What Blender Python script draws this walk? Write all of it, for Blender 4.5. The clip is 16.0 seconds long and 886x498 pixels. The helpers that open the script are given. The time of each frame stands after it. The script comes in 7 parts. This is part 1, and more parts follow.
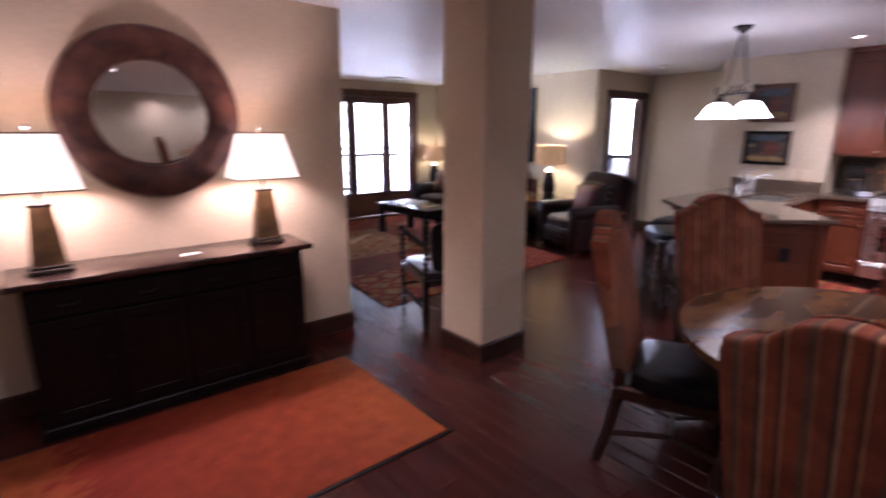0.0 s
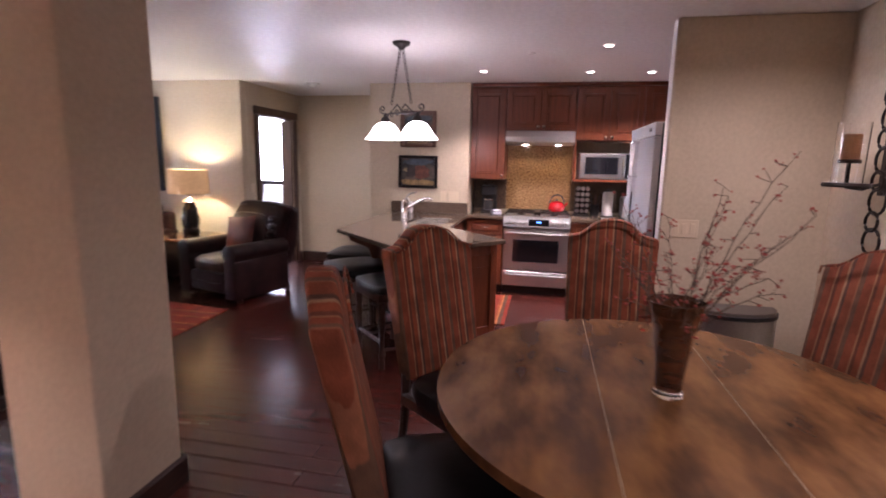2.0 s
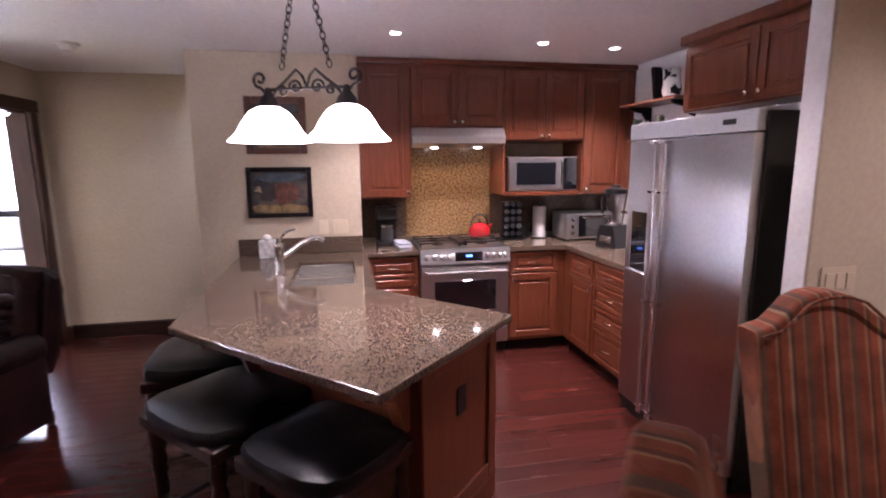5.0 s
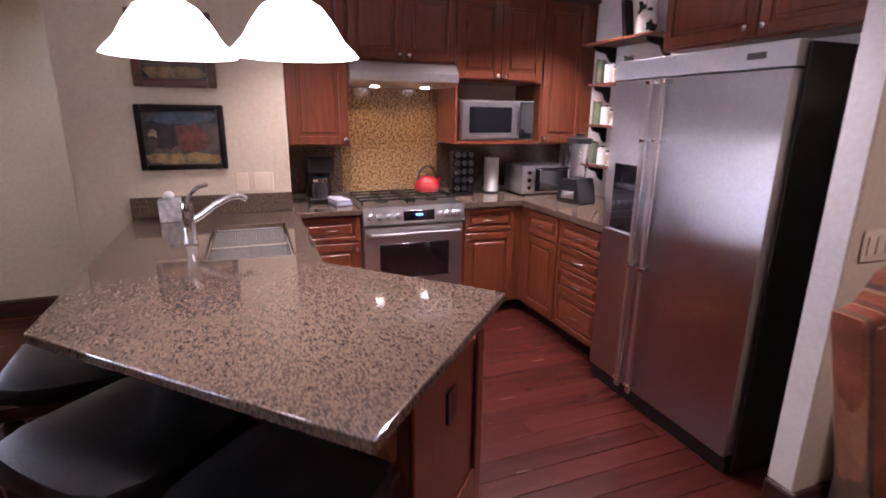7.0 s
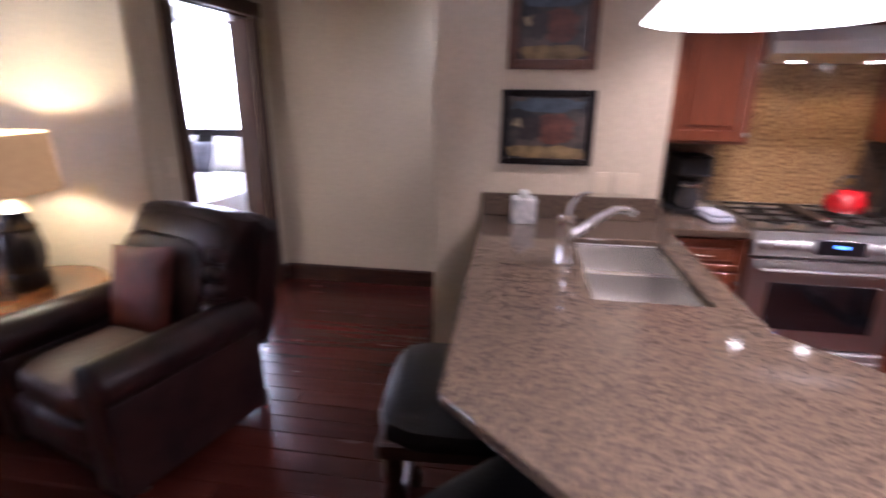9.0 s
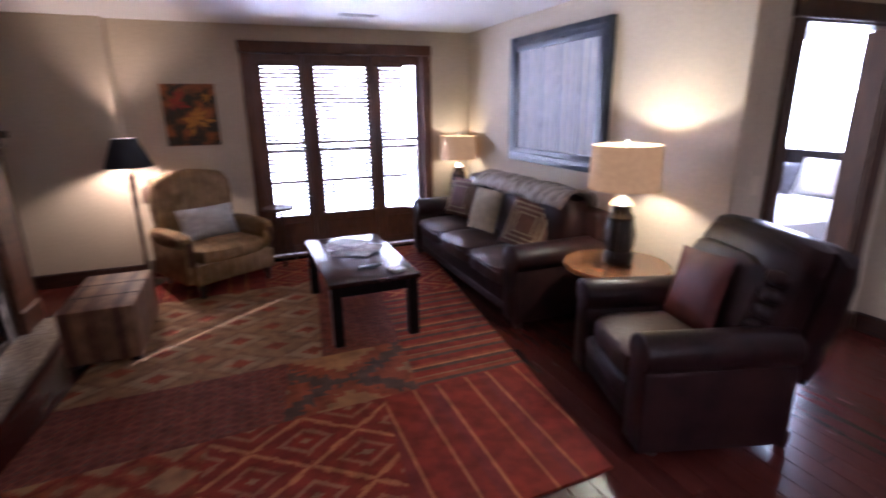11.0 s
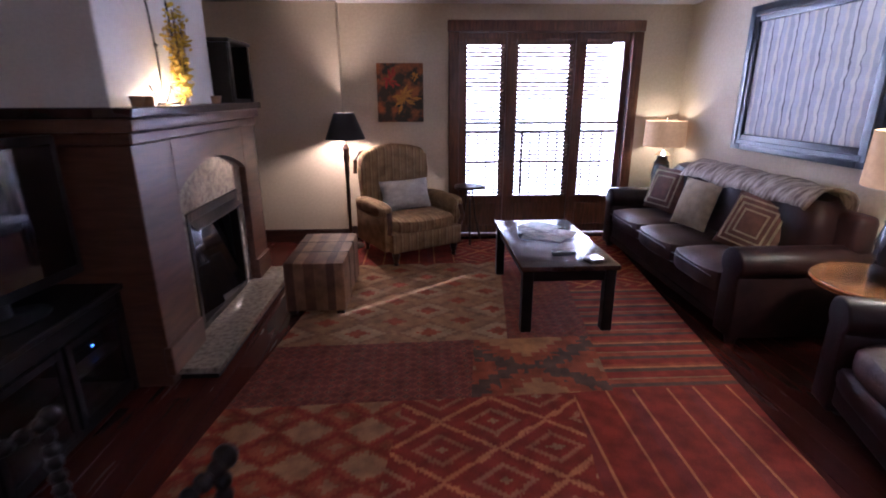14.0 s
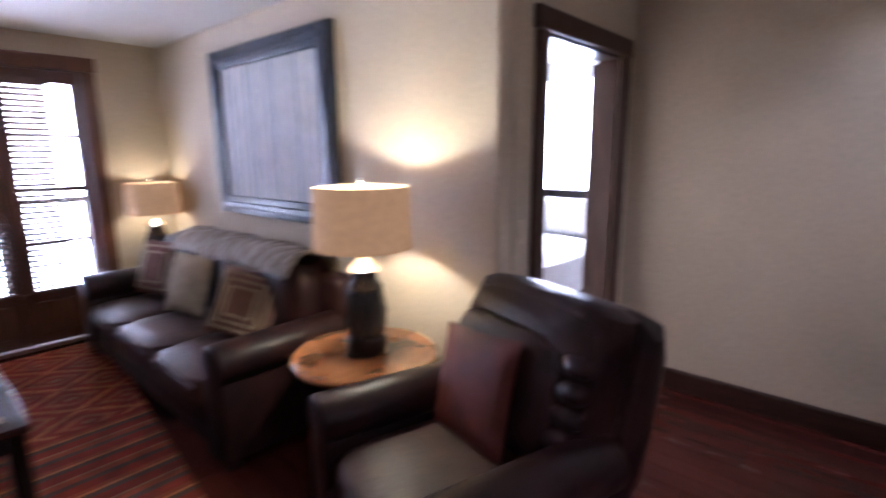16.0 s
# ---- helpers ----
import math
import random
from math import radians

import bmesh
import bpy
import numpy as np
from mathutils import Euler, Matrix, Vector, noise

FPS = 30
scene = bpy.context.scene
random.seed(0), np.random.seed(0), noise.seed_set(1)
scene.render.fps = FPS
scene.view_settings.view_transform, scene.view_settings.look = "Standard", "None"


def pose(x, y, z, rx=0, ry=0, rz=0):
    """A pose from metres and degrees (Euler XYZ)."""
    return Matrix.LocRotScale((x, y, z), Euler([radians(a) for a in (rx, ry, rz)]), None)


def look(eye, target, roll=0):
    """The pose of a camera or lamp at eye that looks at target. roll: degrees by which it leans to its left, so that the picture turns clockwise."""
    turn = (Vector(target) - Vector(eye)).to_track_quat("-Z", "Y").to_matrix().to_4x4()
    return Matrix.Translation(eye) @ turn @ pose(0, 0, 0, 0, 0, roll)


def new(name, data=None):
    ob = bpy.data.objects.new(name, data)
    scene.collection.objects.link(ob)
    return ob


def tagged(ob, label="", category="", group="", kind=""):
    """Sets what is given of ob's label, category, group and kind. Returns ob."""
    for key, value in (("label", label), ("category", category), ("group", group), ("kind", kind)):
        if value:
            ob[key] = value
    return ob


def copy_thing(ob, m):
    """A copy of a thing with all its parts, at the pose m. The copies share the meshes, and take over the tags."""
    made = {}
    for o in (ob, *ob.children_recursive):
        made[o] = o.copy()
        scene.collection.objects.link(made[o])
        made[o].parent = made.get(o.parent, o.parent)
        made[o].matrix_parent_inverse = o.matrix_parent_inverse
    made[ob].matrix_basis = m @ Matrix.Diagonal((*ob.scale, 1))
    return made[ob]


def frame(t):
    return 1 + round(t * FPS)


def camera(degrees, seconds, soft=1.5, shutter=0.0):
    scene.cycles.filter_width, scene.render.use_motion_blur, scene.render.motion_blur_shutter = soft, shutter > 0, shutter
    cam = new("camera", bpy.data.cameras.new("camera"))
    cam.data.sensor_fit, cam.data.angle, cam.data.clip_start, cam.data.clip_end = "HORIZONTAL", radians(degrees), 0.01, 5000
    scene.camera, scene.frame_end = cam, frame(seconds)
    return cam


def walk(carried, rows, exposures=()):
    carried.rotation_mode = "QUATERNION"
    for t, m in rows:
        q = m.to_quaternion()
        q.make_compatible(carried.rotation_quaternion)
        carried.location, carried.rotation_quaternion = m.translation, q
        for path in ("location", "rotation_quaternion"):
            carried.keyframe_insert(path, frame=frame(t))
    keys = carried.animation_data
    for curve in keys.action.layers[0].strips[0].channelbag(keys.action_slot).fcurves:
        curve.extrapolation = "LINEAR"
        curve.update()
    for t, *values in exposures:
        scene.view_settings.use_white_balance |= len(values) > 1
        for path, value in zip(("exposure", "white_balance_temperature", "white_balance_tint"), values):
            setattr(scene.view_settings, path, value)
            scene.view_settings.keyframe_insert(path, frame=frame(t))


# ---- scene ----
cam = camera(83.2, 16.0, soft=1.8, shutter=0.8)
PATH = [
    (0, (0.056, 0.06, 1.584), (1.288, 1.566, 1.122), 0.2),
    (0.5, (0.236, 0.15, 1.593), (1.742, 1.395, 1.164), 0.2),
    (1, (0.481, 0.292, 1.586), (2.219, 1.197, 1.185), 0.7),
    (1.5, (0.647, 0.49, 1.555), (2.515, 1.095, 1.18), 1.9),
    (2, (0.845, 0.774, 1.527), (2.777, 1.159, 1.182), 1.2),
    (2.5, (1.108, 1.03, 1.558), (3.063, 1.261, 1.208), 0.7),
    (3, (1.428, 1.25, 1.529), (3.395, 1.364, 1.185), 0.6),
    (3.5, (1.736, 1.428, 1.54), (3.705, 1.431, 1.188), 0.3),
    (4, (2.097, 1.53, 1.581), (4.061, 1.451, 1.211), -0.2),
    (4.5, (2.416, 1.669, 1.55), (4.375, 1.471, 1.201), 0.3),
    (5, (2.711, 1.789, 1.603), (4.646, 1.41, 1.268), -0.5),
    (7.5, (3.459, 1.933, 1.548), (5.254, 1.232, 1.015), 0.9),
    (8, (3.701, 2.029, 1.57), (5.562, 1.579, 0.992), 0.7),
    (8.5, (3.867, 2.209, 1.573), (5.77, 2.121, 0.964), 1.2),
    (9, (3.975, 2.404, 1.597), (5.857, 2.688, 0.982), 0.6),
    (9.5, (3.965, 2.47, 1.637), (5.7, 3.248, 1.017), -1.0),
    (10, (3.877, 2.462, 1.634), (5.321, 3.71, 1.038), -0.6),
    (10.2, (3.86, 2.442, 1.648), (5.144, 3.856, 1.053), -0.6),
    (12.5, (3.55, 2.218, 1.558), (3.731, 4.136, 1.021), -0.1),
    (13, (3.542, 2.227, 1.545), (3.656, 4.144, 0.985), 0.1),
    (13.5, (3.533, 2.293, 1.542), (3.618, 4.207, 0.969), 0.1),
    (14, (3.566, 2.508, 1.551), (3.648, 4.417, 0.961), -0.2),
    (14.5, (3.721, 2.695, 1.557), (3.929, 4.599, 0.983), -0.4),
    (15, (3.955, 2.876, 1.555), (4.63, 4.695, 1.069), -0.3),
    (15.5, (4.27, 3.041, 1.517), (5.41, 4.634, 1.109), -1.1),
    (16, (4.587, 3.106, 1.526), (6.057, 4.407, 1.142), -0.5),
]
walk(cam, [(t, look(eye, target, roll)) for t, eye, target, roll in PATH],
     [(0, 0.96, 5400, 31), (2.5, 1.18, 5950, 33), (3.5, 1.06, 5900, 33), (4.5, 1.08, 5800, 33), (7.6, 0.98, 5700, 33), (9.5, 0.98, 5500, 31), (12.5, 0.98, 5100, 35), (14, 0.98, 5100, 35), (16, 0.86, 5300, 31)])

# ---- world and light ----
world = bpy.data.worlds.new("sky")
scene.world = world
world.use_nodes = True
wn = world.node_tree
sky = wn.nodes.new("ShaderNodeTexSky")
sky.sky_type = "NISHITA"
sky.sun_disc = False
sky.sun_elevation = radians(30)
sky.sun_rotation = radians(52)
wn.nodes["Background"].inputs[1].default_value = 0.12
wn.links.new(sky.outputs[0], wn.nodes["Background"].inputs[0])


def lamp(name, kind, m, energy, color=(1, 1, 1), size=0.1, size_y=None, spot=None, blend=0.6):
    d = bpy.data.lights.new(name, kind)
    d.energy, d.color = energy, color
    if kind == "AREA":
        d.size = size
        if size_y:
            d.shape, d.size_y = "RECTANGLE", size_y
    elif kind == "SUN":
        d.angle = size
    else:
        d.shadow_soft_size = size
    if spot:
        d.spot_size, d.spot_blend = radians(spot), blend
    ob = new(name, d)
    ob.matrix_world = m
    return ob


WARM = (1.0, 0.72, 0.42)
SOFT = (1.0, 0.88, 0.76)
DAY = (0.80, 0.90, 1.0)
SUN_DIR = Vector((-0.78, -0.63, -0.577)).normalized()
lamp("sun", "SUN", Matrix.Translation((9, 14, 8)) @ SUN_DIR.to_track_quat("-Z", "Y").to_matrix().to_4x4(), 5.0, (1, 0.94, 0.85), radians(0.5))
# bulbs
for x, y in ((4.70, 1.765), (4.83, 2.065)):
    lamp("pendant_bulb", "POINT", pose(x, y, 1.79), 6, SOFT, 0.012)
DOWNLIGHTS = ((5.03, 0.345), (6.17, 0.39), (6.23, -0.19), (6.05, 1.43))
for x, y in DOWNLIGHTS:
    lamp("downlight_or_fill", "SPOT", pose(x, y, 2.415), 72, SOFT, 0.04, spot=115)
for x in (0.06, 1.20):
    lamp("console_bulb", "POINT", pose(x, 3.30, 1.40), 18, (1.0, 0.74, 0.60), 0.05)
lamp("table_lamp_bulb", "POINT", pose(6.02, 4.86, 1.26), 17, (1.0, 0.95, 0.58), 0.04)
lamp("table_lamp_bulb", "POINT", pose(6.14, 7.76, 1.16), 4.5, (1.0, 0.95, 0.60), 0.04)
lamp("floor_lamp_bulb", "POINT", pose(2.80, 7.66, 1.22), 26, (1.0, 0.78, 0.50), 0.04)
for y in (1.02, 0.64):
    lamp("hood_bulb", "SPOT", pose(6.98, y, 1.735), 4.5, WARM, 0.02, spot=130)
lamp("mantel_bulb", "POINT", pose(2.13, 5.62, 1.56), 4.5, (1.0, 0.72, 0.35), 0.03)
# fill spots without fittings, added at the ceiling to brighten the dining side
for x, y, e in ((1.5, -0.35, 42), (0.5, 1.6, 22), (-0.6, 0.3, 26), (3.35, -0.35, 36)):
    lamp("downlight_or_fill", "SPOT", pose(x, y, 2.415), e, (1.0, 0.85, 0.74), 0.04, spot=155, blend=0.9)
# passage downlight behind the picture wall, told by its glow on the hall wall
lamp("downlight_or_fill", "SPOT", pose(7.56, 2.58, 2.415), 22, (0.86, 0.94, 1.0), 0.05, spot=150)
# second hall spot, added without a fitting to brighten the floor
lamp("downlight_or_fill", "SPOT", pose(7.15, 3.45, 2.415), 16, (1.0, 0.92, 0.84), 0.05, spot=100, blend=1.0)


# ---- materials ----
def mat(name, color, rough=0.5, metal=0.0, spec=0.5, var=0.0, scale=8.0, stretch=(1, 1, 1), color2=None, bump=0.0, bump_scale=60.0,
        coat=0.0, random_amount=0.0, emit=None, strength=0.0, trans=0.0, alpha=1.0, rough_var=0.0, sss=0.0, thresholds=(0.35, 0.65), coords="Object"):
    """A principled material: two colours mixed by a large noise, a fine grain, bump from both."""
    m = bpy.data.materials.new(name)
    m.use_nodes = True
    nt = m.node_tree
    b = nt.nodes["Principled BSDF"]
    c = (*color, 1)
    b.inputs["Base Color"].default_value = c
    b.inputs["Roughness"].default_value = rough
    b.inputs["Metallic"].default_value = metal
    b.inputs["Specular IOR Level"].default_value = spec
    b.inputs["Coat Weight"].default_value = coat
    b.inputs["Coat Roughness"].default_value = 0.15
    b.inputs["Transmission Weight"].default_value = trans
    b.inputs["Alpha"].default_value = alpha
    if emit:
        b.inputs["Emission Color"].default_value = (*emit, 1)
        b.inputs["Emission Strength"].default_value = strength
    if var or color2 or bump or random_amount:
        tc = nt.nodes.new("ShaderNodeTexCoord")
        mp = nt.nodes.new("ShaderNodeMapping")
        mp.inputs["Scale"].default_value = stretch
        nt.links.new(tc.outputs[coords], mp.inputs[0])
        vec = mp.outputs[0]
        if random_amount:
            oi = nt.nodes.new("ShaderNodeObjectInfo")
            ad = nt.nodes.new("ShaderNodeVectorMath")
            ad.operation = "MULTIPLY_ADD"
            cb = nt.nodes.new("ShaderNodeCombineXYZ")
            for k in range(3):
                nt.links.new(oi.outputs["Random"], cb.inputs[k])
            ad.inputs[1].default_value = (37, 53, 29)
            nt.links.new(cb.outputs[0], ad.inputs[0])
            nt.links.new(vec, ad.inputs[2])
            vec = ad.outputs[0]
        n1 = nt.nodes.new("ShaderNodeTexNoise")
        n1.inputs["Scale"].default_value = scale
        n1.inputs["Detail"].default_value = 6
        nt.links.new(vec, n1.inputs["Vector"])
        n2 = nt.nodes.new("ShaderNodeTexNoise")
        n2.inputs["Scale"].default_value = bump_scale
        n2.inputs["Detail"].default_value = 4
        nt.links.new(vec, n2.inputs["Vector"])
        ramp = nt.nodes.new("ShaderNodeValToRGB")
        ramp.color_ramp.elements[0].position, ramp.color_ramp.elements[1].position = thresholds
        dark = color2 or tuple(v * (1 - var) for v in color)
        ramp.color_ramp.elements[0].color = (*dark, 1)
        ramp.color_ramp.elements[1].color = c
        nt.links.new(n1.outputs[0], ramp.inputs[0])
        out = ramp.outputs[0]
        mx = nt.nodes.new("ShaderNodeMix")
        mx.data_type, mx.blend_type = "RGBA", "MULTIPLY"
        mx.inputs[0].default_value = 0.25
        nt.links.new(out, mx.inputs[6])
        nt.links.new(n2.outputs[0], mx.inputs[7])
        br = nt.nodes.new("ShaderNodeBrightContrast")
        br.inputs[1].default_value = 0.0
        nt.links.new(mx.outputs[2], br.inputs[0])
        out = br.outputs[0]
        if random_amount:
            hs = nt.nodes.new("ShaderNodeHueSaturation")
            ma = nt.nodes.new("ShaderNodeMapRange")
            ma.inputs[3].default_value, ma.inputs[4].default_value = 1 - random_amount, 1 + random_amount
            nt.links.new(oi.outputs["Random"], ma.inputs[0])
            nt.links.new(ma.outputs[0], hs.inputs["Value"])
            nt.links.new(out, hs.inputs["Color"])
            out = hs.outputs[0]
        nt.links.new(out, b.inputs["Base Color"])
        if bump:
            bu = nt.nodes.new("ShaderNodeBump")
            bu.inputs["Strength"].default_value = min(1.0, bump)
            bu.inputs["Distance"].default_value = 0.004
            su = nt.nodes.new("ShaderNodeMath")
            nt.links.new(n1.outputs[0], su.inputs[0])
            nt.links.new(n2.outputs[0], su.inputs[1])
            nt.links.new(su.outputs[0], bu.inputs["Height"])
            nt.links.new(bu.outputs[0], b.inputs["Normal"])
        if rough_var:
            mr = nt.nodes.new("ShaderNodeMapRange")
            mr.inputs[3].default_value, mr.inputs[4].default_value = max(0.02, rough - rough_var), min(1, rough + rough_var)
            nt.links.new(n1.outputs[0], mr.inputs[0])
            nt.links.new(mr.outputs[0], b.inputs["Roughness"])
    return m


def banded(name, bands, axis=0, period=0.2, rough=0.85, wobble=0.01, bump=0.3, soft=False, chevron=0.0, chev_axis=1, steps=7.0, wear=0.3):
    """Woven bands: (place from 0 to 1, colour) repeated every period metres along an axis; chevron folds them into diamonds."""
    m = bpy.data.materials.new(name)
    m.use_nodes = True
    nt = m.node_tree
    b = nt.nodes["Principled BSDF"]
    b.inputs["Roughness"].default_value = rough
    b.inputs["Specular IOR Level"].default_value = 0.2
    tc = nt.nodes.new("ShaderNodeTexCoord")
    se = nt.nodes.new("ShaderNodeSeparateXYZ")
    nz = nt.nodes.new("ShaderNodeTexNoise")
    nz.inputs["Scale"].default_value = 14
    nz.inputs["Detail"].default_value = 5
    nt.links.new(tc.outputs["Object"], se.inputs[0])
    nt.links.new(tc.outputs["Object"], nz.inputs["Vector"])

    def math2(op, a, bval):
        n = nt.nodes.new("ShaderNodeMath")
        n.operation = op
        for i, v in enumerate((a, bval)):
            if v is None:
                continue
            if isinstance(v, (int, float)):
                n.inputs[i].default_value = v
            else:
                nt.links.new(v, n.inputs[i])
        return n.outputs[0]

    u = math2("DIVIDE", se.outputs[axis], period)
    if chevron:
        v = math2("PINGPONG", math2("DIVIDE", se.outputs[chev_axis], chevron), 1.0)
        # step the fold, as in a woven pattern
        v = math2("DIVIDE", math2("ROUND", math2("MULTIPLY", v, steps), None), steps)
        uu = math2("PINGPONG", u, 1.0)
        uu = math2("DIVIDE", math2("ROUND", math2("MULTIPLY", uu, steps), None), steps)
        u = math2("MULTIPLY", math2("ADD", uu, v), 0.5)
    w = math2("MULTIPLY", math2("SUBTRACT", nz.outputs[0], 0.5), wobble / period)
    u = math2("ADD", u, w)
    if not chevron:
        u = math2("FRACT", u, None)
    ramp = nt.nodes.new("ShaderNodeValToRGB")
    ramp.color_ramp.interpolation = "LINEAR" if soft else "CONSTANT"
    el = ramp.color_ramp.elements
    el[0].position, el[0].color = bands[0][0], (*bands[0][1], 1)
    el[1].position, el[1].color = bands[1][0], (*bands[1][1], 1)
    for p, c in bands[2:]:
        e = el.new(p)
        e.color = (*c, 1)
    nt.links.new(u, ramp.inputs[0])
    fine = nt.nodes.new("ShaderNodeTexNoise")
    fine.inputs["Scale"].default_value = 220
    nt.links.new(tc.outputs["Object"], fine.inputs["Vector"])
    mx = nt.nodes.new("ShaderNodeMix")
    mx.data_type, mx.blend_type = "RGBA", "MULTIPLY"
    mx.inputs[0].default_value = 0.55
    nt.links.new(ramp.outputs[0], mx.inputs[6])
    nt.links.new(fine.outputs[0], mx.inputs[7])
    # worn and dusty patches
    worn = nt.nodes.new("ShaderNodeTexNoise")
    worn.inputs["Scale"].default_value = 11
    worn.inputs["Detail"].default_value = 8
    nt.links.new(tc.outputs["Object"], worn.inputs["Vector"])
    level = nt.nodes.new("ShaderNodeMapRange")
    level.inputs[1].default_value, level.inputs[2].default_value = 0.32, 0.68
    level.inputs[3].default_value, level.inputs[4].default_value = 1 - wear, 1 + wear
    nt.links.new(worn.outputs[0], level.inputs[0])
    hs = nt.nodes.new("ShaderNodeHueSaturation")
    nt.links.new(level.outputs[0], hs.inputs["Value"])
    nt.links.new(mx.outputs[2], hs.inputs["Color"])
    nt.links.new(hs.outputs[0], b.inputs["Base Color"])
    bu = nt.nodes.new("ShaderNodeBump")
    bu.inputs["Strength"].default_value = bump
    bu.inputs["Distance"].default_value = 0.003
    nt.links.new(fine.outputs[0], bu.inputs["Height"])
    nt.links.new(bu.outputs[0], b.inputs["Normal"])
    return m


PLASTER = mat("tan_plaster", (0.64, 0.54, 0.40), 0.8, var=0.08, scale=1.5, bump=0.12, bump_scale=40, spec=0.25)
CEIL = mat("ceiling_paint", (0.86, 0.84, 0.82), 0.50, var=0.05, scale=1.2, bump=0.08, bump_scale=30, spec=0.35)
FLOORWOOD = mat("dark_plank", (0.062, 0.0138, 0.0095), 0.25, var=0.22, scale=3.0, stretch=(7, 0.8, 1), bump=0.03, bump_scale=22, spec=0.20, random_amount=0.16, rough_var=0.06)
GAPDARK = mat("floor_joint", (0.02, 0.012, 0.01), 0.8)
TRIM = mat("dark_trim_wood", (0.075, 0.030, 0.016), 0.42, var=0.5, scale=5, stretch=(8, 8, 1), bump=0.1, spec=0.4)
TRIMH = mat("dark_baseboard_wood", (0.055, 0.021, 0.013), 0.42, var=0.5, scale=5, stretch=(1, 1, 8), bump=0.1, spec=0.4)
DOORWOOD = mat("french_door_wood", (0.17, 0.065, 0.03), 0.4, var=0.5, scale=6, stretch=(9, 9, 1), bump=0.1)
CABWOOD = mat("cherry_cabinet_wood", (0.185, 0.050, 0.021), 0.30, var=0.28, scale=5, stretch=(7, 7, 0.8), bump=0.06, bump_scale=30, coat=0.25)
MANTELWOOD = mat("mantel_wood", (0.14, 0.058, 0.033), 0.42, var=0.45, scale=4, stretch=(1, 1, 7), bump=0.08)
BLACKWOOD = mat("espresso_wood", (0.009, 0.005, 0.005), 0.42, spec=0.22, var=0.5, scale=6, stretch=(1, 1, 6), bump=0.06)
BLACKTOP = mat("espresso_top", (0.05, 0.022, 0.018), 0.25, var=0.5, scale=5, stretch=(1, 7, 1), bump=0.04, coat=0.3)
GRANITE = mat("brown_granite", (0.160, 0.112, 0.078), 0.07, color2=(0.042, 0.030, 0.024), scale=70, stretch=(1, 2.2, 1), bump=0.0, bump_scale=190, spec=0.5, thresholds=(0.33, 0.62))
GOLDGRAN = mat("gold_granite", (0.38, 0.24, 0.11), 0.22, color2=(0.13, 0.072, 0.03), scale=60, bump_scale=170, spec=0.5, thresholds=(0.40, 0.58))
HEARTHGRAN = mat("beige_granite", (0.38, 0.32, 0.25), 0.10, color2=(0.16, 0.13, 0.10), scale=30, bump_scale=120, spec=0.6, thresholds=(0.3, 0.6), coat=0.5)
STEEL = mat("brushed_steel", (0.72, 0.71, 0.71), 0.33, metal=1.0, var=0.05, scale=2)
FRIDGE = mat("refrigerator_steel", (0.66, 0.65, 0.67), 0.36, metal=1.0, var=0.06, scale=2)
fb_ = FRIDGE.node_tree.nodes["Principled BSDF"]
fb_.inputs["Anisotropic"].default_value = 0.95
ft_ = FRIDGE.node_tree.nodes.new("ShaderNodeTangent")
ft_.direction_type, ft_.axis = "RADIAL", "Z"
FRIDGE.node_tree.links.new(ft_.outputs[0], fb_.inputs["Tangent"])
CHROME = mat("chrome", (0.8, 0.8, 0.8), 0.08, metal=1.0)
NICKEL = mat("satin_nickel", (0.72, 0.70, 0.67), 0.26, metal=1.0)
IRON = mat("dark_iron", (0.035, 0.026, 0.022), 0.45, metal=0.6, var=0.4, scale=20, bump=0.15)
BLACKPL = mat("black_plastic", (0.012, 0.012, 0.013), 0.3)
BLACKGLASS = mat("black_glass", (0.006, 0.006, 0.008), 0.04, spec=1.0, coat=0.6)
LEATHER = mat("brown_leather", (0.032, 0.0125, 0.0115), 0.38, color2=(0.014, 0.006, 0.007), scale=7, bump=0.35, bump_scale=120, spec=0.2)
LEATHER2 = mat("worn_leather", (0.070, 0.035, 0.027), 0.47, color2=(0.036, 0.017, 0.014), scale=5, bump=0.6, bump_scale=45, spec=0.22)
BLACKLEATHER = mat("black_leather", (0.007, 0.0065, 0.007), 0.33, var=0.3, scale=9, bump=0.3, bump_scale=120, spec=0.3)
SHADE = mat("burlap_shade", (0.50, 0.34, 0.19), 0.85, var=0.15, scale=30, bump=0.3, bump_scale=250, spec=0.1, emit=(1.0, 0.58, 0.24), strength=0.16)
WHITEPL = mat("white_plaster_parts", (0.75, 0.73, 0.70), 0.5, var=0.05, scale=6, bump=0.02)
SWITCH = mat("almond_plastic", (0.62, 0.52, 0.38), 0.4)
LINEN = mat("white_linen", (0.72, 0.70, 0.68), 0.85, var=0.12, scale=6, bump=0.3, bump_scale=40)
FUR = mat("grey_fur", (0.55, 0.48, 0.41), 0.95, color2=(0.16, 0.12, 0.10), scale=9, stretch=(1, 4, 1), bump=0.9, bump_scale=90, spec=0.1)
WHITEFUR = mat("white_shag", (0.70, 0.66, 0.60), 0.95, var=0.25, scale=20, bump=1.0, bump_scale=110, spec=0.1)
REDFAB = mat("maroon_leather", (0.105, 0.021, 0.016), 0.55, spec=0.25, var=0.35, scale=10, bump=0.3, bump_scale=120)
TANFAB = mat("tan_fabric", (0.42, 0.33, 0.21), 0.9, var=0.3, scale=14, bump=0.5, bump_scale=160)
GLASS = mat("clear_glass", (1, 1, 1), 0.02, trans=1.0)
REDENAMEL = mat("red_enamel", (0.34, 0.008, 0.010), 0.12, coat=0.6)
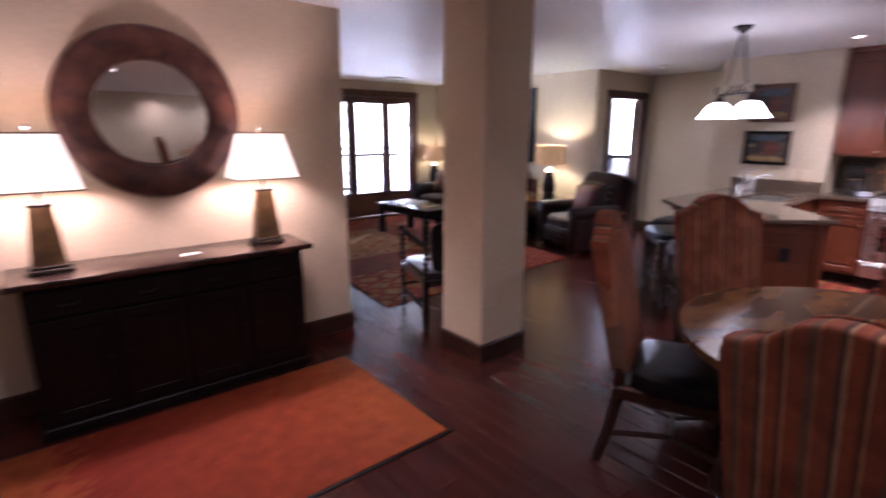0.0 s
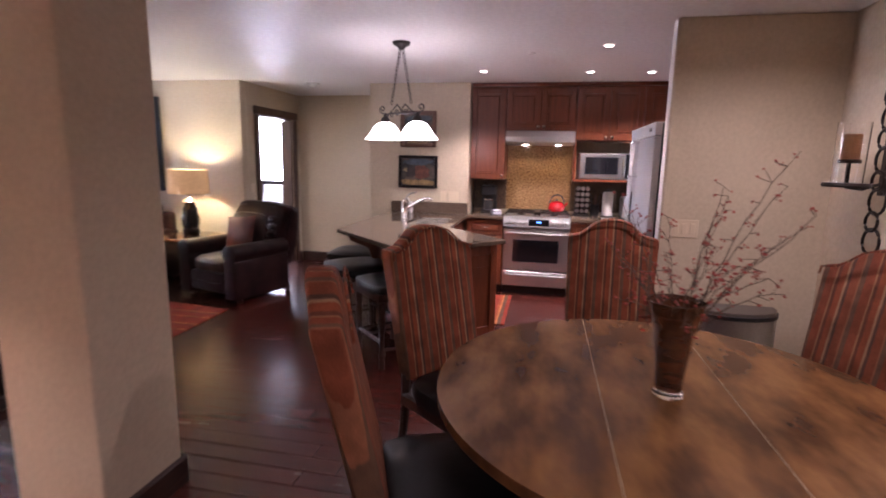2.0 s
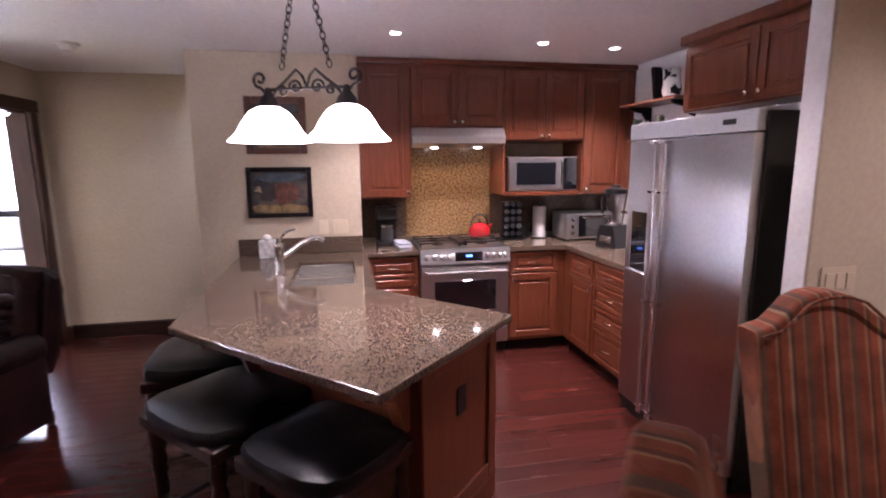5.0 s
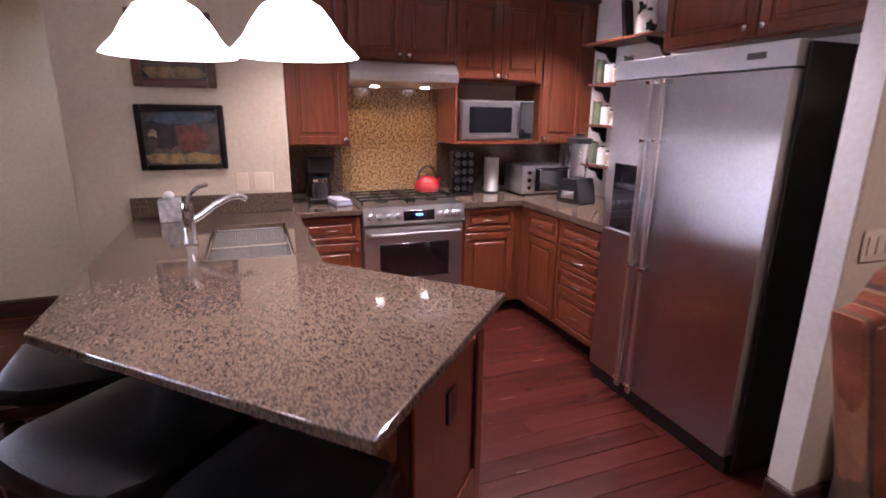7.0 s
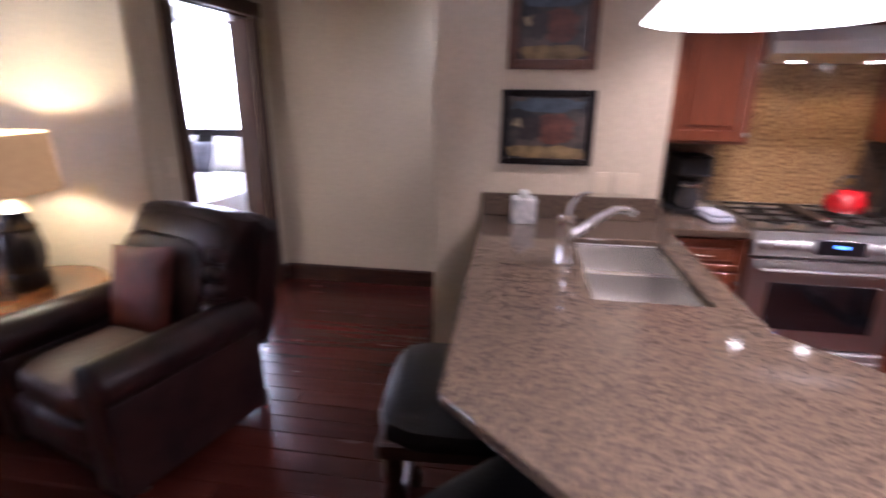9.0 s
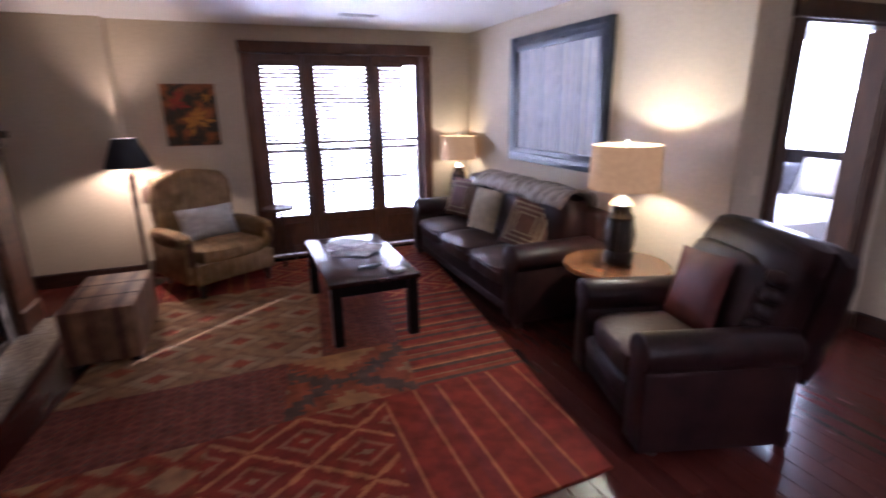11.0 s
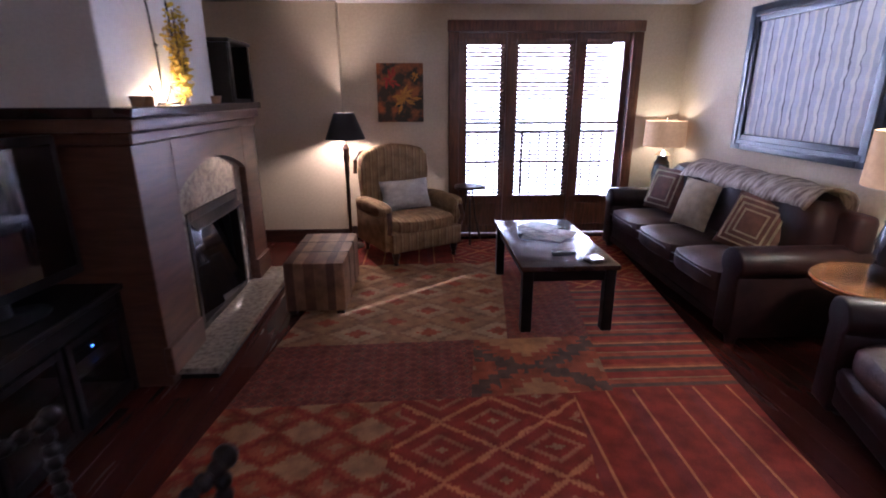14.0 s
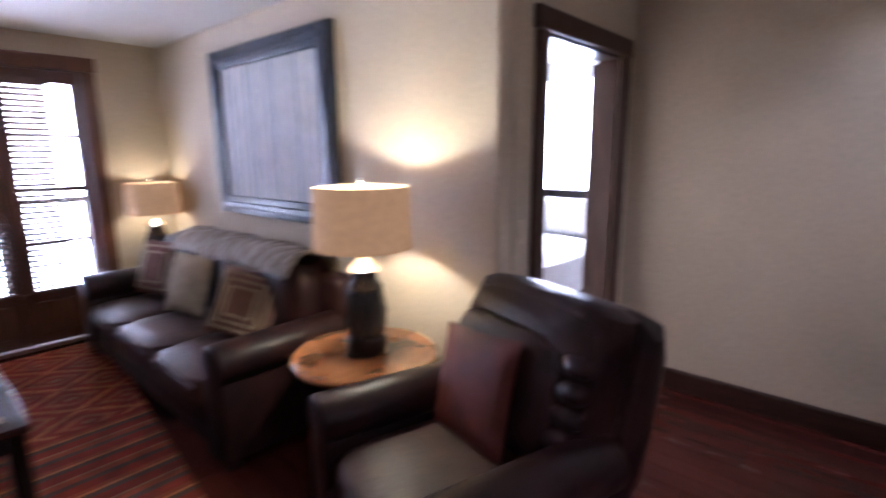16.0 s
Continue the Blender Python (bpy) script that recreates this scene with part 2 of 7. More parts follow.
PAPER = mat("paper", (0.72, 0.70, 0.67), 0.7, var=0.08, scale=12)
MIRROR = mat("mirror_glass", (0.85, 0.84, 0.82), 0.02, metal=1.0)
HAMMERED = mat("hammered_bronze", (0.17, 0.075, 0.055), 0.34, metal=0.55, color2=(0.07, 0.035, 0.035), scale=9, stretch=(1, 1, 2.5), bump=0.9, bump_scale=26)
YELLOW = mat("yellow_flower", (0.75, 0.50, 0.02), 0.7, var=0.4, scale=30)
REDBERRY = mat("red_berry", (0.42, 0.05, 0.03), 0.5, var=0.4, scale=30)
TWIG = mat("brown_twig", (0.11, 0.065, 0.04), 0.8, var=0.4, scale=30, bump=0.3)
OUTSIDE = mat("bright_outside", (1, 1, 1), 1.0, emit=(0.86, 0.93, 1.0), strength=18)
GLOW = mat("lit_glass_shade", (0.9, 0.87, 0.82), 0.4, emit=(1.0, 0.93, 0.86), strength=6.5)
GLOWSHADE = mat("lit_fabric_shade", (0.85, 0.72, 0.58), 0.8, var=0.06, scale=30, emit=(1.0, 0.78, 0.58), strength=0.95)
BULB = mat("lit_bulb", (1, 1, 1), 0.4, emit=(1.0, 0.9, 0.75), strength=14)
BRASSY = mat("aged_brass", (0.20, 0.13, 0.055), 0.35, metal=0.9, var=0.4, scale=12, bump=0.1)
AMBER = mat("amber_wax", (0.42, 0.18, 0.06), 0.5, var=0.2, scale=8)
SLAT = mat("blind_slat_wood", (0.20, 0.115, 0.065), 0.45, var=0.25, scale=8, stretch=(1, 6, 6))
TABLEWOOD = mat("burl_tabletop", (0.20, 0.094, 0.034), 0.24, color2=(0.066, 0.030, 0.014), scale=4.2, stretch=(0.8, 1.8, 1), bump=0.04, bump_scale=30, spec=0.22, thresholds=(0.36, 0.66))
LEGWOOD = mat("mahogany_leg", (0.045, 0.018, 0.012), 0.3, var=0.4, scale=8, stretch=(1, 1, 5), bump=0.05)
STRIPE = banded("striped_chair_fabric", [(0.0, (0.25, 0.065, 0.028)), (0.16, (0.13, 0.045, 0.026)), (0.24, (0.33, 0.17, 0.08)), (0.28, (0.23, 0.06, 0.028)),
                (0.5, (0.14, 0.075, 0.045)), (0.62, (0.30, 0.12, 0.06)), (0.66, (0.23, 0.065, 0.03)), (0.86, (0.10, 0.05, 0.035)), (0.94, (0.34, 0.2, 0.11))], 0, 0.15, wobble=0.006)
ARMSTRIPE = banded("tan_striped_upholstery", [(0.0, (0.36, 0.23, 0.11)), (0.3, (0.24, 0.13, 0.065)), (0.42, (0.42, 0.29, 0.15)), (0.7, (0.30, 0.17, 0.08)), (0.8, (0.40, 0.26, 0.13))], 0, 0.07, wobble=0.002)
PATCHHIDE = banded("striped_hide", [(0.0, (0.22, 0.115, 0.06)), (0.3, (0.11, 0.050, 0.030)), (0.5, (0.27, 0.15, 0.08)), (0.75, (0.15, 0.070, 0.038))], 0, 0.27, wobble=0.006, rough=0.6)
ZEBRA = banded("zebra_fabric", [(0.0, (0.20, 0.12, 0.08)), (0.5, (0.03, 0.018, 0.015))], 0, 0.040, wobble=0.05)

RED, RUST, TANR, BRN, ORG = (0.23, 0.028, 0.013), (0.28, 0.062, 0.022), (0.30, 0.16, 0.07), (0.10, 0.055, 0.035), (0.45, 0.17, 0.055)
RUG_DIAMOND = banded("rug_diamonds", [(0.0, TANR), (0.06, RED), (0.20, (0.33, 0.12, 0.05)), (0.27, RED), (0.45, ORG), (0.53, RED), (0.72, (0.33, 0.14, 0.06)), (0.79, RED), (0.94, TANR)], 0, 0.26, chevron=0.20, wobble=0.03, steps=14.0)
RUG_ARROW = banded("rug_arrowheads", [(0.0, (0.33, 0.17, 0.07)), (0.40, RUST), (0.50, RED), (0.66, RUST), (0.86, (0.30, 0.14, 0.055))], 0, 0.15, chevron=0.12, wobble=0.05)
RUG_TAN = banded("rug_tan_diamonds", [(0.0, RUST), (0.16, TANR), (0.5, (0.24, 0.12, 0.055)), (0.62, (0.36, 0.22, 0.11)), (0.84, RUST)], 0, 0.24, chevron=0.18, wobble=0.03)
RUG_DARK = banded("rug_dark_weave", [(0.0, (0.15, 0.035, 0.022)), (0.45, (0.24, 0.06, 0.03)), (0.7, (0.11, 0.04, 0.028)), (0.9, (0.27, 0.11, 0.05))], 0, 0.035, chevron=0.03, wobble=0.01)
RUG_STRIPEY = banded("rug_cross_stripes", [(0.0, RED), (0.2, BRN), (0.32, RUST), (0.46, TANR), (0.5, RED), (0.72, BRN), (0.84, ORG), (0.9, RUST)], 1, 0.30, wobble=0.004)
RUG_STRIPEX = banded("rug_long_stripes", [(0.0, RED), (0.36, ORG), (0.40, RED), (0.62, (0.20, 0.03, 0.02)), (0.80, ORG), (0.84, RED)], 0, 0.34, wobble=0.006)
RUG_STEP = banded("rug_stepped_blocks", [(0.0, (0.36, 0.17, 0.06)), (0.34, RUST), (0.5, BRN), (0.7, RUST), (0.88, TANR)], 0, 0.42, chevron=0.34, wobble=0.05)
RUNNER = banded("orange_runner", [(0.0, (0.20, 0.022, 0.010)), (0.3, (0.30, 0.050, 0.014)), (0.55, (0.40, 0.105, 0.022)), (0.8, (0.36, 0.105, 0.022)), (1.0, (0.26, 0.050, 0.014))], 0, 3.3, wobble=0.9, soft=True, wear=0.12)


# ---- mesh helpers ----
def bm_new():
    return bmesh.new()


def box(bm, x0, x1, y0, y1, z0, z1, bevel=0.0, seg=1):
    g = bmesh.ops.create_cube(bm, size=1)
    for v in g["verts"]:
        v.co = Vector((x0 + (v.co.x + 0.5) * (x1 - x0), y0 + (v.co.y + 0.5) * (y1 - y0), z0 + (v.co.z + 0.5) * (z1 - z0)))
    if bevel:
        edges = list({e for v in g["verts"] for e in v.link_edges})
        bmesh.ops.bevel(bm, geom=edges, offset=bevel, segments=seg, profile=0.5, affect="EDGES")
    return bm


def lathe(bm, profile, seg=24, at=(0, 0, 0), sx=1.0, sy=1.0):
    """Profile: (radius, height) from the bottom up."""
    rings = []
    for r, z in profile:
        if r <= 1e-5:
            rings.append([bm.verts.new((at[0], at[1], at[2] + z))])
        else:
            rings.append([bm.verts.new((at[0] + sx * r * math.cos(2 * math.pi * i / seg), at[1] + sy * r * math.sin(2 * math.pi * i / seg), at[2] + z)) for i in range(seg)])
    for a, b in zip(rings, rings[1:]):
        for i in range(seg):
            j = (i + 1) % seg
            if len(a) == 1 and len(b) == 1:
                continue
            if len(a) == 1:
                bm.faces.new((a[0], b[j], b[i]))
            elif len(b) == 1:
                bm.faces.new((a[i], a[j], b[0]))
            else:
                bm.faces.new((a[i], a[j], b[j], b[i]))
    return bm


def tube(bm, pts, r, seg=8, taper=1.0):
    pts = [Vector(p) for p in pts]
    rings = []
    n = len(pts)
    for i, p in enumerate(pts):
        d = (pts[min(i + 1, n - 1)] - pts[max(i - 1, 0)]).normalized()
        up = Vector((0, 0, 1)) if abs(d.z) < 0.9 else Vector((1, 0, 0))
        a = d.cross(up).normalized()
        b = d.cross(a)
        rr = r * (1 + (taper - 1) * i / max(1, n - 1))
        rings.append([bm.verts.new(p + rr * (math.cos(2 * math.pi * k / seg) * a + math.sin(2 * math.pi * k / seg) * b)) for k in range(seg)])
    for a, b in zip(rings, rings[1:]):
        for k in range(seg):
            j = (k + 1) % seg
            bm.faces.new((a[k], a[j], b[j], b[k]))
    bm.faces.new(rings[0][::-1])
    bm.faces.new(rings[-1])
    return bm


def prism(bm, pts, z0, z1, holes=()):
    """A flat polygon with holes, raised from z0 to z1."""
    edges = []
    for loop in (pts, *holes):
        vs = [bm.verts.new((x, y, z0)) for x, y in loop]
        edges += [bm.edges.new((vs[i], vs[(i + 1) % len(vs)])) for i in range(len(vs))]
    g = bmesh.ops.triangle_fill(bm, edges=edges, use_beauty=True, use_dissolve=False)
    faces = [f for f in g["geom"] if isinstance(f, bmesh.types.BMFace)]
    e = bmesh.ops.extrude_face_region(bm, geom=faces)
    for v in e["geom"]:
        if isinstance(v, bmesh.types.BMVert):
            v.co.z = z1
    return bm


def prism_axis(bm, pts, a0, a1, axis):
    """A polygon raised along x (points y, z) or y (points x, z)."""
    def put(p, a):
        return (a, p[0], p[1]) if axis == "x" else (p[0], a, p[1])
    lo = [bm.verts.new(put(p, a0)) for p in pts]
    hi = [bm.verts.new(put(p, a1)) for p in pts]
    n = len(pts)
    bm.faces.new(lo)
    bm.faces.new(hi[::-1])
    for i in range(n):
        bm.faces.new((lo[i], hi[i], hi[(i + 1) % n], lo[(i + 1) % n]))
    return bm


def puff(bm, x0, x1, y0, y1, z0, z1, k=4.0, n=10, m=None):
    """A soft cushion: a superellipsoid that fills the box."""
    g = bmesh.ops.create_uvsphere(bm, u_segments=4 * n // 2, v_segments=n, radius=1)
    c = Vector(((x0 + x1) / 2, (y0 + y1) / 2, (z0 + z1) / 2))
    h = Vector(((x1 - x0) / 2, (y1 - y0) / 2, (z1 - z0) / 2))
    for v in g["verts"]:
        d = v.co.normalized()
        s = (abs(d.x) ** k + abs(d.y) ** k + abs(d.z) ** k) ** (-1 / k)
        p = c + Vector((d.x * s * h.x, d.y * s * h.y, d.z * s * h.z))
        v.co = m @ p if m else p
    return bm


def finish(bm, name, material, smooth=35):
    bmesh.ops.recalc_face_normals(bm, faces=bm.faces)
    me = bpy.data.meshes.new(name)
    bm.to_mesh(me)
    bm.free()
    me.materials.append(material)
    if smooth:
        for p in me.polygons:
            p.use_smooth = True
        me.set_sharp_from_angle(angle=radians(smooth))
    return me


def part(name, bm, material, parent, label="", smooth=35):
    ob = new(name, finish(bm, name, material, smooth))
    ob.parent = parent
    if label:
        ob["label"] = label
    return ob


def thing(name, m, label, category, group="", kind=""):
    ob = new(name)
    ob.empty_display_size = 0.1
    ob.matrix_world = m
    return tagged(ob, label, category, group, kind)


def solid(name, bm, material, label, category, group="", kind="", m=None, smooth=35):
    ob = new(name, finish(bm, name, material, smooth))
    if m:
        ob.matrix_world = m
    return tagged(ob, label, category, group, kind)


def setting(name, bm, material, label, smooth=0):
    return solid(name, bm, material, label, name.split("_")[0], kind="structure", smooth=smooth)


def B(*a, bevel=0.0, seg=1):
    return box(bm_new(), *a, bevel=bevel, seg=seg)


# ---- the rooms ----
H = 2.43
setting("floor", B(-3.2, 9.8, -2.6, 8.3, -0.12, -0.012), GAPDARK, "dark hand-scraped wooden plank floor, glossy, throughout the rooms")
setting("ceiling", B(-3.2, 9.8, -2.6, 8.3, H, H + 0.12), CEIL, "smooth off-white painted ceiling over the open plan rooms")
TANW = "tan painted plaster wall, smooth and plain"
setting("wall_mirror", B(-3.2, 1.92, 3.52, 4.03, 0, H, bevel=0.012, seg=2), PLASTER, TANW)
setting("wall_niche", B(1.05, 1.20, 4.03, 8.3, 0, H), PLASTER, TANW)
setting("wall_nook", B(1.2, 2.76, 7.90, 8.3, 0, H, bevel=0.012, seg=2), PLASTER, TANW)
bm = bm_new()
FX0, FX1, FZ = 3.865, 5.89, 2.275
box(bm, 2.76, FX0 + 0.06, 8.02, 8.16, 0, H)
box(bm, FX1 - 0.06, 6.38, 8.02, 8.16, 0, H)
box(bm, FX0 + 0.06, FX1 - 0.06, 8.02, 8.16, FZ - 0.06, H)
setting("wall_north", bm, PLASTER, "tan plaster wall with the french doors in it")
setting("wall_east", B(6.38, 6.50, 4.37, 8.3, 0, H, bevel=0.01, seg=2), PLASTER, TANW)
bm = bm_new()
box(bm, 6.50, 6.74, 4.37, 4.50, 0, H)
box(bm, 7.61, 7.95, 4.37, 4.50, 0, H)
box(bm, 6.74, 7.61, 4.37, 4.50, 2.07, H)
setting("wall_bedroom", bm, PLASTER, "tan plaster wall with the bedroom doorway in it")
setting("wall_hall", B(7.82, 7.95, 1.0, 4.37, 0, H), PLASTER, TANW)
setting("wall_picture", B(6.74, 7.34, 1.66, 2.88, 0, H, bevel=0.01, seg=2), PLASTER, TANW)
setting("wall_kitchen", B(7.22, 7.34, -0.9, 1.66, 0, H), PLASTER, TANW)
setting("wall_hall_end", B(7.34, 7.82, 1.0, 1.1, 0, H), PLASTER, TANW)
setting("wall_fridge", B(4.42, 7.34, -0.86, -0.74, 0, H), WHITEPL, "pale painted plaster wall behind the refrigerator")
setting("wall_nib", B(4.32, 4.42, -1.06, 0.02, 0, H, bevel=0.012, seg=2), PLASTER, "tan plaster wall end between dining corner and kitchen")
# thin sheet that makes the wall's end face paler than its tan sides
setting("trim_wall_end", B(4.322, 4.418, 0.0205, 0.0245, 0.142, H - 0.002), WHITEPL, "thin pale sheet over the end of the wall beside the refrigerator")
setting("wall_south", B(-3.2, 4.32, -1.06, -0.94, 0, H), PLASTER, TANW)
setting("wall_west", B(-3.2, -3.05, -1.0, 3.52, 0, H), PLASTER, TANW)
# bedroom
bm = bm_new()
box(bm, 9.5, 9.62, 4.5, 4.9, 0, H)
box(bm, 9.5, 9.62, 7.3, 8.3, 0, H)
box(bm, 9.5, 9.62, 4.9, 7.3, 0, 0.95)
box(bm, 9.5, 9.62, 4.9, 7.3, 2.3, H)
setting("wall_bedroom_east", bm, WHITEPL, "pale bedroom wall with a wide window")
setting("wall_bedroom_north", B(6.50, 9.62, 8.02, 8.14, 0, H), WHITEPL, "pale plain bedroom wall")
setting("wall_bedroom_south", B(7.95, 9.62, 4.37, 4.50, 0, H), WHITEPL, "pale plain bedroom wall")
setting("pillar", B(2.295, 2.712, 2.38, 2.80, 0, H, bevel=0.012, seg=2), PLASTER, "square tan plaster pillar with a dark baseboard")
# chimney breast
setting("chimney_breast", B(1.2, 2.06, 5.10, 6.40, 1.44, H, bevel=0.01, seg=2), WHITEPL, "pale plaster chimney breast above the mantel")
setting("backdrop", B(1.5, 8.4, 9.6, 9.62, -1, 2.66), OUTSIDE, "bright overexposed daylight outside the french doors")
setting("backdrop_bedroom", B(9.95, 9.97, 4.0, 8.6, -1, 4.5), OUTSIDE, "bright overexposed daylight outside the bedroom window")


def baseboard(x0, x1, y0, y1, h=0.14):
    bm = B(x0, x1, y0, y1, 0, h - 0.012, bevel=0.003)
    box(bm, x0 + 0.003 * (x1 - x0 > 0.05), x1 - 0.003 * (x1 - x0 > 0.05), y0, y1, h - 0.011, h, bevel=0.003)
    return setting("baseboard", bm, TRIMH, "dark-stained wooden baseboard along the wall")


T = 0.018
baseboard(-3.0, 1.92 + T, 3.52 - T, 3.518)
baseboard(1.922, 1.92 + T, 3.522, 4.03)
baseboard(2.295 - T, 2.712 + T, 2.38 - T, 2.378)
baseboard(2.295 - T, 2.712 + T, 2.802, 2.80 + T)
baseboard(2.295 - T, 2.293, 2.38, 2.80)
baseboard(2.714, 2.712 + T, 2.38, 2.80)
baseboard(1.2, 2.76 + T, 7.90 - T, 7.898)
baseboard(2.78, 3.86, 8.02 - T, 8.018)
baseboard(5.90, 6.36, 8.02 - T, 8.018)
baseboard(6.38 - T, 6.378, 4.37, 8.0)
baseboard(6.36, 6.64, 4.37 - T, 4.368)
baseboard(7.715, 7.80, 4.37 - T, 4.368)
baseboard(7.82 - T, 7.818, 1.1, 4.35)
baseboard(6.74, 7.34, 2.882, 2.88 + T)
baseboard(4.32 - T, 4.318, -0.92, 0.02)
baseboard(4.32 - T, 4.42, 0.022, 0.02 + T)
baseboard(-3.0, 4.30, -0.938, -0.94 + T)


# ---- doors ----
def casing(name, parent, x0, x1, z1, y, w=0.10, t=0.03):
    """Side and head casings round an opening whose outer edges are x0, x1, z1, on the face y."""
    part("casing", B(x0, x0 + w, y - t, y - 0.001, 0, z1 - w - 0.002, bevel=0.006), TRIM, parent)
    part("casing", B(x1 - w, x1, y - t, y - 0.001, 0, z1 - w - 0.002, bevel=0.006), TRIM, parent)
    part("casing", B(x0 - 0.012, x1 + 0.012, y - t - 0.006, y - 0.001, z1 - w, z1, bevel=0.006), TRIM, parent)


d = thing("door_1", Matrix(), "dark-stained bedroom doorway with its panelled door standing open", "door", kind="structure")
casing("casing", d, 6.645, 7.71, 2.165, 4.37)
part("jamb", B(6.742, 6.757, 4.372, 4.50, 0, 2.05), TRIM, d)
part("jamb", B(7.593, 7.608, 4.372, 4.50, 0, 2.05), TRIM, d)
part("jamb", B(6.742, 7.608, 4.372, 4.50, 2.052, 2.068), TRIM, d)
bm = B(7.62, 8.38, 4.515, 4.555, 0.01, 2.04, bevel=0.003)
for z0, z1 in ((0.2, 0.9), (1.05, 1.9)):
    box(bm, 7.75, 8.25, 4.553, 4.567, z0, z1, bevel=0.006)
part("door_leaf", bm, TRIM, d, "open dark panelled door leaf")
part("door_handle", lathe(bm_new(), [(0, 0), (0.025, 0), (0.012, 0.01), (0.012, 0.03), (0.028, 0.04), (0.028, 0.06), (0, 0.065)], 12), NICKEL, d).matrix_basis = pose(8.31, 4.555, 0.95, -90, 0, 0)

fd = thing("french_doors", Matrix(), "brown wooden french doors with three glazed leaves and wooden blinds", "door", kind="structure")
w = 0.11
part("jamb", B(FX0 + 0.061, 3.979, 8.021, 8.158, 0, 2.214), DOORWOOD, fd)
part("jamb", B(5.776, FX1 - 0.061, 8.021, 8.10, 0, 2.214), DOORWOOD, fd)
part("jamb", B(3.98, 5.775, 8.021, 8.158, 2.161, 2.214), DOORWOOD, fd)
part("casing", B(FX0, FX0 + w, 7.975, 8.019, 0, FZ - w, bevel=0.008, seg=2), DOORWOOD, fd)
part("casing", B(FX1 - w, FX1, 7.975, 8.019, 0, FZ - w, bevel=0.008, seg=2), DOORWOOD, fd)
part("casing", B(FX0 - 0.01, FX1 + 0.01, 7.97, 8.019, FZ - w + 0.002, FZ, bevel=0.008, seg=2), DOORWOOD, fd)
part("threshold", B(FX0 + w, FX1 - w, 7.99, 8.16, 0, 0.03, bevel=0.005), DOORWOOD, fd)
for (a, b) in ((3.98, 4.475), (4.52, 5.20), (5.235, 5.775)):
    leaf = part("door_leaf", B(a, b, 8.04, 8.09, 0.035, 0.45, bevel=0.004), DOORWOOD, fd)
    part("bottom_panel", B(a + 0.07, b - 0.07, 8.03, 8.042, 0.12, 0.38, bevel=0.008), DOORWOOD, leaf)
    part("top_rail", B(a, b, 8.04, 8.09, 2.07, 2.16, bevel=0.004), DOORWOOD, leaf)
    part("stile", B(a, a + 0.085, 8.04, 8.09, 0.451, 2.069, bevel=0.004), DOORWOOD, leaf)
    part("stile", B(b - 0.06, b, 8.04, 8.09, 0.451, 2.069, bevel=0.004), DOORWOOD, leaf)
    part("muntin", B(a + 0.085, b - 0.06, 8.05, 8.08, 1.24, 1.275), DOORWOOD, leaf)
    for mz in (0.835, 1.66):
        part("muntin", B(a + 0.085, b - 0.06, 8.055, 8.075, mz, mz + 0.018), DOORWOOD, leaf)
    pane = part("pane", B(a + 0.086, b - 0.061, 8.062, 8.066, 0.452, 2.068), GLASS, leaf)
    pane.visible_shadow = False
for x0, x1 in ((4.476, 4.519), (5.201, 5.234)):
    part("mullion", B(x0, x1, 8.02, 8.12, 0.03, 2.165, bevel=0.004), DOORWOOD, fd)
part("door_lever", tube(bm_new(), [(5.17, 8.03, 1.02), (5.17, 7.99, 1.02), (5.10, 7.985, 1.02)], 0.009), NICKEL, fd)
slat_mesh = {}
for i, (a, b) in enumerate(((4.05, 4.455), (4.575, 5.175), (5.30, 5.58))):
    bl = thing("window_blind", pose((a + b) / 2, 8.012, 0), "wooden venetian blind, slats half open, on a french door", "blind", "french door blinds")
    hw = (b - a) / 2
    part("headrail", B(-hw, hw, -0.022, 0.022, 2.04, 2.10, bevel=0.004), DOORWOOD, bl)
    part("bottom_rail", B(-hw, hw, -0.02, 0.02, 0.455, 0.475, bevel=0.004), SLAT, bl)
    me = finish(B(-hw + 0.006, hw - 0.006, -0.024, 0.024, -0.0014, 0.0014), "slat", SLAT, 0)
    k = 0
    z = 0.50
    while z < 2.03:
        s = new("slat", me)
        s.parent = bl
        s.matrix_basis = pose(0, 0, z, -27, 0, 0)
        z += 0.042
    for sx in (-hw * 0.6, hw * 0.6):
        part("cord", tube(bm_new(), [(sx, -0.026, 0.46), (sx, -0.026, 2.05)], 0.0015, 5), SLAT, bl)

rail = thing("balcony_railing", pose(4.9, 9.2, 0), "dark metal balcony railing outside the french doors", "railing")
part("top_rail", B(-2.4, 2.4, -0.03, 0.03, 1.06, 1.11, bevel=0.006), IRON, rail)
part("bottom_rail", B(-2.4, 2.4, -0.02, 0.02, 0.10, 0.14), IRON, rail)
for px in (-2.39, 0.0, 2.39):
    part("post", B(px - 0.02, px + 0.02, -0.02, 0.02, 0, 1.059), IRON, rail)
me = finish(B(-0.011, 0.011, -0.011, 0.011, 0.14, 1.06), "baluster", IRON, 0)
for i in range(41):
    s = new("baluster", me)
    s.parent = rail
    s.matrix_basis = pose(-2.36 + i * 0.118, 0, 0)
setting("balcony", B(1.5, 8.4, 8.16, 9.6, -0.2, 0.0), WHITEPL, "pale balcony deck outside the doors")


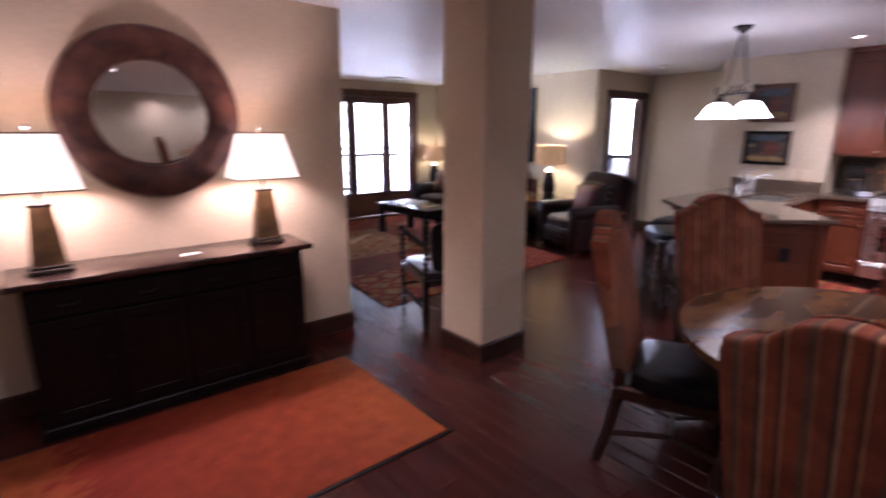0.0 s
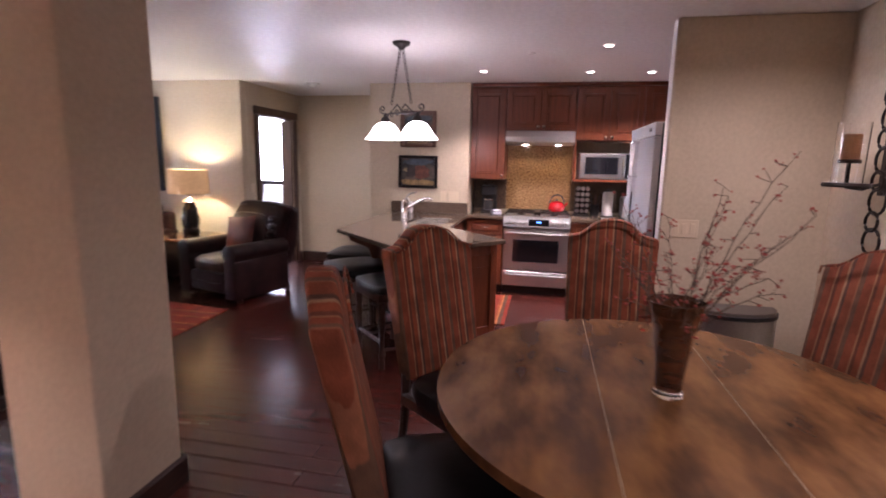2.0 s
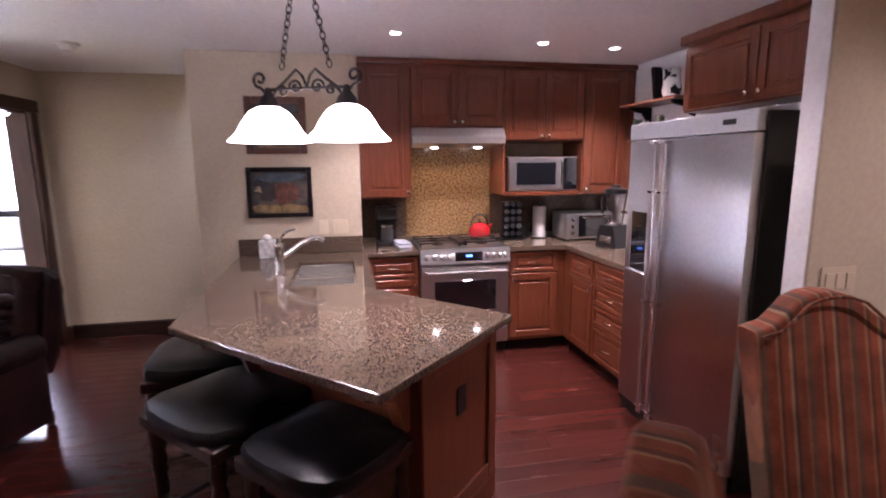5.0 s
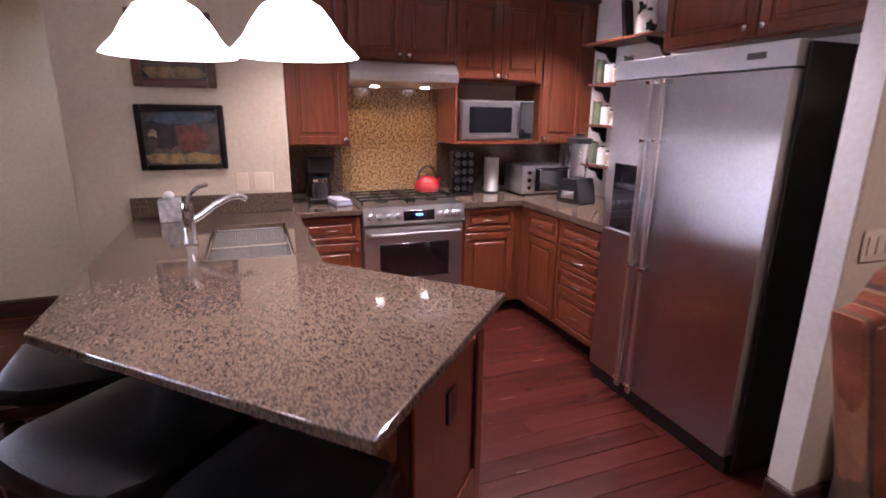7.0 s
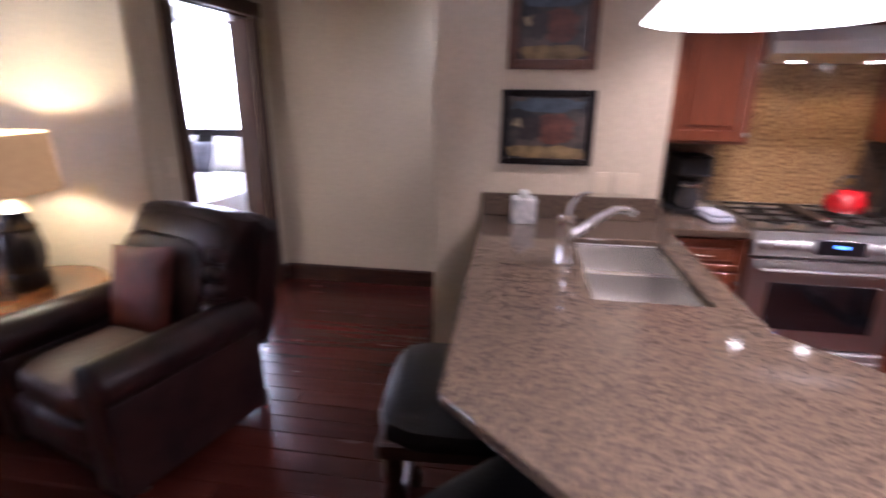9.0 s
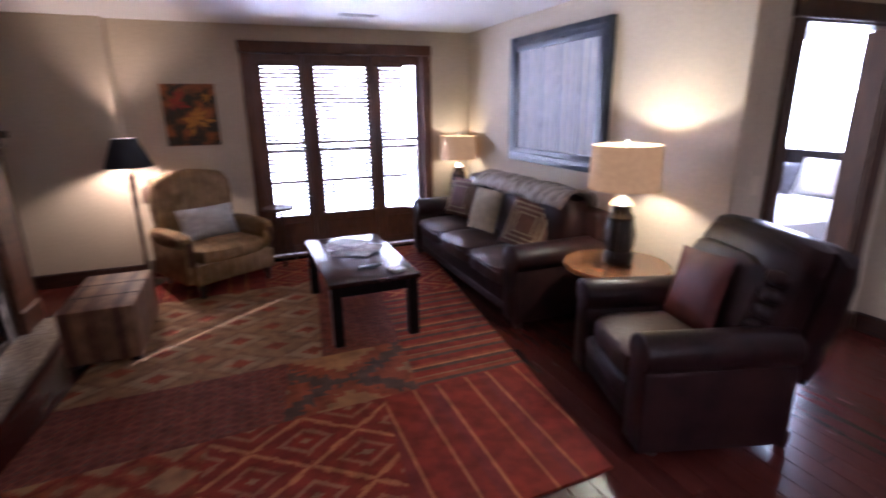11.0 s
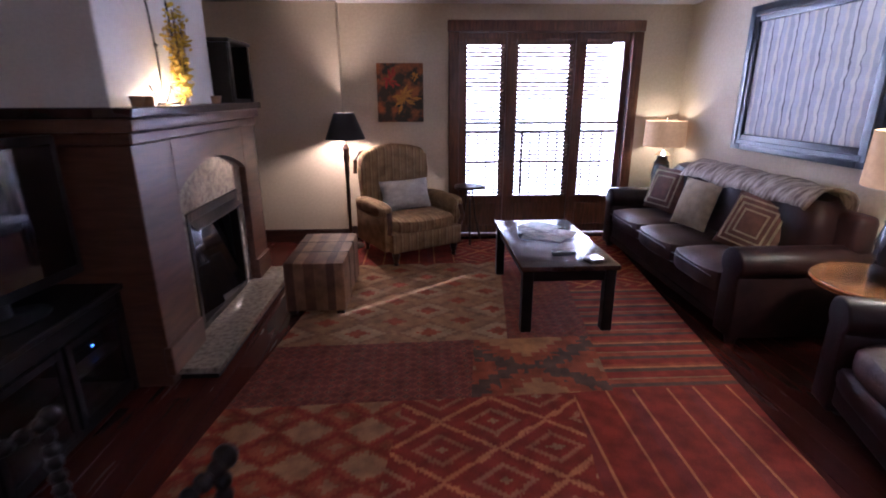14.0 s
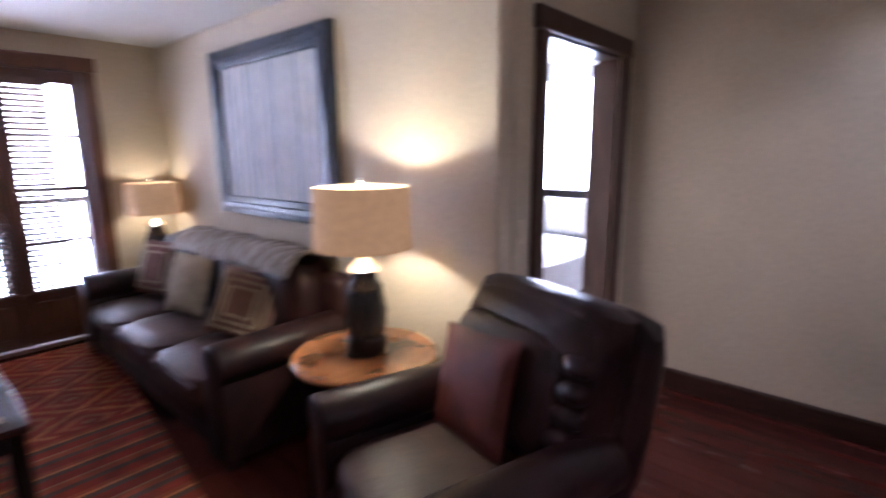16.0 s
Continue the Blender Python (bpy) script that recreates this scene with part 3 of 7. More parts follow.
# ---- kitchen ----
def raised_door(parent, name, axis, u0, u1, z0, z1, face, out, knob=None, pull=False, label=""):
    """A raised-panel front. axis 'x': the front lies across x at y=face; 'y': across y at x=face. out: +1 or -1, the way that it faces."""
    def bx(bm, a0, a1, c0, c1, d0, d1, bev=0.0):
        lo, hi = sorted((face + out * d0, face + out * d1))
        if axis == "y":
            box(bm, lo, hi, a0, a1, c0, c1, bevel=bev)
        else:
            box(bm, a0, a1, lo, hi, c0, c1, bevel=bev)
    f = 0.055 if z1 - z0 > 0.25 else 0.03
    bm = bm_new()
    bx(bm, u0, u0 + f, z0, z1, 0.0, 0.02, 0.003)
    bx(bm, u1 - f, u1, z0, z1, 0.0, 0.02, 0.003)
    bx(bm, u0 + f, u1 - f, z0, z0 + f, 0.0, 0.0195, 0.003)
    bx(bm, u0 + f, u1 - f, z1 - f, z1, 0.0, 0.0195, 0.003)
    bx(bm, u0 + f, u1 - f, z0 + f, z1 - f, 0.0, 0.006)
    bx(bm, u0 + f + 0.02, u1 - f - 0.02, z0 + f + 0.02, z1 - f - 0.02, 0.004, 0.017, 0.009)
    d = part(name, bm, CABWOOD, parent, label)
    if knob:
        u, z = knob
        k = lathe(bm_new(), [(0, 0), (0.006, 0), (0.006, 0.014), (0.015, 0.018), (0.015, 0.026), (0, 0.03)], 12)
        o = part("knob", k, NICKEL, d, "satin nickel knob")
        p = (face + out * 0.02, u) if axis == "y" else (u, face + out * 0.02)
        o.matrix_basis = pose(p[0], p[1], z, 0, 90 * out, 0) if axis == "y" else pose(p[0], p[1], z, -90 * out, 0, 0)
    if pull:
        uc, zc = (u0 + u1) / 2, (z0 + z1) / 2
        pts = []
        for i in range(9):
            a = i / 8
            du, dd = (a - 0.5) * 0.10, 0.02 + 0.026 * math.sin(math.pi * a) ** 0.6
            pts.append((face + out * dd, uc + du, zc) if axis == "y" else (uc + du, face + out * dd, zc))
        part("handle", tube(bm_new(), pts, 0.0045), NICKEL, d, "satin nickel bow handle")
    return d


def cabinet(label, bounds, material=CABWOOD, group="", name="wall_cabinet"):
    c = thing(name, Matrix(), label, "cabinet", group)
    part("body", B(*bounds, bevel=0.002), material, c)
    return c


XU = 6.82
UP = "upper kitchen cabinets"
c = cabinet("cherry wall cabinet with one raised-panel door beside the hood", (XU, 7.218, 1.245, 1.655, 1.33, 2.385), group=UP)
raised_door(c, "door", "y", 1.255, 1.645, 1.345, 2.36, XU, -1, (1.275, 1.38))
c = cabinet("short cherry wall cabinet with two doors above the hood", (XU, 7.218, 0.462, 1.243, 1.90, 2.385), group=UP)
raised_door(c, "door", "y", 0.855, 1.235, 1.915, 2.36, XU, -1, (0.885, 1.94))
raised_door(c, "door", "y", 0.470, 0.850, 1.915, 2.36, XU, -1, (0.82, 1.94))
c = cabinet("cherry wall cabinet with two doors over the microwave niche", (XU, 7.218, -0.255, 0.460, 1.79, 2.385), group=UP)
raised_door(c, "door", "y", 0.105, 0.452, 1.805, 2.36, XU, -1, (0.135, 1.83))
raised_door(c, "door", "y", -0.247, 0.100, 1.805, 2.36, XU, -1, (0.07, 1.83))
part("niche_side", B(XU, 7.218, 0.44, 0.46, 1.34, 1.789), CABWOOD, c)
part("niche_bottom", B(XU, 7.218, -0.255, 0.439, 1.335, 1.36), CABWOOD, c)
c = cabinet("tall cherry wall cabinet with one door in the corner", (XU, 7.218, -0.738, -0.257, 1.33, 2.385), group=UP)
raised_door(c, "door", "y", -0.64, -0.265, 1.345, 2.36, XU, -1, (-0.285, 1.38))
solid("cabinet_crown", B(XU - 0.035, 7.218, -0.738, 1.657, 2.387, H - 0.002, bevel=0.012, seg=2), CABWOOD, "cherry crown moulding on the upper cabinets", "moulding")
solid("backsplash", B(7.20, 7.218, 0.46, 1.243, 0.955, 1.90), GOLDGRAN, "gold-brown granite backsplash behind the range", "backsplash")
solid("backsplash", B(7.205, 7.218, -0.73, 0.458, 0.955, 1.33), GRANITE, "dark granite backsplash under the wall cabinets", "backsplash")
solid("backsplash", B(7.205, 7.218, 1.245, 1.655, 0.955, 1.33), GRANITE, "dark granite backsplash under the wall cabinet", "backsplash")

hood = thing("range_hood", Matrix(), "brushed steel under-cabinet range hood with two lights", "hood")
part("body", prism_axis(bm_new(), [(6.74, 1.77), (6.74, 1.825), (6.80, 1.895), (7.19, 1.895), (7.19, 1.745), (6.80, 1.745)], 0.464, 1.241, "y"), STEEL, hood)
for y in (1.02, 0.64):
    part("light", lathe(bm_new(), [(0, 0), (0.03, 0), (0.03, 0.006), (0, 0.006)], 14, (6.98, y, 1.738)), BULB, hood, "lit halogen light")

mw = thing("microwave_oven", Matrix(), "steel microwave oven in the cabinet niche", "microwave")
part("body", B(6.86, 7.19, -0.235, 0.40, 1.362, 1.66, bevel=0.006), STEEL, mw)
part("door", B(6.845, 6.86, -0.10, 0.39, 1.375, 1.65, bevel=0.004), STEEL, mw)
part("window", B(6.841, 6.846, -0.03, 0.33, 1.42, 1.61, bevel=0.001), BLACKGLASS, mw, "dark glass window")
part("control_panel", B(6.845, 6.86, -0.228, -0.105, 1.375, 1.65, bevel=0.003), BLACKGLASS, mw)
part("handle", tube(bm_new(), [(6.846, -0.075, 1.40), (6.82, -0.075, 1.41), (6.82, -0.075, 1.61), (6.846, -0.075, 1.62)], 0.007), CHROME, mw)

rg = thing("kitchen_range", Matrix(), "stainless steel gas range with black oven window and knobs", "range")
part("body", B(6.64, 7.20, 0.468, 1.212, 0.10, 0.90, bevel=0.004), STEEL, rg)
part("kick_plate", B(6.70, 7.19, 0.475, 1.205, 0.0, 0.099), BLACKPL, rg)
part("cooktop", B(6.615, 7.20, 0.465, 1.215, 0.902, 0.93, bevel=0.005), STEEL, rg)
part("control_panel", prism_axis(bm_new(), [(6.60, 0.80), (6.575, 0.81), (6.60, 0.93), (6.66, 0.93), (6.66, 0.80)], 0.466, 1.214, "y"), STEEL, rg)
part("display", B(6.577, 6.60, 0.70, 0.93, 0.825, 0.90, bevel=0.002), BLACKGLASS, rg, "black glass display with a blue clock").matrix_basis = pose(0, 0, 0)
part("clock_digits", B(6.574, 6.577, 0.79, 0.84, 0.862, 0.876), mat("blue_led", (0.05, 0.1, 0.6), 0.4, emit=(0.1, 0.3, 1.0), strength=2.5), rg)
for y in (1.16, 1.095, 1.03, 0.965, 0.655, 0.60, 0.545, 0.505):
    k = part("knob", lathe(bm_new(), [(0, 0), (0.026, 0), (0.026, 0.008), (0.019, 0.012), (0.017, 0.04), (0, 0.042)], 16), STEEL, rg)
    k.matrix_basis = pose(6.588, y, 0.862, 0, -78, 0)
dr = part("oven_door", B(6.60, 6.638, 0.472, 1.208, 0.30, 0.785, bevel=0.006), STEEL, rg)
part("oven_window", B(6.595, 6.602, 0.58, 1.10, 0.40, 0.66, bevel=0.002), BLACKGLASS, dr, "black glass oven window")
part("handle", tube(bm_new(), [(6.60, 1.17, 0.735), (6.55, 1.165, 0.74), (6.55, 0.515, 0.74), (6.60, 0.51, 0.735)], 0.011), STEEL, dr)
dw = part("drawer", B(6.60, 6.638, 0.472, 1.208, 0.11, 0.285, bevel=0.006), STEEL, rg)
part("handle", tube(bm_new(), [(6.60, 1.17, 0.245), (6.56, 1.165, 0.25), (6.56, 0.515, 0.25), (6.60, 0.51, 0.245)], 0.009), STEEL, dw)
for y in (1.03, 0.65):
    g = bm_new()
    for i in range(4):
        xx = 6.70 + i * 0.14
        box(g, xx, xx + 0.012, y - 0.17, y + 0.17, 0.955, 0.967)
    for yy in (y - 0.17, y, y + 0.158):
        box(g, 6.70, 7.132, yy, yy + 0.012, 0.943, 0.955)
    for xx in (6.70, 7.12):
        for yy in (y - 0.17, y + 0.158):
            box(g, xx, xx + 0.012, yy, yy + 0.012, 0.93, 0.944)
    part("grate", g, IRON, rg, "cast iron grate")
    for xx in (6.80, 7.03):
        part("burner", lathe(bm_new(), [(0, 0), (0.05, 0), (0.05, 0.008), (0.035, 0.014), (0, 0.016)], 16, (xx, y, 0.931)), BLACKPL, rg)
part("griddle", B(6.70, 7.10, 0.80, 0.88, 0.94, 0.975, bevel=0.006), IRON, rg)

XB = 6.64
c = cabinet("cherry base cabinet with a drawer beside the range", (XB, 7.218, 1.222, 1.655, 0.10, 0.885), name="base_cabinet")
raised_door(c, "drawer", "y", 1.232, 1.63, 0.70, 0.87, XB, -1, pull=True)
raised_door(c, "door", "y", 1.232, 1.63, 0.13, 0.685, XB, -1, (1.255, 0.64))
part("toe_kick", B(XB + 0.06, 7.2, 1.222, 1.655, 0, 0.099), BLACKWOOD, c)
c = cabinet("cherry base cabinet with drawer and door in the corner", (XB, 7.218, -0.738, 0.458, 0.10, 0.885), name="base_cabinet")
raised_door(c, "drawer", "y", 0.03, 0.445, 0.70, 0.87, XB, -1, pull=True)
raised_door(c, "door", "y", 0.03, 0.445, 0.13, 0.685, XB, -1, (0.42, 0.64))
part("toe_kick", B(XB + 0.06, 7.2, -0.73, 0.458, 0, 0.099), BLACKWOOD, c)
c = cabinet("cherry base cabinet with a drawer above one door", (6.115, 6.638, -0.738, -0.05, 0.10, 0.885), name="base_cabinet")
raised_door(c, "drawer", "x", 6.125, 6.53, 0.70, 0.87, -0.05, 1, pull=True)
raised_door(c, "door", "x", 6.125, 6.53, 0.13, 0.685, -0.05, 1, (6.15, 0.64))
part("toe_kick", B(6.115, 6.638, -0.7, -0.11, 0, 0.099), BLACKWOOD, c)
c = cabinet("cherry base cabinet with a stack of four drawers", (5.61, 6.113, -0.738, -0.05, 0.10, 0.885), name="base_cabinet")
for z0, z1 in ((0.72, 0.87), (0.555, 0.705), (0.39, 0.54), (0.13, 0.375)):
    raised_door(c, "drawer", "x", 5.63, 6.10, z0, z1, -0.05, 1, pull=True)
part("toe_kick", B(5.61, 6.113, -0.7, -0.11, 0, 0.099), BLACKWOOD, c)
solid("worktop", prism(bm_new(), [(5.60, -0.738), (7.203, -0.738), (7.203, 0.461), (6.60, 0.461), (6.60, -0.02), (5.60, -0.02)], 0.888, 0.925), GRANITE, "polished brown granite worktop in the kitchen corner", "worktop", smooth=0)

SINK = (5.60, 6.34, 1.74, 2.13)
bm = bm_new()
hole = [(SINK[0], SINK[2]), (SINK[1], SINK[2]), (SINK[1], SINK[3]), (SINK[0], SINK[3])]
prism(bm, [(6.738, 2.60), (4.97, 2.562), (4.127, 1.711), (4.822, 1.051), (5.43, 1.63), (6.60, 1.635), (6.60, 1.22), (7.203, 1.22), (7.203, 1.657), (6.738, 1.657)], 0.885, 0.92, [hole])
top_edges = [e for e in bm.edges if abs(e.verts[0].co.z - 0.92) < 1e-4 and abs(e.verts[1].co.z - 0.92) < 1e-4 and len(e.link_faces) == 2 and abs(e.link_faces[0].normal.z - e.link_faces[1].normal.z) > 0.5]
ob = solid("worktop", bm, GRANITE, "angled polished brown granite peninsula worktop with a sink cut-out", "worktop", smooth=0)
md = ob.modifiers.new("bevel", "BEVEL")
md.width, md.segments, md.limit_method = 0.006, 2, "ANGLE"
solid("backsplash", B(6.715, 6.737, 1.66, 2.60, 0.921, 1.045, bevel=0.003), GRANITE, "low brown granite upstand on the peninsula", "backsplash")
pn = thing("kitchen_peninsula", Matrix(), "dark cherry kitchen peninsula base under the granite top", "peninsula")
PB = [(6.738, 2.28), (5.10, 2.24), (4.42, 1.55), (4.86, 1.13), (5.45, 1.69), (6.738, 1.69)]
part("body", prism(bm_new(), PB, 0.0, 0.70), CABWOOD, pn, smooth=0)
part("upper_body", prism(bm_new(), PB, 0.7005, 0.884, [[(5.59, 1.73), (6.37, 1.73), (6.37, 2.14), (5.59, 2.14)]]), CABWOOD, pn, smooth=0)
ang = math.degrees(math.atan2(1.13 - 1.55, 4.86 - 4.42))
L = math.hypot(0.44, 0.42)
e = part("end_panel", B(0, L, -0.016, -0.001, 0.0, 0.12, bevel=0.004), CABWOOD, pn)
e.matrix_basis = pose(4.42, 1.55, 0, 0, 0, ang)
bm = bm_new()
for a0, a1, z0, z1 in ((0, 0.07, 0.121, 0.88), (L - 0.07, L, 0.121, 0.88), (0.07, L - 0.07, 0.80, 0.88), (0.07, L - 0.07, 0.121, 0.20)):
    box(bm, a0, a1, -0.016, -0.001, z0, z1, bevel=0.004)
e = part("end_frame", bm, CABWOOD, pn)
e.matrix_basis = pose(4.42, 1.55, 0, 0, 0, ang)
e = part("socket", B(L * 0.5 - 0.035, L * 0.5 + 0.035, -0.008, -0.001, 0.56, 0.68, bevel=0.002), BLACKPL, pn, "black power socket")
e.matrix_basis = pose(4.42, 1.55, 0, 0, 0, ang)
e = part("corbel", prism_axis(bm_new(), [(0, 0.62), (0, 0.88), (-0.26, 0.88), (-0.24, 0.83), (-0.08, 0.76), (-0.03, 0.62)], -0.03, 0.03, "x"), CABWOOD, pn)
e.matrix_basis = pose(4.46, 1.60, 0, 0, 0, -135)
e = part("corbel", prism_axis(bm_new(), [(0, 0.62), (0, 0.88), (-0.26, 0.88), (-0.24, 0.83), (-0.08, 0.76), (-0.03, 0.62)], -0.03, 0.03, "x"), CABWOOD, pn)
e.matrix_basis = pose(5.06, 2.22, 0, 0, 0, -150)

sk = thing("sink", Matrix(), "double-bowl stainless steel sink set under the granite", "sink")
for x0, x1 in ((SINK[0], 5.955), (5.98, SINK[1])):
    bm = bm_new()
    y0, y1, z0, z1 = SINK[2], SINK[3], 0.72, 0.884
    t = 0.008
    box(bm, x0, x1, y0, y1, z0, z0 + t)
    box(bm, x0, x0 + t, y0, y1, z0 + t, z1)
    box(bm, x1 - t, x1, y0, y1, z0 + t, z1)
    box(bm, x0 + t, x1 - t, y0, y0 + t, z0 + t, z1)
    box(bm, x0 + t, x1 - t, y1 - t, y1, z0 + t, z1)
    bw = part("bowl", bm, NICKEL, sk)
    part("drain", lathe(bm_new(), [(0, 0), (0.04, 0), (0.04, 0.004), (0.02, 0.002), (0, 0.002)], 16, ((x0 + x1) / 2, (y0 + y1) / 2, z0 + t)), CHROME, bw)
for x0, x1, y0, y1 in ((SINK[0], SINK[1], SINK[2], SINK[2] + 0.014), (SINK[0], SINK[1], SINK[3] - 0.014, SINK[3]), (SINK[0], SINK[0] + 0.014, SINK[2] + 0.014, SINK[3] - 0.014), (SINK[1] - 0.014, SINK[1], SINK[2] + 0.014, SINK[3] - 0.014)):
    part("rim", B(x0 + 0.001, x1 - 0.001, y0 + 0.001, y1 - 0.001, 0.8845, 0.897, bevel=0.003), CHROME, sk, "bright steel rim")
part("divider", B(5.956, 5.979, SINK[2], SINK[3], 0.73, 0.884, bevel=0.006), CHROME, sk)

fa = thing("kitchen_faucet", pose(5.95, 2.205, 0.921, 0, 0, -72) @ Matrix.Diagonal((1.2, 1.2, 1.2, 1)), "chrome single-lever kitchen faucet on the peninsula", "faucet")
part("body", lathe(bm_new(), [(0.03, 0), (0.03, 0.01), (0.024, 0.02), (0.024, 0.13), (0.027, 0.14), (0.022, 0.17), (0, 0.175)], 18), CHROME, fa)
part("spout", tube(bm_new(), [(0.0, 0, 0.09), (0.05, 0, 0.115), (0.11, 0, 0.155), (0.17, 0, 0.18), (0.21, 0, 0.18), (0.235, 0, 0.165)], 0.016, 12, 0.9), CHROME, fa)
part("lever", tube(bm_new(), [(0, 0, 0.165), (0.015, 0.01, 0.20), (0.05, 0.03, 0.225), (0.095, 0.05, 0.232)], 0.008, 8), CHROME, fa)


def counter_stool(m):
    s = thing("bar_stool", m, "backless counter stool with black leather seat and dark turned legs", "stool", "stools at the peninsula")
    puffed = puff(bm_new(), -0.22, 0.22, -0.21, 0.21, 0.53, 0.625, 5, 12)
    part("seat", puffed, BLACKLEATHER, s)
    part("seat_frame", B(-0.21, 0.21, -0.20, 0.20, 0.505, 0.56, bevel=0.006), LEGWOOD, s)
    prof = [(0.02, 0), (0.022, 0.05), (0.016, 0.08), (0.026, 0.11), (0.016, 0.14), (0.02, 0.3), (0.027, 0.36), (0.018, 0.40), (0.026, 0.43), (0.024, 0.505)]
    for x in (-0.175, 0.175):
        for y in (-0.165, 0.165):
            part("leg", lathe(bm_new(), prof, 10, (x, y, 0)), LEGWOOD, s)
    for y in (-0.165, 0.165):
        part("stretcher", tube(bm_new(), [(-0.175, y, 0.2), (0.175, y, 0.2)], 0.012), LEGWOOD, s)
    for x in (-0.175, 0.175):
        part("stretcher", tube(bm_new(), [(x, -0.165, 0.14), (x, 0.165, 0.14)], 0.012), LEGWOOD, s)
    return s


STOOL = Matrix.Diagonal((1.13, 1.13, 1.03, 1))
st = counter_stool(pose(4.45, 1.89, 0, 0, 0, 45) @ STOOL)
copy_thing(st, pose(4.84, 2.30, 0, 0, 0, 45) @ STOOL)
copy_thing(st, pose(5.44, 2.54, 0, 0, 0, 4) @ STOOL)

fr = thing("refrigerator", Matrix(), "large side-by-side brushed steel refrigerator with ice dispenser", "refrigerator")
part("body", B(4.60, 5.58, -0.72, -0.035, 0.02, 1.79, bevel=0.005), BLACKPL, fr)
part("side_trim", B(4.585, 4.599, -0.70, 0.0, 0.02, 1.82), BLACKPL, fr)
part("top_grille", B(4.60, 5.575, -0.034, 0.045, 1.735, 1.828, bevel=0.004), FRIDGE, fr)
part("badge", B(4.72, 4.80, 0.045, 0.049, 1.77, 1.795, bevel=0.001), BLACKPL, fr)
for x0, x1, hx in ((4.605, 5.22, 5.18), (5.228, 5.57, 5.268)):
    dd = part("door", B(x0, x1, -0.034, 0.045, 0.09, 1.73, bevel=0.010, seg=2), FRIDGE, fr)
    part("handle", B(hx - 0.016, hx + 0.016, 0.078, 0.094, 0.10, 1.725, bevel=0.004), STEEL, dd, "bright steel bar handle")
    for z in (0.15, 0.80, 1.44, 1.71):
        part("handle_post", B(hx - 0.018, hx + 0.018, 0.0455, 0.100, z - 0.009, z + 0.009, bevel=0.003), CHROME, dd, "chrome handle bracket")
part("dispenser", B(5.31, 5.50, 0.043, 0.052, 0.955, 1.31, bevel=0.003), BLACKGLASS, fr, "black ice and water dispenser")
part("dispenser_tray", B(5.30, 5.51, 0.0455, 0.075, 0.94, 0.954, bevel=0.003), FRIDGE, fr)
part("kick_grille", B(4.61, 5.57, -0.05, 0.02, 0.0, 0.085), BLACKPL, fr)
c = cabinet("cherry wall cabinet above the refrigerator", (4.425, 5.83, -0.738, -0.50, 1.93, 2.36))
raised_door(c, "door", "x", 4.60, 5.205, 1.945, 2.34, -0.50, 1, (5.165, 1.985))
raised_door(c, "door", "x", 5.215, 5.82, 1.945, 2.34, -0.50, 1, (5.26, 1.985))
part("crown", B(4.425, 5.86, -0.738, -0.455, 2.362, H - 0.003, bevel=0.012, seg=2), CABWOOD, c)

# pendant over the peninsula
pd = thing("pendant_lamp", pose(4.765, 1.915, 0, 0, 0, -23), "wrought iron pendant lamp with two lit white glass shades", "lamp")
part("canopy", lathe(bm_new(), [(0.0, -0.06), (0.02, -0.055), (0.03, -0.04), (0.065, -0.02), (0.07, 0), (0, 0)], 20, (0, 0, H - 0.001)), IRON, pd)


def chain(bm, a, b, link=0.034, r=0.0028):
    a, b = Vector(a), Vector(b)
    n = max(2, int((b - a).length / (link * 0.75)))
    d = (b - a).normalized()
    s1 = d.cross(Vector((1, 0, 0))).normalized()
    s2 = d.cross(s1)
    for i in range(n):
        c = a + (b - a) * ((i + 0.5) / n)
        s = s1 if i % 2 else s2
        ring = [c + d * (link / 2) * math.cos(t) + s * (link / 3.2) * math.sin(t) for t in [2 * math.pi * k / 8 for k in range(9)]]
        tube(bm, ring, r, 5)
    return bm


part("chain", chain(bm_new(), (0, -0.015, H - 0.06), (0, -0.10, 1.97)), IRON, pd)
part("chain", chain(bm_new(), (0, 0.015, H - 0.06), (0, 0.10, 1.97)), IRON, pd)


def spiral(cy, cz, r0, turns, start, sgn, n=20):
    return [(0, cy + sgn * r0 * (1 - 0.75 * i / n) * math.cos(start + turns * 2 * math.pi * i / n), cz + r0 * (1 - 0.75 * i / n) * math.sin(start + turns * 2 * math.pi * i / n)) for i in range(n + 1)]


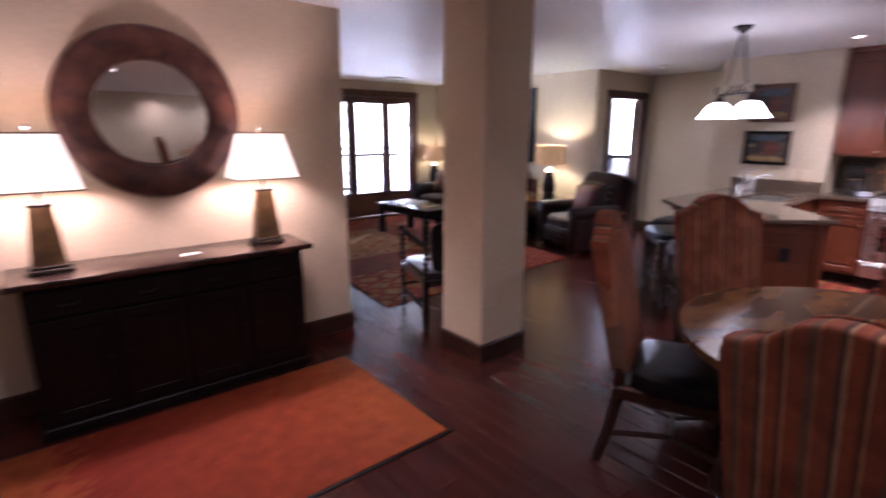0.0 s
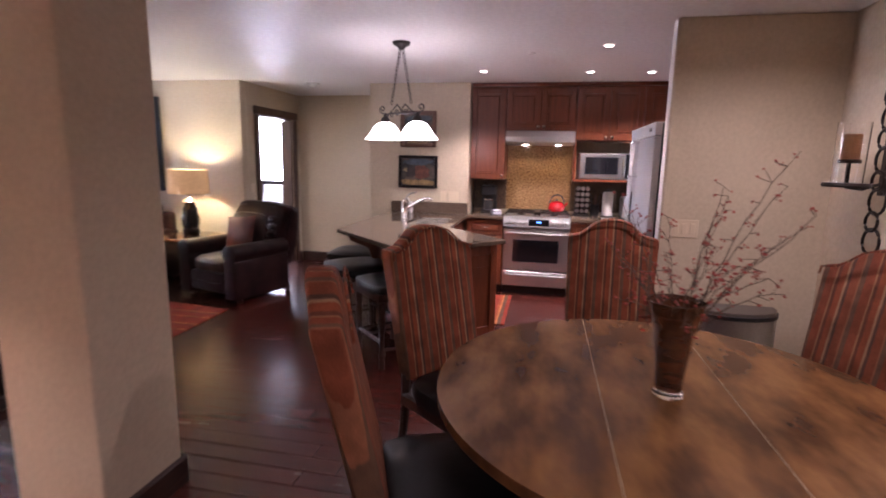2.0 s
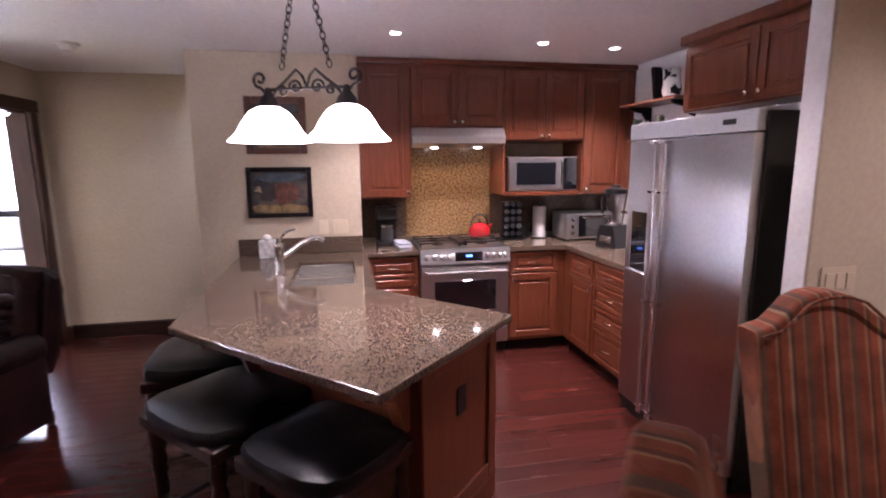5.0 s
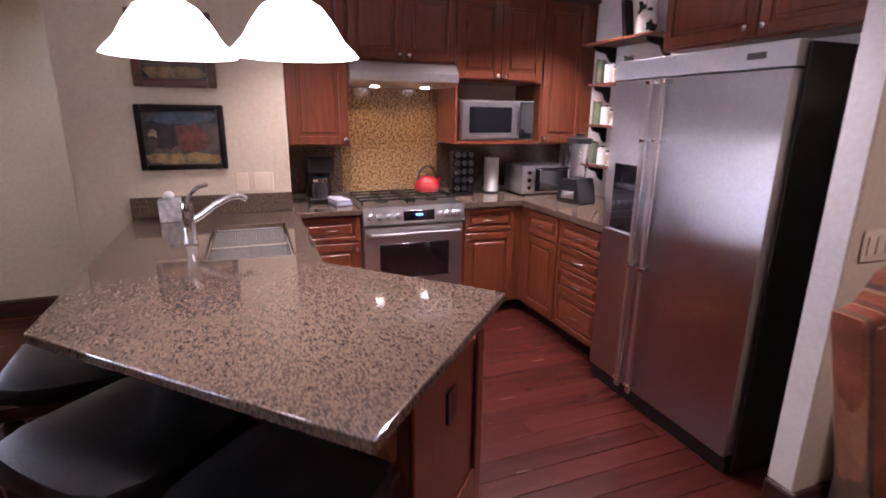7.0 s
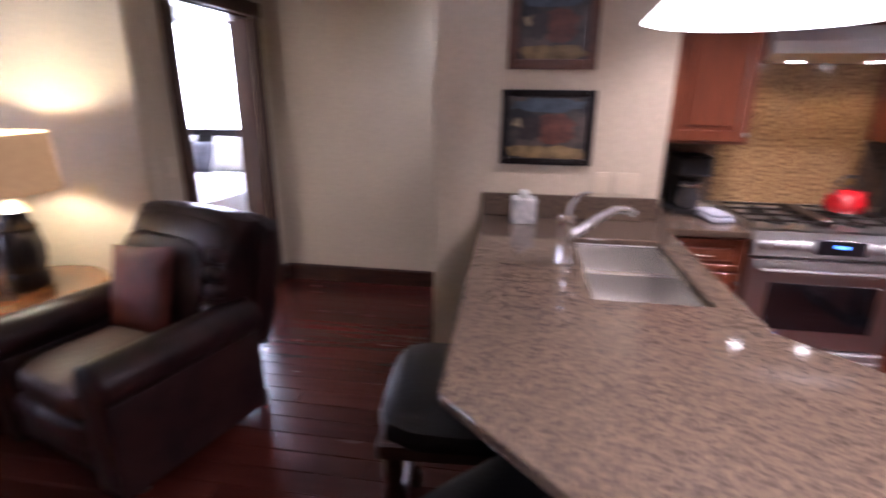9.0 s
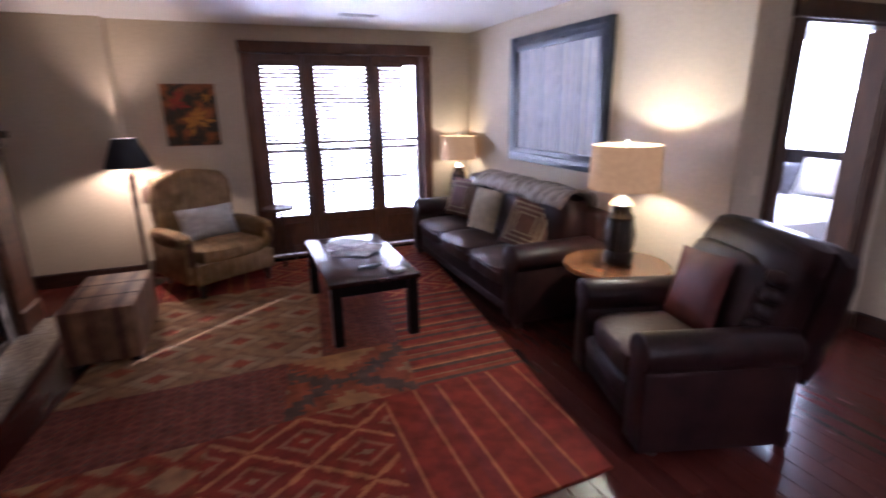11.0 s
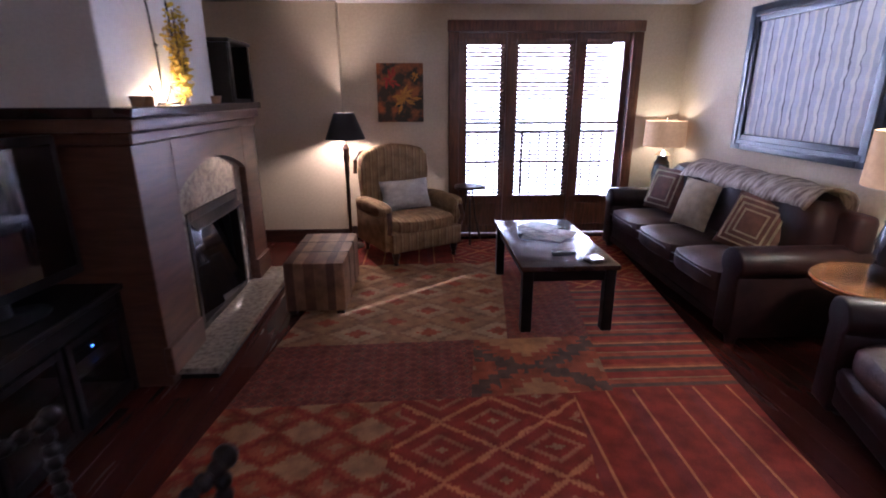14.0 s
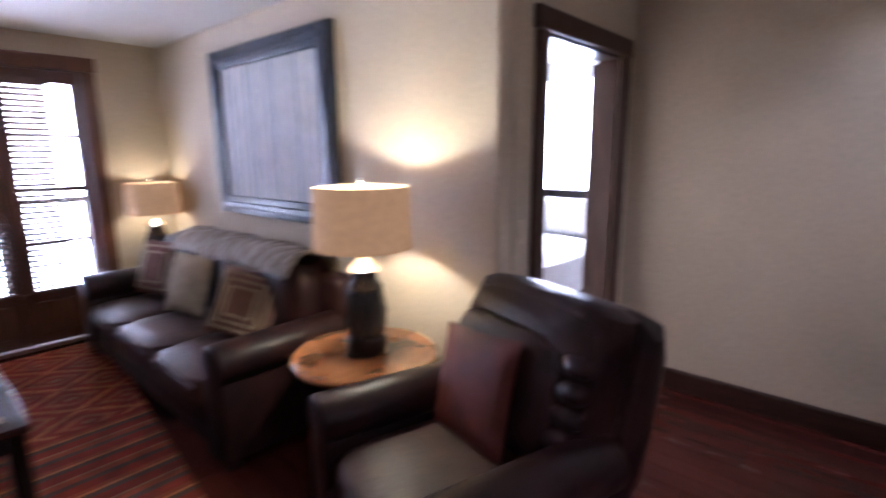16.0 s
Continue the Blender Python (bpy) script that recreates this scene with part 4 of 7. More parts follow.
for s in (-1, 1):
    part("scroll", tube(bm_new(), [(0, s * 0.15, 1.86), (0, s * 0.12, 1.90), (0, s * 0.08, 1.93), (0, s * 0.04, 1.965), (0, s * 0.015, 1.94), (0, 0, 1.90)], 0.006), IRON, pd)
    part("scroll", tube(bm_new(), spiral(s * 0.045, 1.90, 0.028, 1.3, 0, s), 0.005), IRON, pd)
    part("scroll", tube(bm_new(), [(0, s * 0.15, 1.86)] + spiral(s * 0.195, 1.935, 0.032, 1.2, -1.6, s), 0.006), IRON, pd)
    part("scroll", tube(bm_new(), spiral(s * 0.10, 1.885, 0.022, 1.2, 0.5, s), 0.005), IRON, pd)
    part("socket_cup", lathe(bm_new(), [(0.045, 0), (0.036, 0.03), (0.016, 0.055), (0.012, 0.075), (0, 0.08)], 16, (0, s * 0.163, 1.825)), IRON, pd)
    part("shade", lathe(bm_new(), [(0.163, 0), (0.156, 0.008), (0.125, 0.04), (0.105, 0.075), (0.075, 0.115), (0.04, 0.135), (0.036, 0.132), (0.07, 0.11), (0.10, 0.072), (0.12, 0.038), (0.154, 0.004), (0.163, 0)], 32, (0, s * 0.163, 1.695)), GLOW, pd, "lit white glass bell shade")
part("bar", tube(bm_new(), [(0, -0.163, 1.895), (0, 0.163, 1.895)], 0.006), IRON, pd)


def downlight(x, y):
    dl = thing("recessed_light", pose(x, y, H), "small lit recessed ceiling downlight with white trim", "light", "ceiling downlights")
    part("trim", lathe(bm_new(), [(0.048, -0.001), (0.05, -0.006), (0.036, -0.008), (0.034, -0.001)], 20), WHITEPL, dl)
    part("bulb", lathe(bm_new(), [(0, -0.004), (0.033, -0.003), (0.033, -0.001), (0, -0.001)], 16), BULB, dl)
    return dl


for x, y in DOWNLIGHTS:
    downlight(x, y)
v = thing("ceiling_vent", pose(3.72, 0.56, H), "white louvred ceiling air vent", "vent")
part("frame", B(-0.09, 0.09, -0.17, 0.17, -0.008, -0.001, bevel=0.002), WHITEPL, v)
for i in range(12):
    s = part("slat", B(-0.07, 0.07, -0.003, 0.003, -0.016, -0.008), mat("vent_grey", (0.35, 0.35, 0.35), 0.5) if i == 0 else bpy.data.materials["vent_grey"], v)
    s.matrix_basis = pose(0, -0.143 + i * 0.026, 0)
v = thing("ceiling_vent", pose(4.9, 7.2, H), "white ceiling air vent near the french doors", "vent")
part("frame", B(-0.17, 0.17, -0.06, 0.06, -0.008, -0.001, bevel=0.002), WHITEPL, v)
for i in range(4):
    part("slat", B(-0.15, 0.15, -0.04 + i * 0.024, -0.034 + i * 0.024, -0.014, -0.0085), WHITEPL, v)
sm = thing("smoke_detector", pose(6.68, 3.58, H), "round white smoke detector on the ceiling", "detector")
part("base", lathe(bm_new(), [(0, -0.02), (0.07, -0.02), (0.075, -0.001), (0, -0.001)], 24), WHITEPL, sm)
part("cap", lathe(bm_new(), [(0, -0.05), (0.04, -0.048), (0.055, -0.021), (0, -0.021)], 24), WHITEPL, sm)
sp = solid("sprinkler", lathe(bm_new(), [(0, -0.012), (0.03, -0.01), (0.035, -0.001), (0, -0.001)], 16), WHITEPL, "small white concealed sprinkler cap on the ceiling", "sprinkler", m=pose(5.25, 0.94, H))


# ---- pictures ----
def picture(name, m, w, h, frame_w, frame_mat, image_mat, label, depth=0.03, category="picture"):
    """Lies in x (width) and z (height), facing -y, its back on y=0."""
    p = thing(name, m, label, category)
    bm = bm_new()
    for a in (
        (-w / 2, -w / 2 + frame_w, -h / 2, h / 2), (w / 2 - frame_w, w / 2, -h / 2, h / 2),
        (-w / 2 + frame_w, w / 2 - frame_w, h / 2 - frame_w, h / 2), (-w / 2 + frame_w, w / 2 - frame_w, -h / 2, -h / 2 + frame_w)):
        box(bm, a[0], a[1], -depth, -0.001, a[2], a[3], bevel=min(0.008, frame_w * 0.2), seg=2)
    part("picture_frame", bm, frame_mat, p)
    if frame_w > 0.08:
        bm = bm_new()
        f2 = frame_w * 0.35
        for a in ((-w / 2 + f2, -w / 2 + f2 * 1.9, -h / 2 + f2, h / 2 - f2), (w / 2 - f2 * 1.9, w / 2 - f2, -h / 2 + f2, h / 2 - f2),
                  (-w / 2 + f2 * 1.9, w / 2 - f2 * 1.9, h / 2 - f2 * 1.9, h / 2 - f2), (-w / 2 + f2 * 1.9, w / 2 - f2 * 1.9, -h / 2 + f2, -h / 2 + f2 * 1.9)):
            box(bm, a[0], a[1], -depth - 0.012, -depth, a[2], a[3], bevel=0.005)
        part("frame_moulding", bm, frame_mat, p)
    part("canvas", B(-w / 2 + frame_w, w / 2 - frame_w, -depth * 0.5, -0.002, -h / 2 + frame_w, h / 2 - frame_w), image_mat, p)
    return p


PAINT_DARK = mat("dark_figures_painting", (0.10, 0.075, 0.06), 0.4, color2=(0.012, 0.016, 0.02), scale=7, bump=0.2, thresholds=(0.42, 0.6))
BLUEFRAME = mat("slate_blue_frame", (0.022, 0.030, 0.050), 0.38, var=0.5, scale=10, bump=0.1)
BIRCH = banded("birch_trunks_painting", [(0.0, (0.52, 0.53, 0.58)), (0.18, (0.76, 0.75, 0.73)), (0.30, (0.16, 0.15, 0.17)), (0.34, (0.58, 0.59, 0.65)), (0.55, (0.80, 0.78, 0.70)), (0.68, (0.3, 0.3, 0.33)), (0.72, (0.62, 0.63, 0.68)), (0.9, (0.78, 0.74, 0.66))], 0, 0.27, wobble=0.06, rough=0.6, wear=0.08)
FLORAL = mat("autumn_leaves_painting", (0.40, 0.12, 0.02), 0.5, color2=(0.045, 0.03, 0.012), scale=9, bump=0.2, thresholds=(0.45, 0.62))
# on walls that face -x the picture turns by -90
pc = picture("picture", pose(6.739, 2.272, 1.40, 0, 0, -90), 0.48, 0.385, 0.035, BLACKWOOD, PAINT_DARK, "small dark oil painting of horses in a dark wood frame")
pc2 = picture("picture", pose(6.739, 2.272, 1.90, 0, 0, -90), 0.44, 0.42, 0.05, MANTELWOOD, PAINT_DARK, "small warm-toned oil painting in a brown wood frame")
picture("picture", pose(6.379, 6.205, 1.665, 0, 0, -90), 1.475, 1.15, 0.13, BLUEFRAME, BIRCH, "large painting of pale birch trunks in a slate blue frame", 0.045)
for pp, w_, h_ in ((pc, 0.41, 0.315), (pc2, 0.34, 0.32)):
    for nm, x0, x1, z0, z1, col in (("painted_ground", -0.5, 0.5, -0.5, -0.30, (0.30, 0.20, 0.08)), ("painted_horse", -0.12, 0.34, -0.25, 0.22, (0.16, 0.05, 0.03)), ("painted_horse", -0.36, -0.05, -0.2, 0.18, (0.04, 0.03, 0.03)), ("painted_light", -0.42, -0.30, 0.0, 0.14, (0.45, 0.36, 0.2)), ("painted_sky", -0.45, 0.45, 0.28, 0.46, (0.07, 0.10, 0.13))):
        bm = bm_new()
        puff(bm, x0 * w_, x1 * w_, -0.0172, -0.0152, z0 * h_, z1 * h_, 3.0, 8)
        rr = random.Random(int(x0 * 100) + 7)
        for vtx in bm.verts:
            vtx.co.x += 0.012 * math.sin(vtx.co.z * 90 + x0 * 9)
            vtx.co.z += 0.010 * math.sin(vtx.co.x * 110)
        part(nm, bm, mat("painted_patch", col, 0.45, var=0.55, scale=26), pp, smooth=0)
ar = thing("canvas_picture", pose(3.36, 8.018, 1.572), "unframed canvas of red and orange autumn leaves", "picture")
part("canvas", B(-0.24, 0.24, -0.035, -0.001, -0.294, 0.294, bevel=0.003), FLORAL, ar)
rng = random.Random(5)
ORANGE_P, RED_P = mat("orange_paint", (0.62, 0.26, 0.02), 0.5, var=0.3, scale=30), mat("red_paint", (0.5, 0.035, 0.015), 0.5, var=0.3, scale=30)
for cx, cz, rr, mm, nm in ((-0.10, 0.13, 0.10, RED_P, "red leaves"), (0.06, -0.05, 0.13, ORANGE_P, "orange leaves"), (0.15, 0.16, 0.05, ORANGE_P, "orange leaves")):
    bm = bm_new()
    for i in range(16):
        a, l = rng.uniform(0, 6.28), rr * rng.uniform(0.5, 1.0)
        px, pz = cx + rng.uniform(-0.4, 0.4) * rr, cz + rng.uniform(-0.4, 0.4) * rr
        d, n = Vector((math.cos(a), 0, math.sin(a))), Vector((-math.sin(a), 0, math.cos(a)))
        p = Vector((px, -0.0365 - 0.0001 * i, pz))
        bm.faces.new([bm.verts.new(q) for q in (p, p + d * l * 0.5 + n * l * 0.16, p + d * l, p + d * l * 0.5 - n * l * 0.16)])
    part("painted_leaves", bm, mm, ar, nm, smooth=0)


# ---- dining corner ----
tb = thing("dining_table", pose(2.60, 0.33, 0), "round burl wood pedestal dining table, three joined boards", "table")
R0 = 0.79
for y0, y1 in ((-R0, -0.222), (-0.219, 0.219), (0.222, R0)):
    pts = []
    n = 40
    ys = [y0 + (y1 - y0) * i / n for i in range(n + 1)]
    for y in ys:
        pts.append((math.sqrt(max(0, R0 * R0 - y * y)), y))
    for y in reversed(ys):
        pts.append((-math.sqrt(max(0, R0 * R0 - y * y)), y))
    out = []
    for p in pts:
        if not out or (Vector(p) - Vector(out[-1])).length > 1e-4:
            out.append(p)
    if (Vector(out[0]) - Vector(out[-1])).length < 1e-4:
        out.pop()
    part("tabletop_board", prism(bm_new(), out, 0.725, 0.76), TABLEWOOD, tb, smooth=30)
part("seam_strip", B(-0.75, 0.75, -0.2215, -0.2195, 0.73, 0.7602), TANFAB, tb)
part("seam_strip", B(-0.75, 0.75, 0.2195, 0.2215, 0.73, 0.7602), TANFAB, tb)
part("apron", lathe(bm_new(), [(0.62, 0), (0.64, 0.02), (0.64, 0.075), (0.6, 0.075), (0.6, 0.0), (0.62, 0)], 36, (0, 0, 0.65)), LEGWOOD, tb)
part("pedestal", lathe(bm_new(), [(0.16, 0.10), (0.17, 0.16), (0.09, 0.22), (0.08, 0.3), (0.13, 0.42), (0.11, 0.52), (0.07, 0.58), (0.2, 0.64), (0.2, 0.66)], 24), LEGWOOD, tb)
for k in range(4):
    f = part("foot", prism_axis(bm_new(), [(0.08, 0.10), (0.08, 0.2), (0.22, 0.16), (0.40, 0.07), (0.46, 0.05), (0.46, 0), (0.36, 0), (0.2, 0.08)], -0.035, 0.035, "y"), LEGWOOD, tb)
    f.matrix_basis = pose(0, 0, 0, 0, 0, 45 + 90 * k)


def dining_chair(m):
    """Faces +y; the back stands at y=0."""
    c = thing("dining_chair", m, "high-backed dining chair in red and brown striped fabric, dark legs", "chair", "chairs round the dining table")
    bm = bm_new()
    outline = [(-0.235, 0.50), (0.235, 0.50), (0.255, 1.07), (0.252, 1.105), (0.22, 1.112), (0.185, 1.120), (0.145, 1.150), (0.10, 1.190), (0.05, 1.207), (0, 1.212)]
    outline += [(-x, z) for x, z in outline[::-1][1:-2]] + [(-0.255, 1.07)]
    lo, hi = [], []
    for x, z in outline:
        lean = -0.13 * (z - 0.5) / 0.6
        lo.append(bm.verts.new((x, -0.045 + lean, z)))
        hi.append(bm.verts.new((x, 0.045 + lean, z)))
    n = len(outline)
    fb = bm.faces.new(lo)
    ff = bm.faces.new(hi[::-1])
    for i in range(n):
        bm.faces.new((lo[i], hi[i], hi[(i + 1) % n], lo[(i + 1) % n]))
    bmesh.ops.recalc_face_normals(bm, faces=bm.faces)
    bmesh.ops.bevel(bm, geom=list(ff.edges) + list(fb.edges), offset=0.016, segments=3, profile=0.5, affect="EDGES")
    bk = part("backrest", bm, STRIPE, c, smooth=60)
    for yy in (-0.05, 0.05):
        pts = [(x * 0.985, yy * 0.94 - 0.11 * (z - 0.5) / 0.6, 0.5 + (z - 0.5) * 0.99) for x, z in outline[2:-1]]
        part("piping", tube(bm_new(), pts, 0.005, 6), STRIPE, bk)
    part("seat", puff(bm_new(), -0.26, 0.26, 0.02, 0.50, 0.40, 0.52, 5, 12), BLACKLEATHER, c, "dark leather seat")
    part("seat_frame", B(-0.245, 0.245, -0.02, 0.485, 0.36, 0.43, bevel=0.01), LEGWOOD, c)
    cab = [(0, 0, 0.38), (0, 0.02, 0.30), (0, 0.015, 0.2), (0, -0.005, 0.1), (0, -0.005, 0.04), (0, 0.025, 0.012)]
    for x in (-0.22, 0.22):
        part("leg", tube(bm_new(), [(x, 0.45 + p[1], p[2]) for p in cab], 0.030, 10, 0.6), LEGWOOD, c)
        part("leg", tube(bm_new(), [(x, 0.0, 0.52), (x, -0.005, 0.36), (x, -0.03, 0.18), (x, -0.08, 0.0)], 0.024, 8, 0.8), LEGWOOD, c)
    part("stretcher", tube(bm_new(), [(-0.22, 0.45, 0.16), (-0.1, 0.25, 0.15), (-0.1, 0.22, 0.15), (-0.22, -0.03, 0.17)], 0.013), LEGWOOD, c)
    part("stretcher", tube(bm_new(), [(0.22, 0.45, 0.16), (0.1, 0.25, 0.15), (0.1, 0.22, 0.15), (0.22, -0.03, 0.17)], 0.013), LEGWOOD, c)
    part("stretcher", tube(bm_new(), [(-0.1, 0.235, 0.15), (0.1, 0.235, 0.15)], 0.013), LEGWOOD, c)
    return c


ch = dining_chair(pose(1.43, 0.235, 0, 0, 0, -95))
copy_thing(ch, pose(2.25, 1.27, 0, 0, 0, 202))
copy_thing(ch, pose(3.20, 1.24, 0, 0, 0, 142))
copy_thing(ch, pose(3.81, 0.37, 0, 0, 0, 86))
copy_thing(ch, pose(3.10, -0.54, 0, 0, 0, 30))

VASEMAT = mat("amber_brown_glass", (0.10, 0.035, 0.015), 0.08, color2=(0.035, 0.012, 0.008), scale=6, stretch=(1, 1, 5), coat=0.6, spec=0.6)
vs = thing("vase", pose(2.56, 0.325, 0.761), "flared brown art-glass vase on a clear foot, on the table", "vase")
part("foot", lathe(bm_new(), [(0, 0), (0.05, 0), (0.052, 0.012), (0.044, 0.024), (0, 0.024)], 24), GLASS, vs)
part("body", lathe(bm_new(), [(0, 0.025), (0.043, 0.025), (0.047, 0.07), (0.056, 0.16), (0.072, 0.26), (0.092, 0.33), (0.087, 0.331), (0.068, 0.26), (0.05, 0.15), (0.04, 0.05), (0, 0.04)], 28), VASEMAT, vs)
rng = random.Random(11)
br = thing("berry_branches", pose(2.56, 0.325, 0.80), "dry twigs with small red berries standing in the vase", "branches")
stems = [(0.42, -0.50, 0.84), (0.30, -0.42, 0.70), (0.09, -0.43, 0.61), (0.15, -0.40, 0.52), (0.11, -0.38, 0.33), (0.20, -0.36, 0.36), (0.59, -0.30, 0.68), (0.30, -0.22, 0.66), (0.0, -0.24, 0.47), (0.10, -0.12, 0.60), (0.10, 0.20, 0.64), (0.05, 0.22, 0.46), (0.0, 0.20, 0.30), (0.20, 0.12, 0.55)]
for k in range(5):
    a = rng.uniform(0, 6.28)
    stems.append((rng.uniform(0.1, 0.42) * math.cos(a), rng.uniform(0.1, 0.42) * math.sin(a), rng.uniform(0.42, 0.64)))
for sx, sy, sz in stems:
    pts = []
    p = Vector((rng.uniform(-0.02, 0.02), rng.uniform(-0.02, 0.02), 0.02))
    end = Vector((sx, sy, sz)) * 0.95
    mid = Vector((sx * 0.18, sy * 0.18, max(0.30, sz * 0.5)))
    for i in range(13):
        a = i / 12
        q = p.lerp(mid, a).lerp(mid.lerp(end, a), a)
        pts.append(q + Vector((rng.uniform(-1, 1), rng.uniform(-1, 1), rng.uniform(-1, 1))) * 0.006)
    tw = tube(bm_new(), pts, 0.0032, 5, 0.4)
    bb = bm_new()
    for i in range(5, 13):
        for k in range(rng.choice((1, 1, 2, 2))):
            o = Vector((rng.uniform(-1, 1), rng.uniform(-1, 1), rng.uniform(-0.6, 1))).normalized()
            tip = pts[i] + o * rng.uniform(0.015, 0.06)
            tube(tw, [pts[i], tip], 0.0013, 4)
            for j in range(2):
                c = tip + Vector((rng.uniform(-1, 1), rng.uniform(-1, 1), rng.uniform(-1, 1))) * 0.008
                bmesh.ops.create_icosphere(bb, subdivisions=1, radius=rng.uniform(0.003, 0.006), matrix=Matrix.Translation(c))
    part("twig", tw, TWIG, br)
    tagged(part("berry_cluster", bb, REDBERRY, br, "small red berries"), kind="stuff")

tc = thing("trash_can", pose(4.14, -0.42, 0), "half-round steel step trash can with a dark lid", "trash can")
def half_round(w, d, z0, z1, bm, grow=0.0):
    pts = [(0.14 + grow, -w / 2 - grow), (0.14 + grow, w / 2 + grow)] + [(0.10 - (d + grow) * math.sin(a), (w / 2 + grow) * math.cos(a)) for a in [math.pi * i / 20 for i in range(21)]]
    return prism(bm, pts, z0, z1)
part("body", half_round(0.56, 0.20, 0.02, 0.61, bm_new()), STEEL, tc)
part("rim", half_round(0.56, 0.20, 0.611, 0.635, bm_new(), 0.006), BLACKPL, tc)
part("lid", half_round(0.55, 0.19, 0.636, 0.655, bm_new()), mat("lid_grey", (0.10, 0.085, 0.075), 0.35), tc)
part("base", half_round(0.56, 0.20, 0.0, 0.019, bm_new(), 0.004), BLACKPL, tc)

sw = thing("light_switch", pose(4.317, -0.13, 1.13), "almond three-gang rocker light switch plate", "switch")
part("plate", B(-0.006, -0.001, -0.085, 0.085, -0.058, 0.058, bevel=0.002), SWITCH, sw)
for y in (-0.05, 0.0, 0.05):
    part("rocker", B(-0.011, -0.006, y - 0.016, y + 0.016, -0.034, 0.034, bevel=0.002), SWITCH, sw)

# candle sconce with iron rings
sc = thing("candle_sconce", pose(3.81, -0.938, 0), "iron ring-chain wall sconce with an amber candle in glass", "sconce")
for i in range(9):
    z = 1.16 + i * 0.105
    rr = 0.05 if i % 2 else 0.068
    ring = [(rr * math.cos(a), 0.03 + 0.012 * (i % 2), z + rr * math.sin(a)) for a in [2 * math.pi * k / 20 for k in range(21)]]
    part("ring", tube(bm_new(), ring, 0.008, 6), IRON, sc)
part("arm", tube(bm_new(), [(0, 0.03, 1.46), (-0.02, 0.12, 1.43), (-0.03, 0.2, 1.44)], 0.008), IRON, sc)
part("wall_plate", B(-0.02, 0.02, 0.001, 0.03, 1.40, 1.75, bevel=0.004), IRON, sc)
part("tray", lathe(bm_new(), [(0, 0), (0.10, 0), (0.105, 0.01), (0.10, 0.022), (0, 0.02)], 24, (-0.03, 0.2, 1.44)), IRON, sc)
part("glass", lathe(bm_new(), [(0.068, 0), (0.07, 0.30), (0.067, 0.30), (0.065, 0.0)], 24, (-0.03, 0.2, 1.463)), GLASS, sc)
part("candle_cup", lathe(bm_new(), [(0, 0), (0.05, 0), (0.05, 0.02), (0, 0.02)], 20, (-0.03, 0.2, 1.56)), IRON, sc)
part("candle_stem", tube(bm_new(), [(-0.03, 0.2, 1.462), (-0.03, 0.2, 1.56)], 0.01), IRON, sc)
part("candle", lathe(bm_new(), [(0, 0), (0.04, 0), (0.04, 0.12), (0.034, 0.125), (0, 0.118)], 20, (-0.03, 0.2, 1.581)), AMBER, sc, "amber wax candle")


# ---- console wall ----
CT = 0.86
cs = thing("console_cabinet", Matrix(), "long espresso wood sideboard with four doors and drawers", "sideboard")
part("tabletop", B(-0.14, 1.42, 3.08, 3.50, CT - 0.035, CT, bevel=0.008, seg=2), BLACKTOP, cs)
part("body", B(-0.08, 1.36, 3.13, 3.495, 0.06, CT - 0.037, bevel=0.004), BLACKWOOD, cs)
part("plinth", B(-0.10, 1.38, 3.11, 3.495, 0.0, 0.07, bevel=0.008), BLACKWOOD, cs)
for i in range(4):
    x0 = -0.06 + i * 0.352
    dr = part("drawer", B(x0, x0 + 0.335, 3.112, 3.129, 0.66, 0.80, bevel=0.005), BLACKWOOD, cs)
    part("pull", tube(bm_new(), [(x0 + 0.13, 3.112, 0.73), (x0 + 0.13, 3.09, 0.725), (x0 + 0.205, 3.09, 0.725), (x0 + 0.205, 3.112, 0.73)], 0.005), IRON, dr)
    bm = bm_new()
    f = 0.06
    for a in ((x0, x0 + f, 0.09, 0.645), (x0 + 0.335 - f, x0 + 0.335, 0.09, 0.645), (x0 + f, x0 + 0.335 - f, 0.09, 0.09 + f), (x0 + f, x0 + 0.335 - f, 0.645 - f, 0.645)):
        box(bm, a[0], a[1], 3.112, 3.129, a[2], a[3], bevel=0.003)
    box(bm, x0 + f, x0 + 0.335 - f, 3.122, 3.129, 0.09 + f, 0.645 - f)
    dd = part("door", bm, BLACKWOOD, cs)
    part("pull", lathe(bm_new(), [(0, 0), (0.006, 0), (0.006, 0.012), (0.014, 0.018), (0, 0.026)], 10), IRON, dd).matrix_basis = pose(x0 + (0.30 if i % 2 == 0 else 0.035), 3.112, 0.4, 90, 0, 0)

mr = thing("round_mirror", pose(0.66, 3.519, 1.675, 90, 0, 0), "round wall mirror in a broad hammered bronze frame", "mirror")
part("mirror_frame", lathe(bm_new(), [(0.305, 0.001), (0.305, 0.035), (0.33, 0.05), (0.42, 0.058), (0.48, 0.04), (0.492, 0.015), (0.49, 0.001), (0.305, 0.001)], 56), HAMMERED, mr)
part("mirror_glass", lathe(bm_new(), [(0, 0.004), (0.306, 0.004), (0.306, 0.012), (0.285, 0.016), (0, 0.016)], 56), MIRROR, mr, "bevelled mirror glass")


